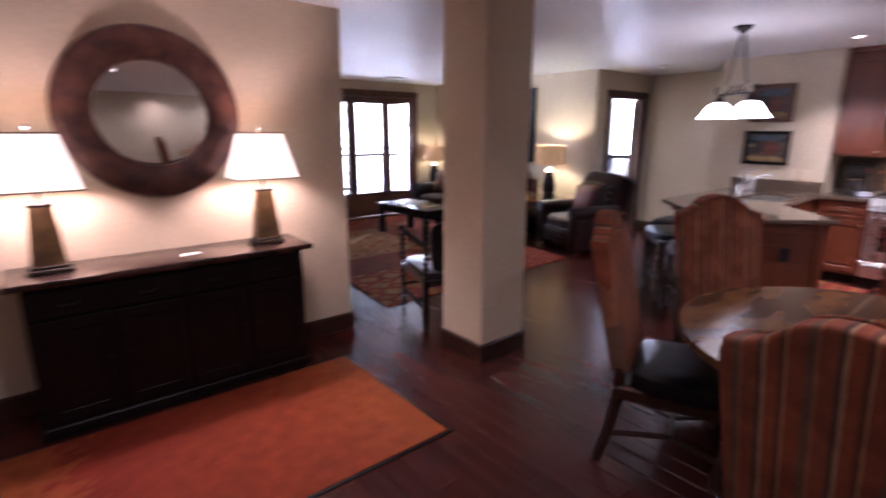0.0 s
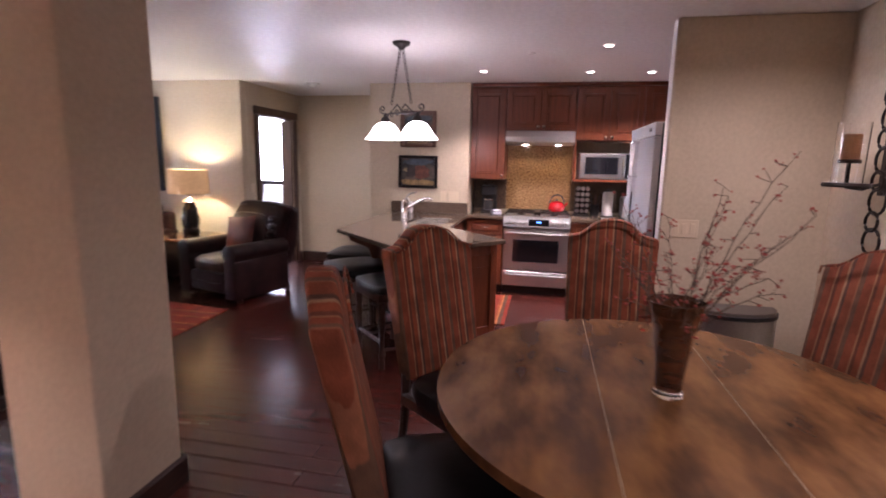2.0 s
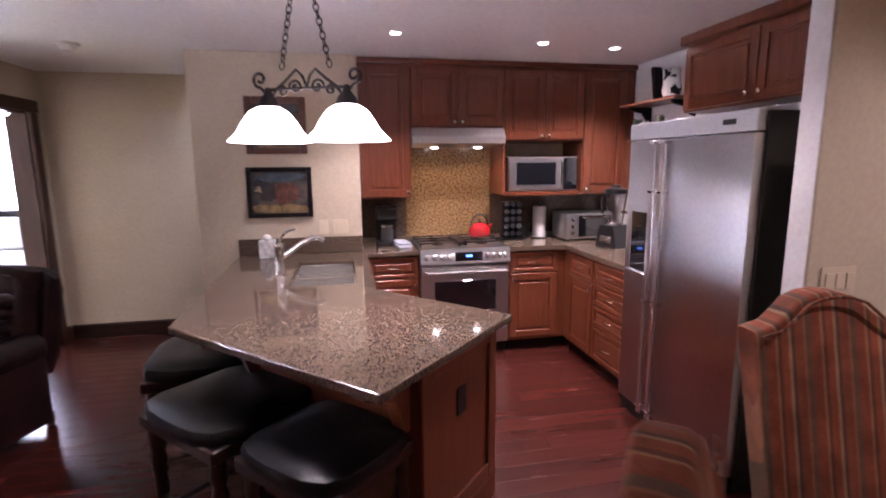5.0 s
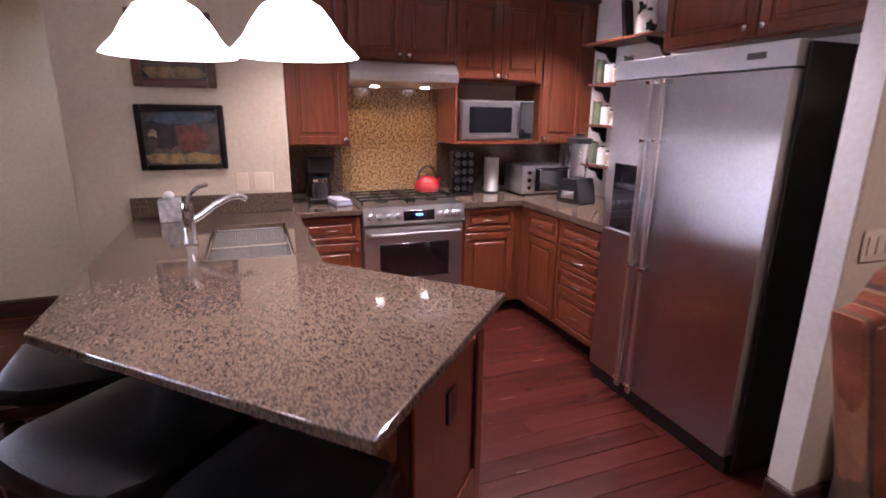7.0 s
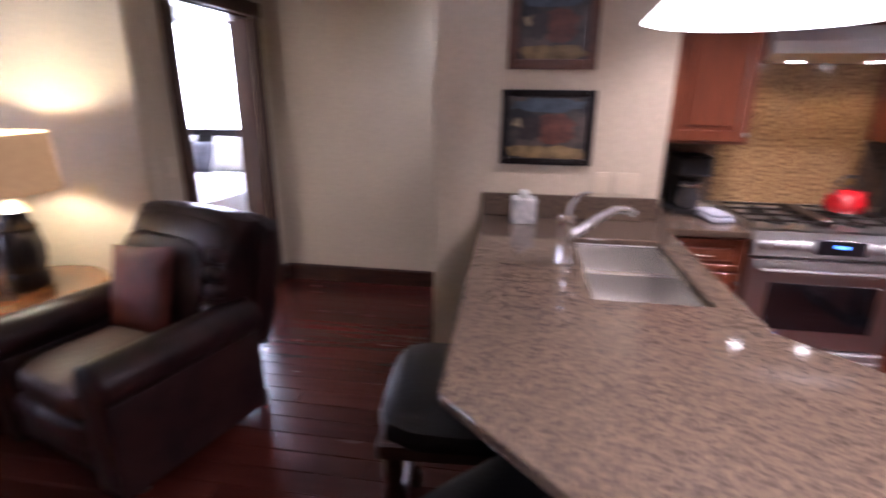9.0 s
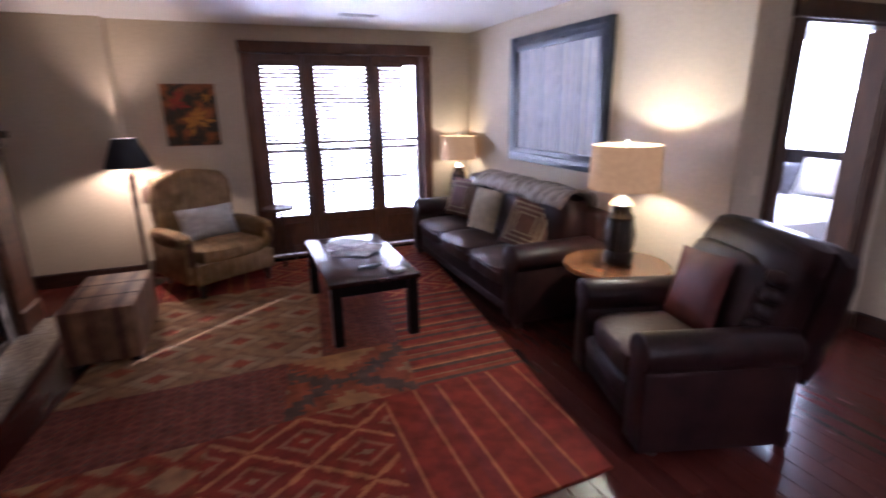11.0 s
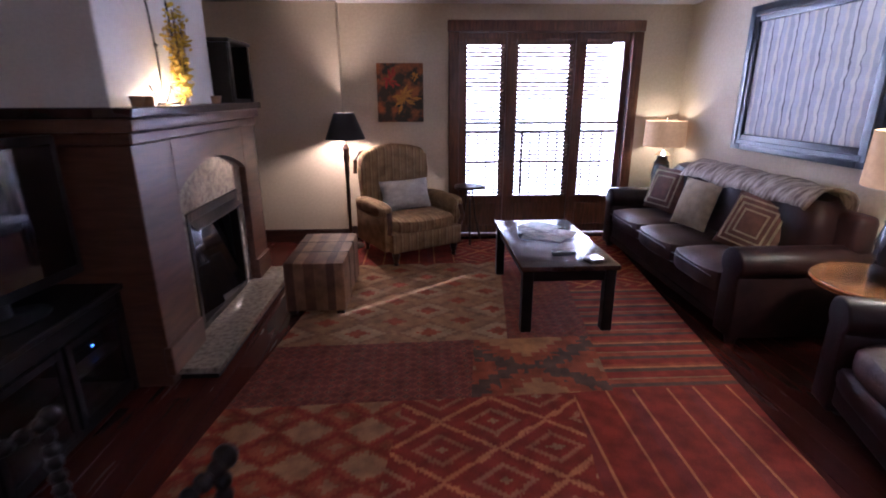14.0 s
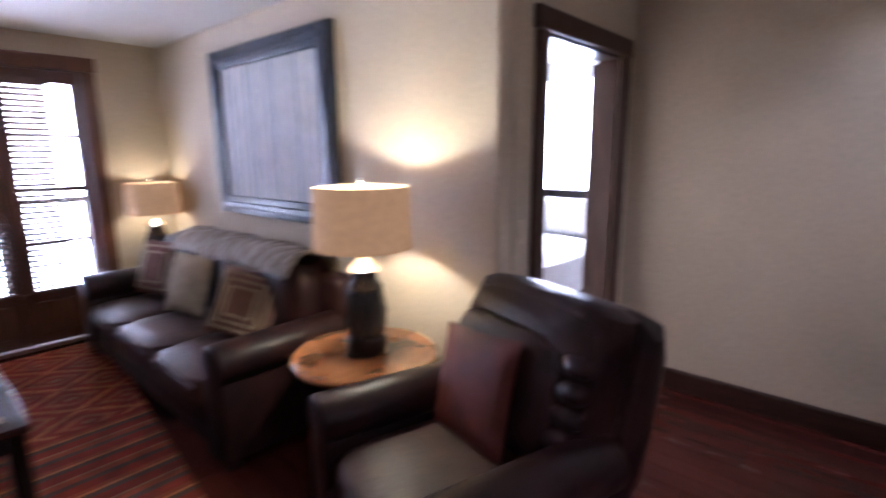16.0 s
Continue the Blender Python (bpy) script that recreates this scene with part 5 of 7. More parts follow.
def console_lamp(m):
    l = thing("table_lamp", m, "table lamp with a bronze slab base and lit cream pyramid shade", "lamp", "lamps on the sideboard")
    part("foot", B(-0.10, 0.10, -0.06, 0.06, 0, 0.022, bevel=0.005), IRON, l)
    part("foot_step", B(-0.085, 0.085, -0.05, 0.05, 0.022, 0.04, bevel=0.005), IRON, l)
    bm = bm_new()
    vs_ = [bm.verts.new((x * s, y * s2, z)) for z, s, s2 in ((0.04, 0.078, 0.042), (0.34, 0.052, 0.032)) for x, y in ((-1, -1), (1, -1), (1, 1), (-1, 1))]
    bm.faces.new(vs_[:4])
    bm.faces.new(vs_[4:])
    for i in range(4):
        bm.faces.new((vs_[i], vs_[(i + 1) % 4], vs_[4 + (i + 1) % 4], vs_[4 + i]))
    part("column", bm, mat("bronze_leaf", (0.24, 0.15, 0.075), 0.4, metal=0.5, var=0.4, scale=14, bump=0.5) if not bpy.data.materials.get("bronze_leaf") else bpy.data.materials["bronze_leaf"], l, smooth=0)
    part("cap", B(-0.058, 0.058, -0.038, 0.038, 0.341, 0.358, bevel=0.004), IRON, l)
    part("stem", tube(bm_new(), [(0, 0, 0.358), (0, 0, 0.42)], 0.008), IRON, l)
    bm = bm_new()
    rings = []
    for z, hx, hy in ((0.425, 0.19, 0.13), (0.705, 0.118, 0.08)):
        rings.append([bm.verts.new((x * hx, y * hy, z)) for x, y in ((-1, -1), (1, -1), (1, 1), (-1, 1))])
    for i in range(4):
        bm.faces.new((rings[0][i], rings[0][(i + 1) % 4], rings[1][(i + 1) % 4], rings[1][i]))
    sh = part("shade", bm, GLOWSHADE, l, "lit cream fabric shade", smooth=0)
    md = sh.modifiers.new("thickness", "SOLIDIFY")
    md.thickness = 0.004
    for z, hx, hy in ((0.425, 0.192, 0.132), (0.705, 0.12, 0.082)):
        part("shade_trim", tube(bm_new(), [(-hx, -hy, z), (hx, -hy, z), (hx, hy, z), (-hx, hy, z), (-hx, -hy, z)], 0.0045, 6), TRIM, l)
    part("finial", lathe(bm_new(), [(0.004, 0.66), (0.004, 0.725), (0.012, 0.732), (0.008, 0.745), (0, 0.75)], 12), NICKEL, l)
    return l


cl = console_lamp(pose(0.06, 3.30, CT))
copy_thing(cl, pose(1.20, 3.30, CT))
solid("note_card", B(-0.05, 0.05, -0.03, 0.03, 0, 0.002), PAPER, "small white card lying on the sideboard", "card", m=pose(0.72, 3.25, CT + 0.001, 0, 0, 8))
rn = thing("runner_rug", Matrix(), "orange and red mottled runner rug with a thin dark edge", "rug")
part("pile", B(-1.30, 1.60, 1.90, 3.06, 0.001, 0.011, bevel=0.003), RUNNER, rn)
part("binding", B(-1.32, 1.62, 1.88, 3.08, 0.0005, 0.007), BLACKWOOD, rn)


# ---- living room ----
rug = thing("patchwork_rug", Matrix(), "large patchwork kilim rug in red, rust, tan and brown", "rug")
C00, C10, C11, C01 = Vector((2.41, 3.74)), Vector((5.19, 3.85)), Vector((5.68, 7.88)), Vector((2.92, 7.82))


def rug_point(u, v):
    p = C00.lerp(C10, u).lerp(C01.lerp(C11, u), v)
    return (p.x, p.y)


for u0, u1, v0, v1, mm, nm in (
    (0, 0.33, 0, 0.25, RUG_ARROW, "tan arrowhead patch"), (0.33, 0.66, 0, 0.25, RUG_DIAMOND, "red and tan diamond patch"), (0.66, 1, 0, 0.25, RUG_STRIPEX, "red striped patch"),
    (0, 0.46, 0.25, 0.41, RUG_DARK, "dark red woven patch"), (0.46, 0.74, 0.25, 0.41, RUG_STEP, "brown stepped patch"),
    (0.74, 1, 0.25, 0.62, RUG_STRIPEY, "rust cross-striped patch"), (0, 0.54, 0.41, 0.80, RUG_TAN, "tan diamond patch"),
    (0.54, 0.74, 0.41, 0.80, RUG_DARK, "dark red woven patch"), (0.74, 1, 0.62, 1, RUG_DIAMOND, "red and tan diamond patch"),
    (0, 0.38, 0.80, 1, RUG_STRIPEX, "red striped patch"), (0.38, 0.74, 0.80, 1, RUG_DIAMOND, "red and tan diamond patch")):
    part("patch", prism(bm_new(), [rug_point(u0, v0), rug_point(u1, v0), rug_point(u1, v1), rug_point(u0, v1)], 0.001, 0.012), mm, rug, nm, smooth=0)

# fireplace
fp = thing("fireplace", Matrix(), "wood-panelled gas fireplace with granite surround and raised hearth", "fireplace", kind="structure")
FXF = 2.17
Y0, Y1 = 5.01, 6.86
oy0, oy1, oz = 5.41, 6.55, 1.01
part("pier", B(1.2, FXF, Y0, oy0, 0, 1.32, bevel=0.004), MANTELWOOD, fp)
part("pier", B(1.2, FXF, oy1, Y1, 0, 1.32, bevel=0.004), MANTELWOOD, fp)
arch = [(oy0 + 0.001, 1.32), (oy0 + 0.001, oz)]
arch += [(oy0 + (oy1 - oy0) * i / 16, oz + 0.15 * math.sin(math.pi * i / 16) ** 0.8) for i in range(1, 16)]
arch += [(oy1 - 0.001, oz), (oy1 - 0.001, 1.32)]
part("arched_header", prism_axis(bm_new(), arch, 2.125, FXF, "x"), MANTELWOOD, fp)
part("mantel_shelf", B(1.2, 2.235, Y0 - 0.06, Y1 + 0.05, 1.45, 1.50, bevel=0.006), BLACKTOP, fp)
part("mantel_moulding", B(1.2, 2.215, Y0 - 0.04, Y1 + 0.03, 1.385, 1.449, bevel=0.012, seg=2), MANTELWOOD, fp)
part("mantel_moulding", B(1.2, 2.19, Y0 - 0.02, Y1 + 0.015, 1.321, 1.384, bevel=0.01), MANTELWOOD, fp)
part("plinth_block", B(FXF - 0.02, FXF + 0.025, Y0 - 0.01, oy0 + 0.005, 0.07, 0.24, bevel=0.005), MANTELWOOD, fp)
part("plinth_block", B(FXF - 0.02, FXF + 0.025, oy1 - 0.005, Y1 + 0.01, 0.07, 0.24, bevel=0.005), MANTELWOOD, fp)
bm = bm_new()
box(bm, 2.06, 2.12, oy0, 5.545, 0.07, 1.18)
box(bm, 2.06, 2.12, 6.42, oy1, 0.07, 1.18)
box(bm, 2.06, 2.12, 5.545, 6.42, 0.86, 1.20)
part("granite_surround", bm, HEARTHGRAN, fp, "beige granite surround", smooth=0)
part("hearth_slab", B(1.6, 2.40, 5.08, 6.86, 0.03, 0.07, bevel=0.004), HEARTHGRAN, fp, "polished beige granite hearth")
part("hearth_base", B(1.6, 2.385, 5.09, 6.85, 0, 0.029), BLACKWOOD, fp)
FB0, FB1 = 5.547, 6.418
bm = bm_new()
box(bm, 1.6, 2.06, FB0, FB0 + 0.028, 0.071, 0.858)
box(bm, 1.6, 2.06, FB1 - 0.028, FB1, 0.071, 0.858)
box(bm, 1.6, 1.62, FB0 + 0.028, FB1 - 0.028, 0.071, 0.858)
box(bm, 1.62, 2.06, FB0 + 0.028, FB1 - 0.028, 0.83, 0.858)
part("firebox", bm, BLACKPL, fp, "black metal firebox", smooth=0)
for y0, y1, z0, z1 in ((FB0, FB0 + 0.04, 0.072, 0.857), (FB1 - 0.04, FB1, 0.072, 0.857), (FB0 + 0.04, FB1 - 0.04, 0.80, 0.857), (FB0 + 0.04, FB1 - 0.04, 0.072, 0.115)):
    part("fire_frame", B(2.065, 2.128, y0, y1, z0, z1, bevel=0.003), IRON, fp)
part("hood_louvre", prism_axis(bm_new(), [(2.12, 0.80), (2.165, 0.75), (2.165, 0.738), (2.12, 0.77)], FB0 + 0.03, FB1 - 0.03, "y"), IRON, fp)
# glass doors, each a little ajar and leaning back
for y0, turn in ((FB0 + 0.042, -11), (FB0 + 0.44, -11)):
    gd = part("fire_door", B(0, 0.006, 0.0, 0.36, 0.12, 0.795), BLACKGLASS, fp, "dark reflective fire glass")
    gd.matrix_basis = pose(2.072, y0, 0, 0, -13, turn)
# things on the mantel
ic = thing("iron_candle_stand", pose(2.13, 5.62, 1.501), "wrought iron scrolled candle stand with two tall stems", "candle holder")
for y, h in ((-0.13, 0.80), (0.10, 0.84)):
    part("stem", tube(bm_new(), [(0, y, 0.02), (0, y + 0.01, 0.25), (0, y - 0.02, 0.5), (0, y - 0.05, h - 0.12)], 0.006), IRON, ic)
    part("candle_cup", lathe(bm_new(), [(0.004, 0), (0.012, 0.04), (0.022, 0.13), (0.02, 0.13), (0, 0.06)], 12, (0, y - 0.05, h - 0.14)), IRON, ic)
    for s in (-1, 1):
        pts = [(0, y + s * (0.07 - 0.055 * math.cos(a * 0.9)) , 0.055 - 0.05 * math.cos(a - 0.4)) for a in [i * 0.42 for i in range(14)]]
        part("scroll", tube(bm_new(), pts, 0.005), IRON, ic)
part("base_bar", tube(bm_new(), [(0, -0.2, 0.008), (0, 0.2, 0.008)], 0.007), IRON, ic)
part("knot", lathe(bm_new(), [(0, 0), (0.016, 0.015), (0, 0.03)], 10, (0, -0.12, 0.3)), IRON, ic)
fl = thing("yellow_flowers", pose(2.16, 5.70, 1.501), "bunch of small yellow blossoms on stems, lit from below", "flowers")
rng = random.Random(3)
bm, tw = bm_new(), bm_new()
for i in range(34):
    bx, by = rng.uniform(-0.03, 0.03), rng.uniform(-0.04, 0.04)
    tx, ty, tz = bx + rng.uniform(-0.03, 0.04), by + rng.gauss(0, 0.055), rng.uniform(0.22, 0.56)
    tube(tw, [(bx, by, 0.0), ((bx + tx) / 2, (by + ty) / 2, tz * 0.55), (tx, ty, tz)], 0.0018, 4)
    for j in range(26):
        a = rng.uniform(0.12, 1.0)
        c = Vector((bx + (tx - bx) * a, by + (ty - by) * a, tz * a)) + Vector((rng.uniform(-1, 1) * 0.014, rng.uniform(-1, 1) * 0.02, rng.uniform(-1, 1) * 0.014))
        d = Vector((rng.uniform(-1, 1), rng.uniform(-1, 1), rng.uniform(-0.5, 1))).normalized() * rng.uniform(0.018, 0.034)
        s = d.cross(Vector((rng.uniform(-1, 1), 1, 0.3))).normalized() * 0.009
        bm.faces.new([bm.verts.new(q) for q in (c, c + d * 0.5 + s, c + d, c + d * 0.5 - s)])
part("stems", tw, TWIG, fl)
tagged(part("blossoms", bm, YELLOW, fl, "small yellow blossoms", smooth=0), kind="stuff")
for y in (5.20, 5.30, 6.22):
    cp = thing("candle_pot", pose(2.14, y, 1.501), "small brown votive candle pot on the mantel", "candle", "votive pots on the mantel")
    part("pot", lathe(bm_new(), [(0, 0), (0.028, 0), (0.036, 0.05), (0.032, 0.05), (0.026, 0.01), (0, 0.01)], 16), mat("votive_clay", (0.28, 0.15, 0.07), 0.6, var=0.3, scale=20) if not bpy.data.materials.get("votive_clay") else bpy.data.materials["votive_clay"], cp)
    part("wax", lathe(bm_new(), [(0, 0.011), (0.026, 0.011), (0.029, 0.038), (0, 0.038)], 14), AMBER, cp)
sb = thing("wooden_shelf_box", pose(2.02, 6.66, 1.501), "dark wooden cubby box standing on the mantel end", "box")
bm = bm_new()
box(bm, -0.16, 0.16, -0.23, -0.205, 0, 0.42)
box(bm, -0.16, 0.16, 0.205, 0.23, 0, 0.42)
box(bm, -0.16, 0.16, -0.205, 0.205, 0, 0.025)
box(bm, -0.16, -0.14, -0.205, 0.205, 0.025, 0.42)
part("body", bm, BLACKWOOD, sb, smooth=0)
part("top", B(-0.175, 0.185, -0.25, 0.25, 0.421, 0.45, bevel=0.008), BLACKWOOD, sb)
part("face_frame", B(0.161, 0.172, -0.225, -0.18, 0.0, 0.42), BLACKWOOD, sb)
part("face_frame", B(0.161, 0.172, 0.18, 0.225, 0.0, 0.42), BLACKWOOD, sb)
tl = thing("tall_cabinet", pose(1.62, 7.15, 0), "narrow dark wood bookcase beside the fireplace", "cabinet")
part("body", B(-0.40, 0.40, -0.20, 0.20, 0, 1.36, bevel=0.005), BLACKWOOD, tl)
part("top", B(-0.41, 0.42, -0.21, 0.21, 1.361, 1.39, bevel=0.006), BLACKWOOD, tl)

# television and its cabinet
mc = thing("media_cabinet", Matrix(), "black wood media cabinet with open shelf and glass doors", "cabinet")
for y0, y1 in ((4.06, 4.10), (4.98, 5.02)):
    part("side_panel", B(1.32, 1.98, y0, y1, 0, 0.585, bevel=0.003), BLACKWOOD, mc)
part("bottom", B(1.32, 1.97, 4.101, 4.979, 0.02, 0.06), BLACKWOOD, mc)
part("shelf", B(1.342, 1.95, 4.101, 4.979, 0.28, 0.30), BLACKWOOD, mc)
part("back_panel", B(1.32, 1.34, 4.101, 4.979, 0.061, 0.499), BLACKWOOD, mc)
part("top_rail", B(1.32, 1.97, 4.101, 4.979, 0.50, 0.585, bevel=0.002), BLACKWOOD, mc)
part("top", B(1.30, 2.00, 4.05, 5.03, 0.586, 0.62, bevel=0.006), BLACKWOOD, mc)
for y0, y1 in ((4.105, 4.53), (4.55, 4.975)):
    bm = bm_new()
    for a in ((y0, y0 + 0.04, 0.065, 0.495), (y1 - 0.04, y1, 0.065, 0.495), (y0 + 0.04, y1 - 0.04, 0.065, 0.10), (y0 + 0.04, y1 - 0.04, 0.46, 0.495)):
        box(bm, 1.965, 1.985, a[0], a[1], a[2], a[3], bevel=0.002)
    dd = part("door", bm, BLACKWOOD, mc)
    part("glass", B(1.972, 1.975, y0 + 0.041, y1 - 0.041, 0.101, 0.459), GLASS, dd)
bx = thing("media_player", pose(1.7, 4.78, 0.301), "black media player with a blue power light", "player")
part("case", B(-0.18, 0.18, -0.17, 0.17, 0.003, 0.07, bevel=0.004), BLACKPL, bx)
part("power_light", lathe(bm_new(), [(0, 0), (0.006, 0), (0.006, 0.004), (0, 0.004)], 10), bpy.data.materials["blue_led"], bx, "blue power light").matrix_basis = pose(0.18, 0.08, 0.04, 0, 90, 0)
tv = thing("television", pose(1.78, 4.52, 0.621, 0, 0, -6), "black flat-screen television, switched off, reflecting the doors", "television")
part("stand", lathe(bm_new(), [(0, 0), (0.13, 0), (0.13, 0.012), (0.05, 0.02), (0.03, 0.03), (0.03, 0.09), (0, 0.09)], 24, sy=1.6), BLACKPL, tv)
part("case", B(-0.045, 0.028, -0.455, 0.455, 0.08, 0.76, bevel=0.012, seg=2), BLACKPL, tv)
part("screen", B(0.028, 0.032, -0.415, 0.415, 0.135, 0.72), BLACKGLASS, tv, "dark glossy screen")


# seating
def sofa_arm(bm, x0, x1, y0, y1, h):
    """A rolled arm along x."""
    c = (y0 + y1) / 2
    w = (y1 - y0) / 2
    pts = [(c - w * 0.82, 0.06), (c + w * 0.82, 0.06), (c + w * 0.82, h - 2 * w * 0.9)]
    pts += [(c + w * 1.05 * math.sin(a), h - w * 0.95 - w * 0.95 * math.cos(a)) for a in [math.pi * (0.25 + 0.75 * i / 8) for i in range(8)]]
    pts += [(c - w * 1.05 * math.sin(a), h - w * 0.95 - w * 0.95 * math.cos(a)) for a in [math.pi * (1 - 0.75 * i / 8) for i in range(9)]]
    pts += [(c - w * 0.82, h - 2 * w * 0.9)]
    prism_axis(bm, pts, x0, x1, "x")
    return bm


def armwork(parent, x0, x1, y0, y1, h):
    bm = sofa_arm(bm_new(), x0, x1, y0, y1, h)
    bmesh.ops.recalc_face_normals(bm, faces=bm.faces)
    ends = [e for e in bm.edges if abs(e.verts[0].co.x - e.verts[1].co.x) < 1e-6]
    bmesh.ops.bevel(bm, geom=ends, offset=0.014, segments=2, profile=0.5, affect="EDGES")
    return part("arm", bm, LEATHER, parent, smooth=50)


sf = thing("leather_sofa", pose(5.50, 6.45, 0), "three-seat dark brown leather sofa with rolled arms", "sofa")
SL = 1.17
part("base", B(0.03, 0.82, -SL + 0.03, SL - 0.03, 0.08, 0.29, bevel=0.015, seg=2), LEATHER, sf)
part("base_band", B(0.015, 0.03, -SL + 0.19, SL - 0.19, 0.09, 0.15, bevel=0.005), LEATHER, sf)
armwork(sf, 0.0, 0.84, -SL, -SL + 0.22, 0.64)
armwork(sf, 0.0, 0.84, SL - 0.22, SL, 0.64)
for i in range(3):
    a = -SL + 0.20 + i * 0.647
    part("seat_cushion", puff(bm_new(), -0.03, 0.60, a, a + 0.645, 0.27, 0.455, 6, 12), LEATHER2, sf)
    b = part("back_cushion", puff(bm_new(), 0.52, 0.84, a - 0.01, a + 0.655, 0.38, 0.93, 4, 12), LEATHER, sf)
for i in range(3):
    a = -SL + 0.20 + i * 0.647
    part("seat_welt", tube(bm_new(), [(-0.028, a + 0.05, 0.395), (-0.034, a + 0.32, 0.40), (-0.028, a + 0.595, 0.395)], 0.006), LEATHER, sf)
part("back", B(0.70, 0.855, -SL + 0.03, SL - 0.03, 0.29, 0.84, bevel=0.05, seg=3), LEATHER, sf)
for x in (0.06, 0.78):
    for y in (-SL + 0.08, SL - 0.08):
        part("foot", lathe(bm_new(), [(0.03, 0), (0.04, 0.05), (0.035, 0.085), (0, 0.085)], 12, (x, y, 0)), LEGWOOD, sf)

th = bm_new()
rng = random.Random(8)
nx, ny = 14, 36
path = [(0.50, 0.83), (0.515, 0.87), (0.55, 0.91), (0.60, 0.945), (0.68, 0.96), (0.76, 0.95), (0.83, 0.93), (0.862, 0.88), (0.866, 0.80), (0.868, 0.72)]
grid = []
for j in range(ny + 1):
    y = -0.95 + 1.55 * j / ny
    grid.append([th.verts.new((px - 0.012 + rng.uniform(-0.006, 0.006), y + rng.uniform(-0.01, 0.01), pz + 0.018 + 0.012 * math.sin(y * 11 + px * 9) + rng.uniform(-0.005, 0.005))) for px, pz in path])
for j in range(ny):
    for i in range(len(path) - 1):
        th.faces.new((grid[j][i], grid[j][i + 1], grid[j + 1][i + 1], grid[j + 1][i]))
tr = solid("fur_throw", th, FUR, "grey and cream striped faux fur throw over the sofa back", "throw", m=pose(5.495, 6.45, 0.0), smooth=80)
md = tr.modifiers.new("thickness", "SOLIDIFY")
md.thickness = 0.02


def throw_pillow(label, m, w, material, inner=None, t=0.13):
    p = thing("throw_pillow", m, label, "pillow", "pillows")
    bm = bm_new()
    n = 12
    for sgn in (-1, 1):
        g = [[None] * (n + 1) for _ in range(n + 1)]
        for i in range(n + 1):
            for j in range(n + 1):
                u, v = 2 * i / n - 1, 2 * j / n - 1
                d = max(0, (1 - u * u) * (1 - v * v)) ** 0.45
                g[i][j] = bm.verts.new((u * w / 2 * (1 - 0.05 * (1 - v * v)), sgn * t / 2 * d, w / 2 + v * w / 2 * (1 - 0.05 * (1 - u * u))))
        for i in range(n):
            for j in range(n):
                bm.faces.new((g[i][j], g[i + 1][j], g[i + 1][j + 1], g[i][j + 1]))
    bmesh.ops.remove_doubles(bm, verts=bm.verts, dist=1e-4)
    part("cover", bm, material, p, smooth=70)
    if inner:
        for s, mm in inner:
            bm = bm_new()
            for a, b, c, d in ((-s, s, s - 0.012, s), (-s, s, -s, -s + 0.012), (-s, -s + 0.012, -s + 0.012, s - 0.012), (s - 0.012, s, -s + 0.012, s - 0.012)):
                yy = -t / 2 * max(0, (1 - (2 * s / w) ** 2)) ** 0.45
                box(bm, a, b, yy - 0.006, yy + 0.012, w / 2 + c, w / 2 + d)
            part("border_band", bm, mm, p)
    return p


PIL1 = mat("brown_woven_pillow", (0.17, 0.075, 0.05), 0.9, var=0.4, scale=14, bump=0.5, bump_scale=160)
throw_pillow("square tan and brown bordered pillow on the sofa", pose(5.88, 7.22, 0.46, -20, 0, -75), 0.43, PIL1, ((0.17, TANFAB), (0.12, TANFAB)))
throw_pillow("plain tan pillow leaning on the sofa back", pose(5.85, 6.60, 0.45, -18, 0, -78), 0.42, TANFAB)
throw_pillow("square brown pillow with tan borders, tilted on the sofa", pose(5.85, 5.86, 0.46, -24, 10, -62), 0.42, PIL1, ((0.17, TANFAB), (0.13, TANFAB), (0.09, TANFAB)))

rc = thing("leather_recliner", pose(5.86, 4.13, 0, 0, 0, -17.5), "dark brown leather recliner armchair, worn seat", "armchair")
part("base", B(-0.36, 0.36, -0.38, 0.38, 0.09, 0.30, bevel=0.02, seg=2), LEATHER, rc)
part("front_panel", B(-0.425, -0.36, -0.29, 0.29, 0.10, 0.31, bevel=0.025, seg=3), LEATHER, rc)
part("front_roll", puff(bm_new(), -0.45, -0.34, -0.29, 0.29, 0.20, 0.33, 4, 10), LEATHER, rc)
armwork(rc, -0.44, 0.30, -0.47, -0.27, 0.63)
armwork(rc, -0.44, 0.30, 0.27, 0.47, 0.63)
part("seat_cushion", puff(bm_new(), -0.43, 0.22, -0.285, 0.285, 0.29, 0.475, 5, 14), LEATHER2, rc, "worn grey-brown leather seat")
tilt = pose(0.22, 0, 0.33, 0, 13, 0)
part("back_frame", puff(bm_new(), 0.05, 0.21, -0.41, 0.41, 0.0, 0.70, 8, 14, tilt), LEATHER, rc)
part("back_cushion", puff(bm_new(), -0.12, 0.12, -0.37, 0.37, 0.08, 0.68, 5, 14, tilt), LEATHER, rc)
part("back_pad", puff(bm_new(), -0.16, 0.0, -0.25, 0.355, 0.12, 0.56, 5, 14, tilt), LEATHER, rc)
for k in range(5):
    part("pucker", puff(bm_new(), -0.135 - 0.008 * (k % 2), -0.03, -0.355, -0.235 + 0.012 * (k % 3), 0.12 + 0.085 * k, 0.20 + 0.085 * k, 2.6, 8, tilt), LEATHER, rc)
part("head_roll", puff(bm_new(), -0.09, 0.14, -0.37, 0.37, 0.50, 0.715, 4, 12, tilt), LEATHER, rc)
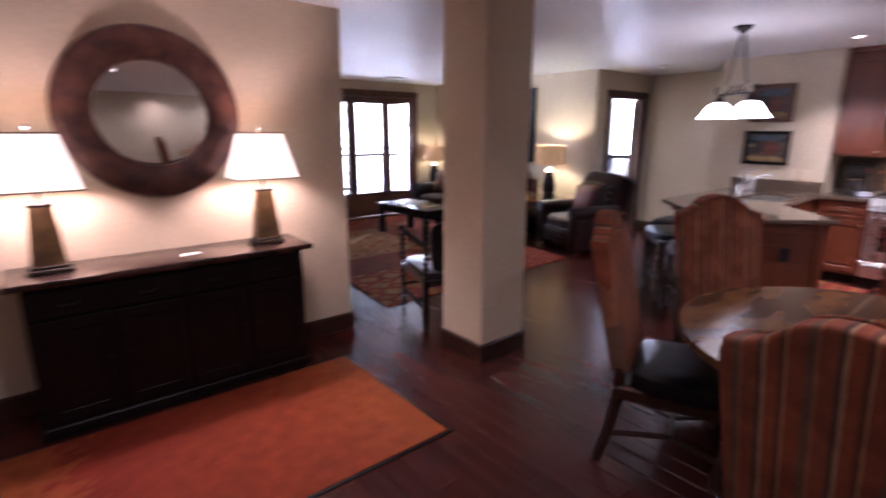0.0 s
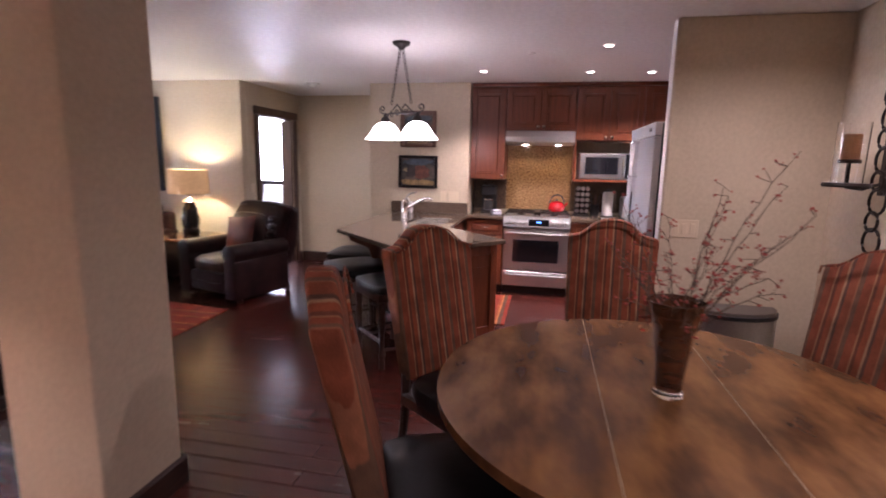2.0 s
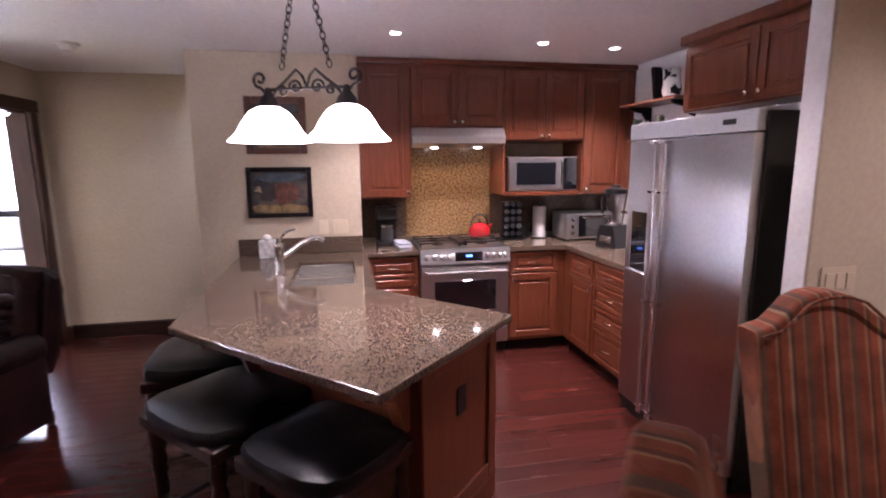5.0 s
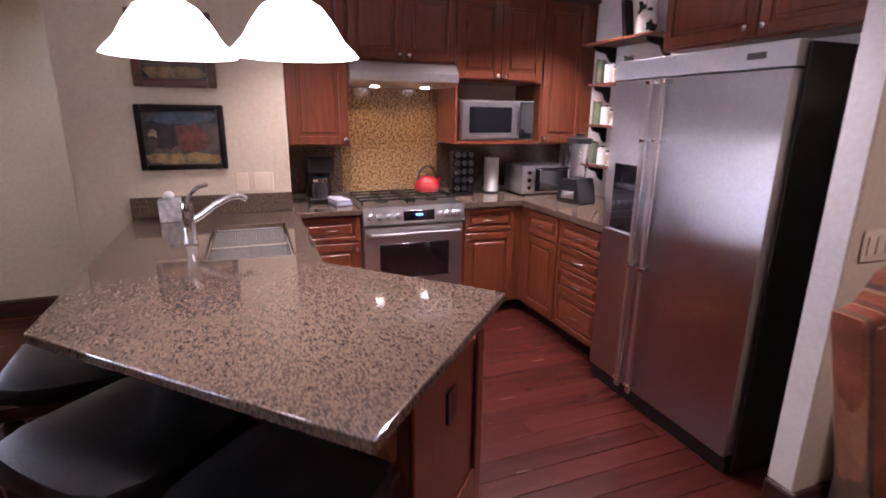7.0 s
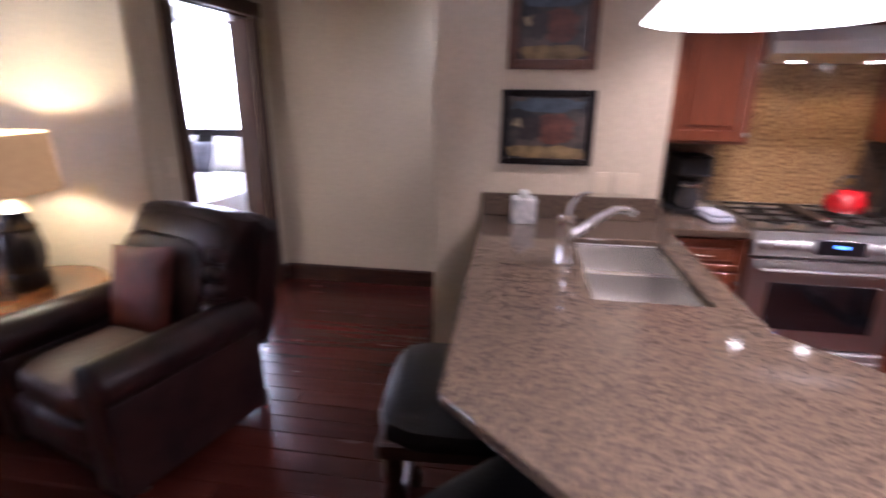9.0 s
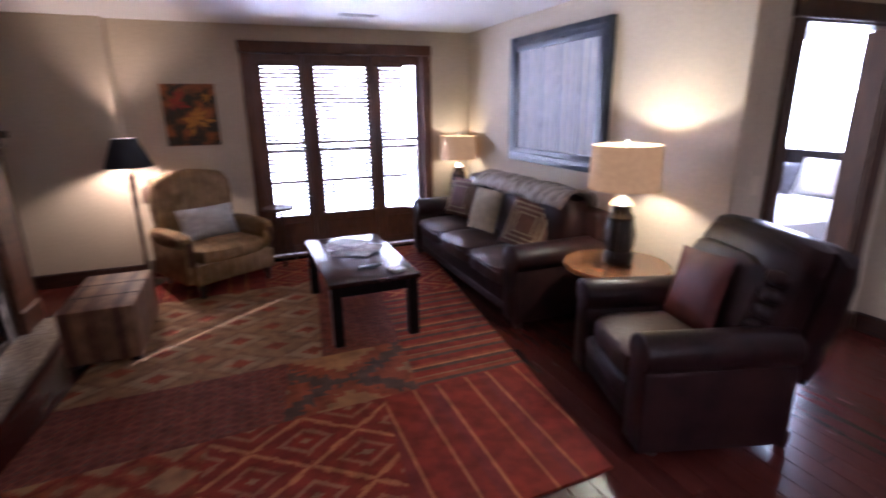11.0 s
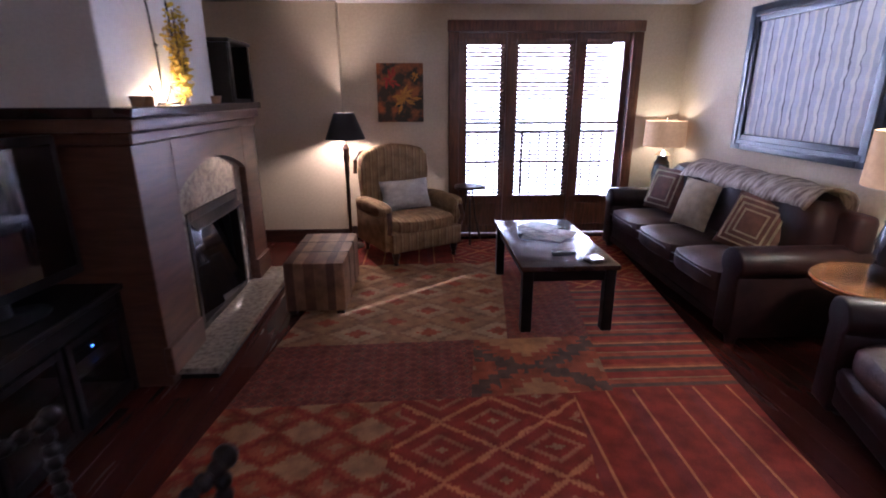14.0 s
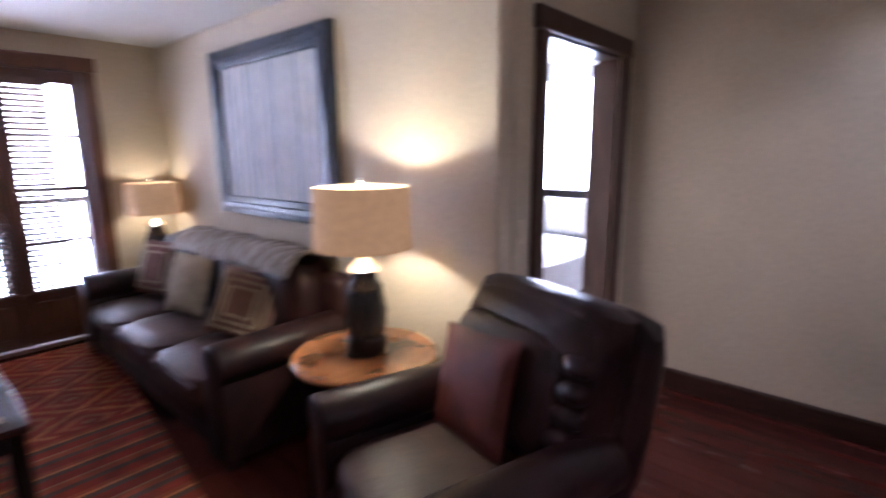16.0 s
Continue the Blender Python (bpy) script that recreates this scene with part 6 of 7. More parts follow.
for x in (-0.33, 0.33):
    for y in (-0.38, 0.38):
        part("foot", lathe(bm_new(), [(0.024, 0), (0.034, 0.04), (0.03, 0.095), (0, 0.095)], 12, (x, y, 0)), LEGWOOD, rc)
throw_pillow("maroon leather pillow with pale piping on the recliner", pose(5.90, 4.18, 0.44, -17, -6, -104), 0.44, REDFAB, t=0.09)

et = thing("end_table", pose(6.01, 4.86, 0), "round polished burl end table between sofa and recliner", "table")
part("tabletop", lathe(bm_new(), [(0, 0.565), (0.33, 0.565), (0.345, 0.575), (0.345, 0.592), (0.335, 0.60), (0, 0.60)], 40), mat("honey_burl", (0.30, 0.13, 0.05), 0.18, color2=(0.16, 0.06, 0.02), scale=7, coat=0.6, thresholds=(0.35, 0.65)), et)
part("column", lathe(bm_new(), [(0.14, 0.0), (0.15, 0.04), (0.05, 0.08), (0.045, 0.35), (0.08, 0.45), (0.05, 0.52), (0.2, 0.563)], 20), LEGWOOD, et)


def lantern_lamp(m):
    l = thing("lantern_lamp", m, "table lamp made from a dark metal lantern, burlap drum shade", "lamp", "lantern table lamps")
    part("tank", lathe(bm_new(), [(0, 0), (0.085, 0), (0.095, 0.015), (0.095, 0.07), (0.085, 0.085), (0.05, 0.10), (0, 0.10)], 24), IRON, l)
    part("chimney_glass", lathe(bm_new(), [(0.085, 0.095), (0.098, 0.14), (0.094, 0.22), (0.078, 0.31), (0, 0.31)], 24), mat("smoked_glass", (0.03, 0.028, 0.03), 0.12, spec=0.6) if not bpy.data.materials.get("smoked_glass") else bpy.data.materials["smoked_glass"], l)
    part("cap", lathe(bm_new(), [(0.08, 0.30), (0.085, 0.315), (0.06, 0.35), (0.055, 0.39), (0.04, 0.40), (0, 0.40)], 20), IRON, l)
    part("shade_ring", lathe(bm_new(), [(0.09, 0.40), (0.035, 0.445), (0.03, 0.45), (0, 0.45)], 20), NICKEL, l, "pale metal cone cap")
    for s in (-1, 1):
        part("side_tube", tube(bm_new(), [(s * 0.095, 0, 0.05), (s * 0.118, 0, 0.12), (s * 0.112, 0, 0.28), (s * 0.07, 0, 0.36)], 0.008), IRON, l)
    for k in range(6):
        a = 2 * math.pi * k / 6
        part("guard_wire", tube(bm_new(), [(0.090 * math.cos(a), 0.090 * math.sin(a), 0.09), (0.100 * math.cos(a + 0.5), 0.100 * math.sin(a + 0.5), 0.2), (0.081 * math.cos(a + 1), 0.081 * math.sin(a + 1), 0.31)], 0.003, 5), IRON, l)
    part("stem", tube(bm_new(), [(0, 0, 0.45), (0, 0, 0.80)], 0.006), NICKEL, l)
    part("shade", lathe(bm_new(), [(0.222, 0.50), (0.212, 0.775), (0.209, 0.775), (0.219, 0.50), (0.222, 0.50)], 40), SHADE, l, "tan burlap drum shade")
    part("finial", lathe(bm_new(), [(0.004, 0.79), (0.012, 0.80), (0.008, 0.815), (0, 0.82)], 10), NICKEL, l)
    return l


ll = lantern_lamp(pose(6.02, 4.86, 0.601, 0, 0, 40))
st2 = thing("side_table", pose(6.14, 7.80, 0), "small dark square side table in the corner", "table")
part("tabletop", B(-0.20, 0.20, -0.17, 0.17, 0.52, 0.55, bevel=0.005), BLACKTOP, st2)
for x in (-0.18, 0.18):
    for y in (-0.15, 0.15):
        part("leg", B(x - 0.02, x + 0.02, y - 0.02, y + 0.02, 0, 0.519), BLACKWOOD, st2)
part("shelf", B(-0.17, 0.17, -0.14, 0.14, 0.18, 0.20), BLACKWOOD, st2)
copy_thing(ll, pose(6.14, 7.78, 0.551, 0, 0, 20) @ Matrix.Diagonal((0.95, 0.95, 0.95, 1)))
solid("stone_ornament", puff(bm_new(), -0.04, 0.04, -0.04, 0.04, 0, 0.06, 2.5, 8), mat("green_stone", (0.06, 0.08, 0.05), 0.5, var=0.4, scale=30), "small dark green stone ornament on the side table", "ornament", m=pose(6.0, 7.70, 0.551))

ct = thing("coffee_table", pose(4.53, 6.145, 0), "dark espresso rectangular coffee table with square legs", "table")
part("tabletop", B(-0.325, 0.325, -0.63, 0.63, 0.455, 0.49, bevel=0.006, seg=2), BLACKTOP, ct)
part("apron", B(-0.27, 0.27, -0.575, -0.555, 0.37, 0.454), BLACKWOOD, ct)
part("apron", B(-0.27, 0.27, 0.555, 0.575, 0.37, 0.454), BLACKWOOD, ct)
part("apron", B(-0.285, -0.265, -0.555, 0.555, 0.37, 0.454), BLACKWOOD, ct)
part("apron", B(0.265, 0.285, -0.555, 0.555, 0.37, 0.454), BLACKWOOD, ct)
for x in (-0.275, 0.275):
    for y in (-0.57, 0.57):
        part("leg", B(x - 0.035, x + 0.035, y - 0.035, y + 0.035, 0.012, 0.4545, bevel=0.004), BLACKWOOD, ct)
rng = random.Random(2)
COVERS = [mat("magazine_cover", c, 0.35, color2=d, scale=16, thresholds=(0.4, 0.6)) for c, d in (((0.55, 0.55, 0.52), (0.12, 0.13, 0.14)), ((0.22, 0.30, 0.26), (0.5, 0.5, 0.45)), ((0.6, 0.58, 0.55), (0.25, 0.2, 0.18)))]
for i, (dx, dy, a) in enumerate(((-0.04, 0.12, 72), (0.02, 0.08, 50), (0.10, 0.14, 62), (-0.06, 0.22, 84), (0.0, 0.30, 40))):
    mg = thing("magazine", pose(4.53 + dx, 6.12 + dy, 0.491 + 0.0075 * i, 0, 0, a), "glossy magazine in a fanned pile on the coffee table", "magazine", "magazines on the coffee table")
    part("pages", B(-0.10, 0.10, -0.135, 0.135, 0, 0.0055), PAPER, mg)
    part("cover", B(-0.102, 0.102, -0.137, 0.137, 0.0056, 0.0068), COVERS[i % 3], mg)
rm = thing("remote_control", pose(4.55, 5.78, 0.491, 0, 0, 95), "black remote control on the coffee table", "remote")
part("case", B(-0.022, 0.022, -0.085, 0.085, 0, 0.018, bevel=0.005), BLACKPL, rm)
for i in range(5):
    part("button", B(-0.012, 0.012, -0.06 + i * 0.025, -0.05 + i * 0.025, 0.018, 0.0195), bpy.data.materials["lid_grey"], rm)
for i, a in enumerate((0, 14, -8)):
    solid("coaster", B(-0.05, 0.05, -0.05, 0.05, 0, 0.007, bevel=0.002), HEARTHGRAN, "square stone coaster in a small pile", "coaster", "coasters", m=pose(4.71, 5.63, 0.491 + 0.0075 * i, 0, 0, a + 20))

ot = thing("ottoman", pose(2.785, 6.31, 0) @ Matrix.Diagonal((1.08, 1.1, 1, 1)), "long striped cowhide bench ottoman on the rug", "ottoman")
part("body", B(-0.20, 0.20, -0.37, 0.37, 0.04, 0.41, bevel=0.012, seg=2), PATCHHIDE, ot)
for y in (-0.12, 0.12):
    part("seam", B(-0.203, 0.203, y - 0.002, y + 0.002, 0.05, 0.413), BLACKWOOD, ot)
for x in (-0.16, 0.16):
    for y in (-0.33, 0.33):
        part("foot", B(x - 0.025, x + 0.025, y - 0.025, y + 0.025, 0.012, 0.04), BLACKWOOD, ot)

ac = thing("upholstered_armchair", pose(3.43, 7.44, 0, 0, 0, 30) @ Matrix.Diagonal((1.16, 1.16, 0.99, 1)), "tan striped armchair with carved wood crest and low arms", "armchair")
part("base", B(-0.33, 0.33, -0.34, 0.30, 0.14, 0.33, bevel=0.02, seg=2), ARMSTRIPE, ac)
part("seat_cushion", puff(bm_new(), -0.29, 0.29, -0.37, 0.22, 0.31, 0.46, 5, 12), ARMSTRIPE, ac)
bo = [(-0.30, 0.30), (0.30, 0.30), (0.335, 0.80), (0.32, 0.93), (0.27, 1.0), (0.17, 1.03), (0, 1.055), (-0.17, 1.03), (-0.27, 1.0), (-0.32, 0.93), (-0.335, 0.80)]
bm = bm_new()
prism_axis(bm, bo, 0.20, 0.31, "y")
bmesh.ops.recalc_face_normals(bm, faces=bm.faces)
bmesh.ops.bevel(bm, geom=[e for e in bm.edges if abs(e.verts[0].co.y - e.verts[1].co.y) < 1e-6], offset=0.03, segments=3, profile=0.5, affect="EDGES")
bmesh.ops.transform(bm, matrix=Matrix.Shear("XZ", 4, (0, 0.14)), verts=bm.verts)
part("backrest", bm, ARMSTRIPE, ac, smooth=60)
part("crest_rail", tube(bm_new(), [(x * 1.01, 0.215 + 0.14 * z, z * 1.006) for x, z in bo[2:]], 0.018, 8), MANTELWOOD, ac, "carved wooden crest rail")
for s in (-1, 1):
    part("arm", puff(bm_new(), s * 0.335 - 0.065, s * 0.335 + 0.065, -0.30, 0.28, 0.46, 0.60, 3.5, 12), ARMSTRIPE, ac)
    part("arm_panel", B(s * 0.33 - 0.04, s * 0.33 + 0.04, -0.28, 0.28, 0.15, 0.53, bevel=0.015, seg=2), ARMSTRIPE, ac)
    part("arm_post", tube(bm_new(), [(s * 0.335, -0.30, 0.33), (s * 0.345, -0.33, 0.42), (s * 0.335, -0.30, 0.53)], 0.02), MANTELWOOD, ac)
    for y in (-0.29, 0.27):
        part("leg", lathe(bm_new(), [(0.016, 0), (0.02, 0.02), (0.015, 0.04), (0.03, 0.10), (0.032, 0.14), (0, 0.14)], 12, (s * 0.28, y, 0)), LEGWOOD, ac)
throw_pillow("white shaggy lumbar pillow on the armchair", pose(3.43, 7.44, 0.45, -18, 0, 30) @ Matrix.Diagonal((1.6, 1.1, 0.9, 1)), 0.34, WHITEFUR, t=0.16)

flp = thing("floor_lamp", pose(2.81, 7.66, 0), "bronze floor lamp with carved column and black shade", "lamp")
part("base", lathe(bm_new(), [(0, 0), (0.14, 0), (0.14, 0.02), (0.05, 0.04), (0.03, 0.08), (0, 0.08)], 24), IRON, flp)
prof = [(0.018, 0.08), (0.022, 0.2), (0.016, 0.3), (0.02, 0.6), (0.016, 0.7), (0.026, 0.82), (0.02, 0.88), (0.034, 0.95), (0.026, 1.0), (0.036, 1.04), (0.016, 1.08), (0, 1.08)]
part("column", lathe(bm_new(), prof, 14), TRIM, flp)
part("stem", tube(bm_new(), [(0, 0, 1.08), (0, 0, 1.40)], 0.007), BRASSY, flp)
part("shade", lathe(bm_new(), [(0.20, 1.13), (0.195, 1.14), (0.10, 1.385), (0.097, 1.385), (0.192, 1.14), (0.20, 1.13)], 36), mat("black_shade", (0.012, 0.014, 0.022), 0.6, var=0.2, scale=30), flp, "black tapered shade")

sdt = thing("plant_stand", pose(4.08, 7.78, 0), "small dark wooden tripod side table beside the armchair", "table")
part("tabletop", lathe(bm_new(), [(0, 0.60), (0.16, 0.60), (0.165, 0.61), (0.16, 0.625), (0, 0.625)], 28), MANTELWOOD, sdt)
for k in range(3):
    a = 2 * math.pi * k / 3 + 0.5
    part("leg", tube(bm_new(), [(0.03 * math.cos(a), 0.03 * math.sin(a), 0.60), (0.07 * math.cos(a), 0.07 * math.sin(a), 0.3), (0.15 * math.cos(a), 0.15 * math.sin(a), 0.01)], 0.012), TRIM, sdt)

# bobbin armchair beside the pillar
bc = thing("bobbin_armchair", pose(2.71, 3.28, 0, 0, 0, -19), "dark wood armchair with bobbin-turned frame and leather seat", "chair")


def bobbins(a, b, r=0.02, step=0.042):
    bm = bm_new()
    a, b = Vector(a), Vector(b)
    n = max(2, round((b - a).length / step))
    for i in range(n):
        c = a.lerp(b, (i + 0.5) / n)
        bmesh.ops.create_uvsphere(bm, u_segments=10, v_segments=6, radius=r * 1.12, matrix=Matrix.Translation(c))
    tube(bm, [a, b], r * 0.6, 6)
    return bm


for s in (-1, 1):
    part("front_leg", bobbins((s * 0.28, 0.33, 0.10), (s * 0.28, 0.33, 0.70)), BLACKWOOD, bc)
    part("front_foot", B(s * 0.28 - 0.02, s * 0.28 + 0.02, 0.31, 0.35, 0.0125, 0.10), BLACKWOOD, bc)
    part("back_leg", bobbins((s * 0.28, -0.32, 0.42), (s * 0.28, -0.37, 0.93)), BLACKWOOD, bc)
    part("back_foot", B(s * 0.28 - 0.02, s * 0.28 + 0.02, -0.34, -0.30, 0.0, 0.42), BLACKWOOD, bc)
    part("arm", bobbins((s * 0.28, -0.35, 0.70), (s * 0.28, 0.34, 0.72)), BLACKWOOD, bc)
    part("arm_knob", puff(bm_new(), s * 0.28 - 0.03, s * 0.28 + 0.03, 0.32, 0.38, 0.70, 0.76, 2, 8), BLACKWOOD, bc)
    part("stretcher", bobbins((s * 0.28, -0.32, 0.18), (s * 0.28, 0.33, 0.18), 0.014), BLACKWOOD, bc)
part("stretcher", bobbins((-0.28, 0.33, 0.22), (0.28, 0.33, 0.22), 0.014), BLACKWOOD, bc)
part("back_panel", puff(bm_new(), -0.25, 0.25, -0.39, -0.33, 0.50, 0.90, 6, 14), BLACKLEATHER, bc, "black leather back")
part("seat_frame", B(-0.29, 0.29, -0.33, 0.34, 0.37, 0.42, bevel=0.006), LEGWOOD, bc)
part("seat_cushion", puff(bm_new(), -0.28, 0.28, -0.32, 0.34, 0.41, 0.485, 6, 12), mat("grey_leather_seat", (0.022, 0.022, 0.026), 0.3, var=0.3, scale=7, bump=0.2), bc)
throw_pillow("brown zebra-striped pillow propped in the bobbin armchair", pose(2.71, 3.28, 0, 0, 0, -19) @ pose(0.10, 0.06, 0.475, 28, 0, 0), 0.46, ZEBRA, t=0.15)
ty = thing("tray_table", pose(3.225, 3.255, 0, 0, 0, -21), "small dark tray table with an aged brass rim", "table")
part("tabletop", B(-0.15, 0.15, -0.22, 0.22, 0.555, 0.575, bevel=0.003), BLACKTOP, ty)
for a in ((-0.16, -0.145, -0.23, 0.23), (0.145, 0.16, -0.23, 0.23), (-0.145, 0.145, -0.23, -0.215), (-0.145, 0.145, 0.215, 0.23)):
    part("rim", B(*a, 0.55, 0.605, bevel=0.003), BRASSY, ty)
part("glass", B(-0.143, 0.143, -0.213, 0.213, 0.577, 0.580), mat("tray_glass", (0.02, 0.018, 0.018), 0.2), ty)
for x in (-0.14, 0.14):
    for y in (-0.2, 0.2):
        part("leg", tube(bm_new(), [(x, y, 0.0), (x, y, 0.555)], 0.012), IRON, ty)
tp = bm_new()
rng = random.Random(4)
for k in range(6):
    a = rng.uniform(0, 6.28)
    p = [Vector((rng.uniform(-0.03, 0.03), rng.uniform(-0.02, 0.02), 0.0)), Vector((0.06 * math.cos(a), 0.06 * math.sin(a), 0.03)), Vector((0.05 * math.cos(a + 0.9), 0.05 * math.sin(a + 0.9), 0.05)), Vector((0.03 * math.cos(a + 1.4), 0.03 * math.sin(a + 1.4), 0.01))]
    tp.faces.new([tp.verts.new(q) for q in p])
ob = solid("crumpled_tissue", tp, LINEN, "crumpled white paper tissue on the tray table", "tissue", m=pose(3.14, 3.12, 0.581), smooth=0)
md = ob.modifiers.new("thickness", "SOLIDIFY")
md.thickness = 0.001

# bedroom
bd = thing("bed", pose(8.45, 6.0, 0), "made bed with white cover, pillows and dark headboard", "bed")
part("mattress", B(-0.95, 0.92, -0.90, 0.90, 0.30, 0.58, bevel=0.05, seg=3), LINEN, bd)
part("cover", puff(bm_new(), -0.99, 0.90, -0.95, 0.95, 0.22, 0.68, 9, 16), LINEN, bd)
part("bed_frame", B(-0.97, 0.95, -0.9, 0.9, 0.06, 0.30, bevel=0.01), BLACKWOOD, bd)
part("headboard", B(0.93, 0.99, -0.98, 0.98, 0.0, 1.12, bevel=0.012), BLACKWOOD, bd)
for y in (-0.45, 0.45):
    throw_pillow("plump white bed pillow against the headboard", pose(9.22, 6.0 + y, 0.66, -20, 0, -90) @ Matrix.Diagonal((1.5, 1, 0.9, 1)), 0.46, LINEN, t=0.2)
throw_pillow("small dark grey accent pillow on the bed", pose(9.02, 5.95, 0.67, -22, 0, -88), 0.36, mat("grey_pillow", (0.10, 0.10, 0.12), 0.9, var=0.4, scale=14, bump=0.4), t=0.13)
w1 = thing("window_1", Matrix(), "wide bright bedroom window with white frame", "window", kind="structure")
for a in ((4.9, 4.95, 0.95, 2.3), (7.25, 7.3, 0.95, 2.3), (6.07, 6.13, 1.0, 2.25), (4.95, 7.25, 0.95, 1.0), (4.95, 7.25, 2.25, 2.3)):
    part("window_frame", B(9.53, 9.59, *a), WHITEPL, w1)

# kitchen counter things
CZ = 0.926
cm = thing("coffee_maker", pose(7.02, 1.44, CZ - 0.005, 0, 0, 90), "black drip coffee maker with a glass pot", "coffee maker")
part("base", B(-0.09, 0.09, -0.11, 0.11, 0, 0.035, bevel=0.008), BLACKPL, cm)
part("tower", B(-0.09, 0.09, -0.11, -0.03, 0.036, 0.33, bevel=0.008), BLACKPL, cm)
part("head", B(-0.09, 0.09, -0.029, 0.11, 0.22, 0.33, bevel=0.012), BLACKPL, cm)
part("pot", lathe(bm_new(), [(0, 0), (0.06, 0), (0.068, 0.05), (0.05, 0.12), (0.052, 0.15), (0, 0.15)], 20, (0, 0.04, 0.038)), bpy.data.materials["smoked_glass"], cm)
part("pot_band", lathe(bm_new(), [(0.054, 0), (0.054, 0.015), (0.05, 0.015)], 20, (0, 0.04, 0.155)), CHROME, cm)
tw_ = thing("folded_towel", pose(6.86, 1.33, CZ - 0.005, 0, 0, 12), "folded pale blue-grey dish towel by the stove", "towel")
part("fold", B(-0.11, 0.11, -0.06, 0.06, 0, 0.025, bevel=0.010, seg=2), mat("blue_grey_towel", (0.42, 0.44, 0.52), 0.95, var=0.15, scale=20, bump=0.5, bump_scale=120), tw_)
part("fold", B(-0.10, 0.105, -0.055, 0.055, 0.0255, 0.045, bevel=0.008, seg=2), bpy.data.materials["blue_grey_towel"], tw_)
kt = thing("tea_kettle", pose(6.98, 0.62, 0.968, 0, 0, 200), "red enamel tea kettle with black handle on the stove", "kettle")
part("body", lathe(bm_new(), [(0, 0), (0.085, 0), (0.098, 0.02), (0.10, 0.05), (0.08, 0.095), (0.045, 0.12), (0, 0.122)], 28), REDENAMEL, kt)
part("lid_knob", lathe(bm_new(), [(0.01, 0.12), (0.016, 0.135), (0, 0.15)], 12), BLACKPL, kt)
part("handle", tube(bm_new(), [(0, 0.09 * math.cos(a), 0.095 + 0.10 * math.sin(a)) for a in [math.pi * i / 12 for i in range(13)]], 0.009), BLACKPL, kt)
part("spout", tube(bm_new(), [(0, 0.085, 0.05), (0, 0.115, 0.075), (0, 0.135, 0.10)], 0.018, 10, 0.6), REDENAMEL, kt)
sr = thing("spice_rack", pose(7.02, 0.33, CZ, 0, 0, 0), "steel carousel spice rack full of small jars", "spice rack")
part("base", B(-0.09, 0.09, -0.09, 0.09, 0, 0.015, bevel=0.003), BLACKPL, sr)
part("column", B(-0.03, 0.03, -0.08, 0.08, 0.016, 0.34), BLACKPL, sr)
for i in range(5):
    for j in range(3):
        jr = part("jar", lathe(bm_new(), [(0, 0), (0.022, 0), (0.022, 0.06), (0, 0.06)], 12), bpy.data.materials["smoked_glass"], sr)
        jr.matrix_basis = pose(-0.03, -0.055 + j * 0.055, 0.05 + i * 0.065, 0, -80, 0)
        l_ = part("lid", lathe(bm_new(), [(0, 0.0605), (0.024, 0.0605), (0.024, 0.074), (0, 0.074)], 12), CHROME, jr, "chrome lid")
kb = thing("paper_towel", pose(7.05, 0.03, CZ), "white paper towel roll on an upright holder", "paper towel")
part("roll", lathe(bm_new(), [(0.018, 0.012), (0.06, 0.012), (0.06, 0.285), (0.018, 0.285)], 24), PAPER, kb)
part("holder", lathe(bm_new(), [(0, 0), (0.075, 0), (0.075, 0.01), (0.008, 0.012), (0.008, 0.31), (0.014, 0.32), (0, 0.33)], 20), BLACKPL, kb)
ub = thing("utensil_crock", pose(7.08, 0.17, CZ), "dark crock with kitchen utensils", "crock")
part("crock", lathe(bm_new(), [(0, 0), (0.05, 0), (0.055, 0.13), (0.05, 0.13), (0.046, 0.01), (0, 0.01)], 18), BLACKPL, ub)
for k in range(4):
    a = k * 1.6
    part("utensil", tube(bm_new(), [(0.02 * math.cos(a), 0.02 * math.sin(a), 0.02), (0.05 * math.cos(a), 0.05 * math.sin(a), 0.25)], 0.006), BLACKPL if k % 2 else MANTELWOOD, ub)
to = thing("toaster_oven", pose(6.93, -0.33, CZ, 0, 0, 90), "steel toaster oven with glass door on the worktop", "toaster oven")
part("case", B(-0.22, 0.22, -0.15, 0.15, 0.012, 0.24, bevel=0.010, seg=2), STEEL, to)
part("door", B(-0.20, 0.10, 0.15, 0.158, 0.03, 0.22, bevel=0.003), BLACKGLASS, to, "dark glass door")
part("handle", tube(bm_new(), [(-0.17, 0.158, 0.205), (-0.17, 0.185, 0.205), (0.07, 0.185, 0.205), (0.07, 0.158, 0.205)], 0.007), CHROME, to)
for z in (0.065, 0.125, 0.185):
    part("knob", lathe(bm_new(), [(0, 0), (0.02, 0), (0.017, 0.02), (0, 0.022)], 14), CHROME, to).matrix_basis = pose(0.16, 0.15, z, -90, 0, 0)
for x in (-0.18, 0.18):
    part("foot", B(x - 0.015, x + 0.015, -0.12, 0.12, 0, 0.012), BLACKPL, to)
bl = thing("blender_jug", pose(6.40, -0.36, CZ, 0, 0, 20) @ Matrix.Diagonal((1.15, 1.15, 1.2, 1)), "countertop blender with black base and clear jug", "blender")
part("base", prism_axis(bm_new(), [(-0.09, 0), (0.09, 0), (0.075, 0.10), (0.055, 0.15), (-0.055, 0.15), (-0.075, 0.10)], -0.09, 0.09, "y"), BLACKPL, bl)
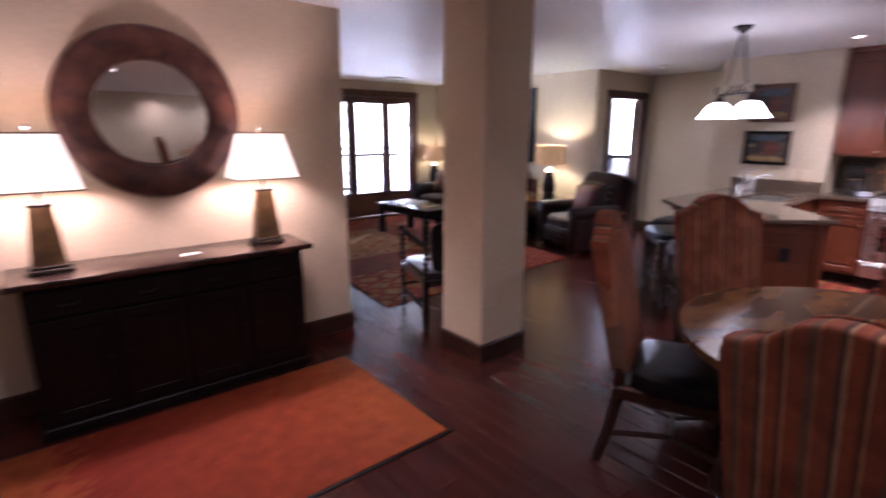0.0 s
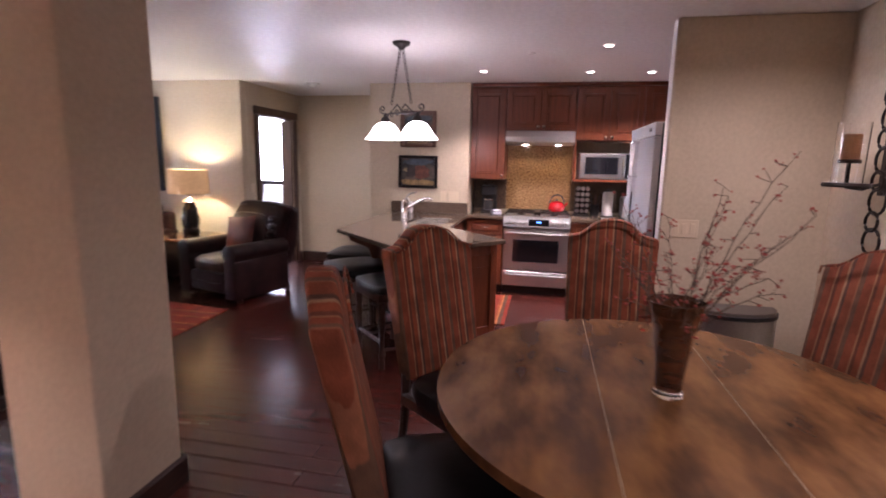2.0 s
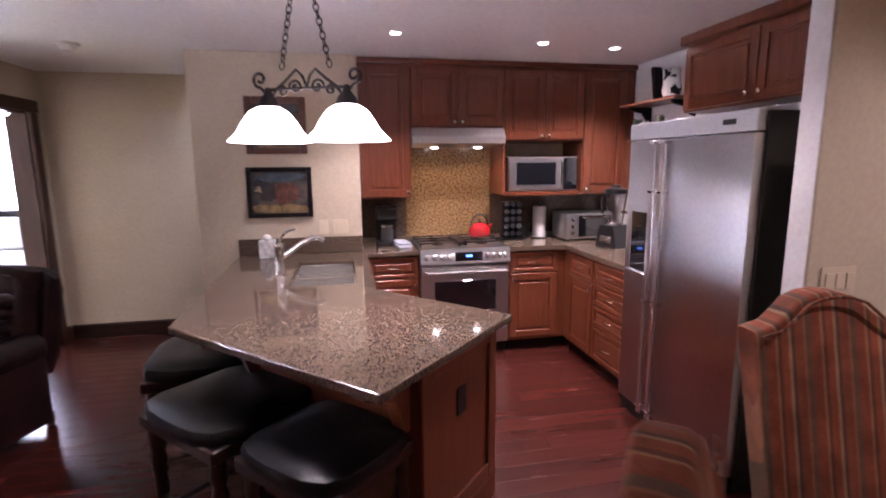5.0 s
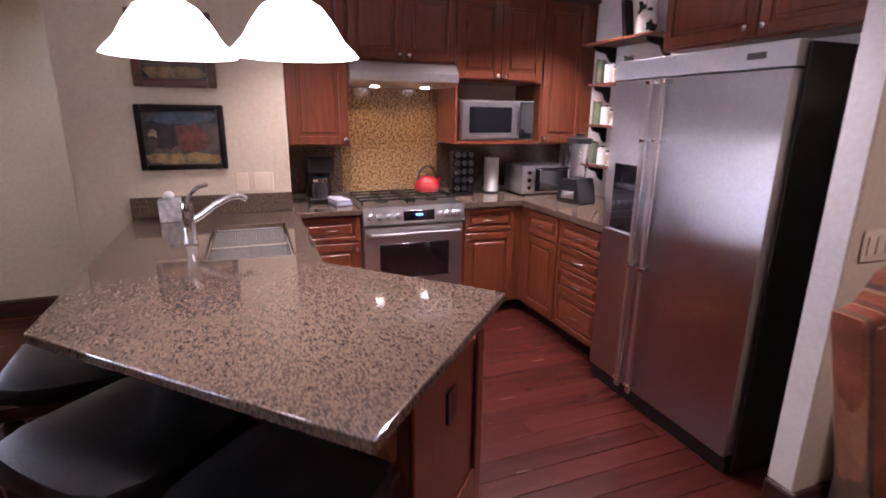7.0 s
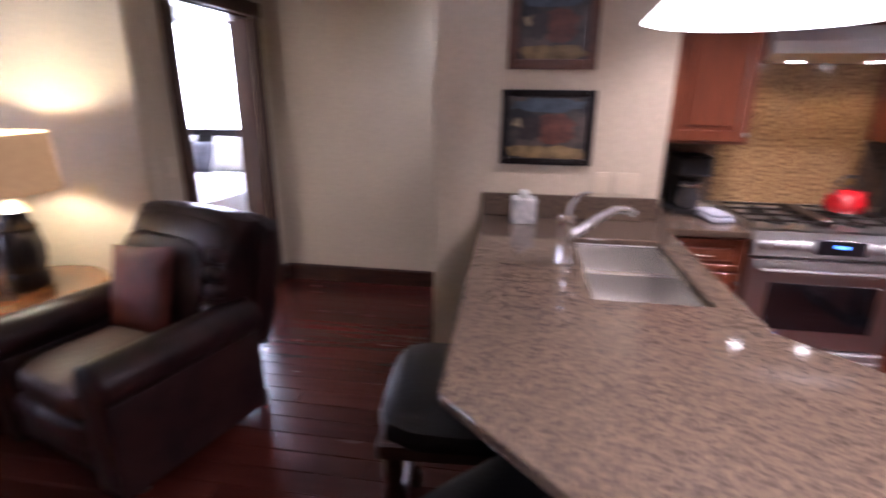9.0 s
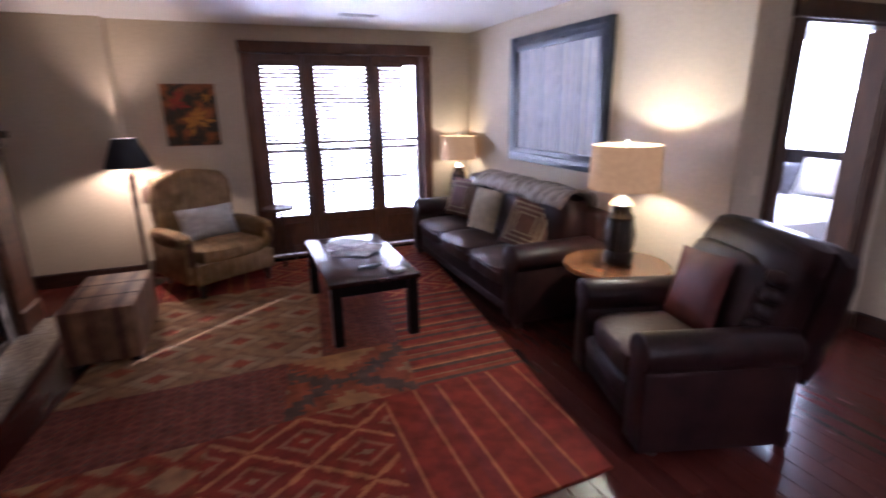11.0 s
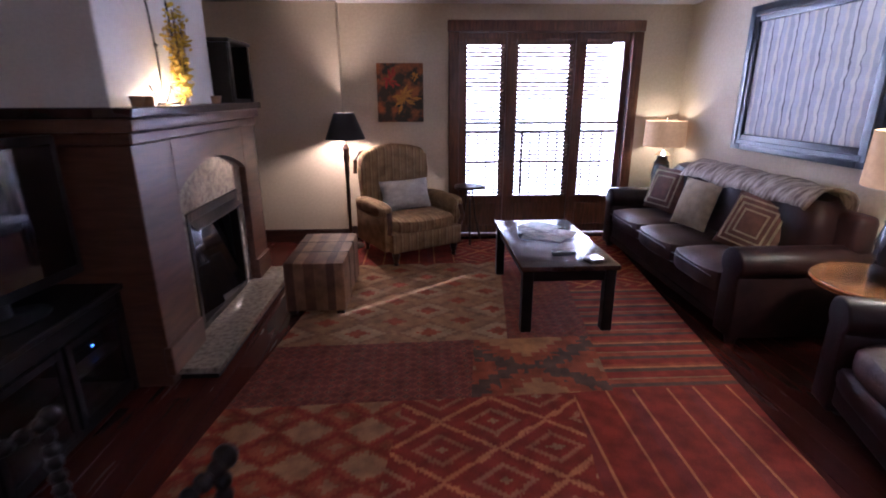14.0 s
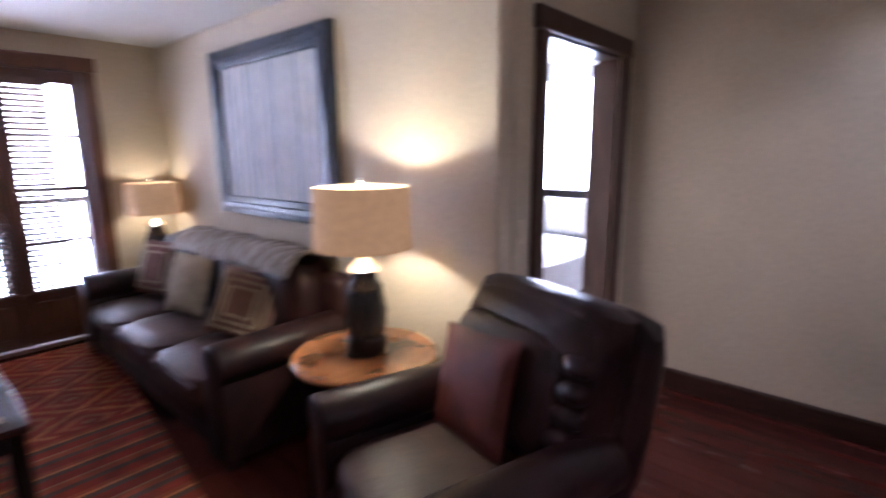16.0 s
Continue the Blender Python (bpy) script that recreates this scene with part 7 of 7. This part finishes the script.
part("dial_plate", B(-0.05, 0.05, 0.09, 0.096, 0.03, 0.08, bevel=0.002), CHROME, bl)
part("jug", lathe(bm_new(), [(0.05, 0.152), (0.075, 0.36), (0.071, 0.36), (0.046, 0.157)], 20), GLASS, bl)
part("lid", lathe(bm_new(), [(0, 0.361), (0.078, 0.361), (0.078, 0.39), (0.03, 0.40), (0.03, 0.42), (0, 0.42)], 20), BLACKPL, bl)
part("handle", tube(bm_new(), [(0.07, 0, 0.35), (0.12, 0, 0.33), (0.115, 0, 0.22), (0.06, 0, 0.20)], 0.010), BLACKPL, bl)

for k, (z, wd) in enumerate(((2.07, 0.36), (1.79, 0.20), (1.49, 0.20), (1.19, 0.20))):
    sh = thing("wall_shelf", pose(6.45 if wd < 0.3 else 6.30, -0.739, z), "small dark wooden wall shelf on scrolled brackets", "shelf", "kitchen wall shelves")
    d = 0.17 if wd < 0.3 else 0.24
    part("board", B(-wd, wd, 0.001, d, -0.02, 0, bevel=0.005), CABWOOD, sh)
    for x in (-wd * 0.75, wd * 0.75):
        part("bracket", prism_axis(bm_new(), [(0.002, -0.021), (d * 0.85, -0.021), (d * 0.75, -0.05), (d * 0.35, -0.07), (d * 0.2, -0.12), (0.002, -0.14)], x - 0.012, x + 0.012, "x"), BLACKWOOD, sh)
pt = thing("ceramic_pitcher", pose(6.12, -0.60, 2.071), "white ceramic pitcher with black spots on the top shelf", "pitcher")
part("body", lathe(bm_new(), [(0, 0), (0.055, 0), (0.07, 0.05), (0.06, 0.12), (0.05, 0.17), (0.058, 0.20), (0.052, 0.20), (0.045, 0.16), (0, 0.15)], 22), mat("spotted_ceramic", (0.75, 0.73, 0.70), 0.2, color2=(0.03, 0.03, 0.03), scale=9, thresholds=(0.42, 0.45)), pt)
part("handle", tube(bm_new(), [(0.055, 0, 0.17), (0.10, 0, 0.14), (0.065, 0, 0.06)], 0.009), bpy.data.materials["spotted_ceramic"], pt)
solid("carved_board", B(-0.02, 0.02, -0.05, 0.05, 0, 0.26, bevel=0.008), BLACKWOOD, "dark carved wooden board standing on the shelf", "ornament", m=pose(6.33, -0.64, 2.071, 0, 8, 20))
CAN = [mat("tin_label", (0.55, 0.40, 0.24), 0.4, color2=(0.75, 0.7, 0.6), scale=14, thresholds=(0.45, 0.5)), WHITEPL, mat("green_tin", (0.16, 0.2, 0.12), 0.4, var=0.3, scale=12)]
for z in (1.791, 1.491, 1.191):
    for i, x in enumerate((6.30, 6.40, 6.50, 6.60)):
        h = 0.10 + 0.03 * ((i * 7 + int(z * 10)) % 3)
        cn = thing("spice_tin", pose(x, -0.64, z), "small spice tin or jar on a wall shelf", "tin", "tins on the wall shelves")
        part("can", lathe(bm_new(), [(0, 0), (0.035, 0), (0.035, h), (0, h)], 16), CAN[(i + int(z * 10)) % 3], cn)
        part("lid", lathe(bm_new(), [(0, h + 0.0005), (0.036, h + 0.0005), (0.036, h + 0.012), (0, h + 0.013)], 16), NICKEL, cn)

tb_ = thing("tissue_box", pose(6.60, 2.37, 0.921, 0, 0, 5), "marbled white tissue box with a tissue standing out", "tissue box")
part("box", B(-0.06, 0.06, -0.06, 0.06, 0, 0.13, bevel=0.004), mat("marbled_card", (0.70, 0.68, 0.66), 0.5, color2=(0.36, 0.36, 0.38), scale=22, thresholds=(0.35, 0.6)), tb_)
part("tissue", puff(bm_new(), -0.035, 0.035, -0.03, 0.03, 0.125, 0.175, 2.0, 8), LINEN, tb_)
for y, wd in ((1.96, 0.036), (1.83, 0.06)):
    sk_ = thing("wall_socket", pose(6.739, y, 1.12), "almond wall socket plate above the granite upstand", "socket")
    part("plate", B(-0.006, -0.001, -wd, wd, -0.057, 0.057, bevel=0.002), SWITCH, sk_)
    part("insert", B(-0.009, -0.006, -wd * 0.5, wd * 0.5, -0.035, 0.035, bevel=0.001), SWITCH, sk_)
sw2 = thing("light_switch", pose(6.56, 4.369, 1.15), "almond single light switch beside the bedroom door", "switch")
part("plate", B(-0.035, 0.035, -0.006, -0.001, -0.057, 0.057, bevel=0.002), SWITCH, sw2)
part("rocker", B(-0.015, 0.015, -0.010, -0.006, -0.032, 0.032, bevel=0.001), SWITCH, sw2)
km = thing("kitchen_mat", Matrix(), "small red rug on the kitchen floor", "rug")
part("pile", B(5.45, 6.52, 1.08, 1.60, 0.001, 0.010, bevel=0.003), RUG_STRIPEY, km)

# ---- floor planks ----
PW = 0.118
rng = random.Random(21)
floor_ob = bpy.data.objects["floor"]
plank_meshes = {}


def plank_mesh(length):
    if length not in plank_meshes:
        bm = bm_new()
        hw, hl = PW / 2 - 0.0012, length / 2 - 0.0012
        box(bm, -hw, hw, -hl, hl, -0.010, 0.0)
        top = [e for e in bm.edges if e.verts[0].co.z > -0.001 and e.verts[1].co.z > -0.001]
        bmesh.ops.bevel(bm, geom=top, offset=0.0016, segments=1, affect="EDGES")
        plank_meshes[length] = finish(bm, "plank", FLOORWOOD, 0)
    return plank_meshes[length]


rest_v, rest_f = [], []
count = 0
x = -3.1
while x < 9.5:
    y = -1.0 - rng.uniform(0, 1.2)
    while y < 8.2:
        length = rng.choice((1.2, 1.5, 1.8, 2.1))
        cx, cy = x + PW / 2, y + length / 2
        near = (0.2 < cx < 7.8 and -0.1 < cy < 4.4) and not (cx < 1.6 and cy > 2.2)
        if near and count < 300:
            p = new("plank", plank_mesh(length))
            p.parent = floor_ob
            p.matrix_basis = pose(cx, cy, 0)
            count += 1
        else:
            me = plank_mesh(length)
            b0 = len(rest_v)
            rest_v += [(v.co.x + cx, v.co.y + cy, v.co.z) for v in me.vertices]
            rest_f += [tuple(b0 + i for i in q.vertices) for q in me.polygons]
        y += length
    x += PW
me = bpy.data.meshes.new("planks")
me.from_pydata(rest_v, [], rest_f)
me.materials.append(FLOORWOOD)
ob = new("planks", me)
ob.parent = floor_ob
tagged(ob, kind="stuff")
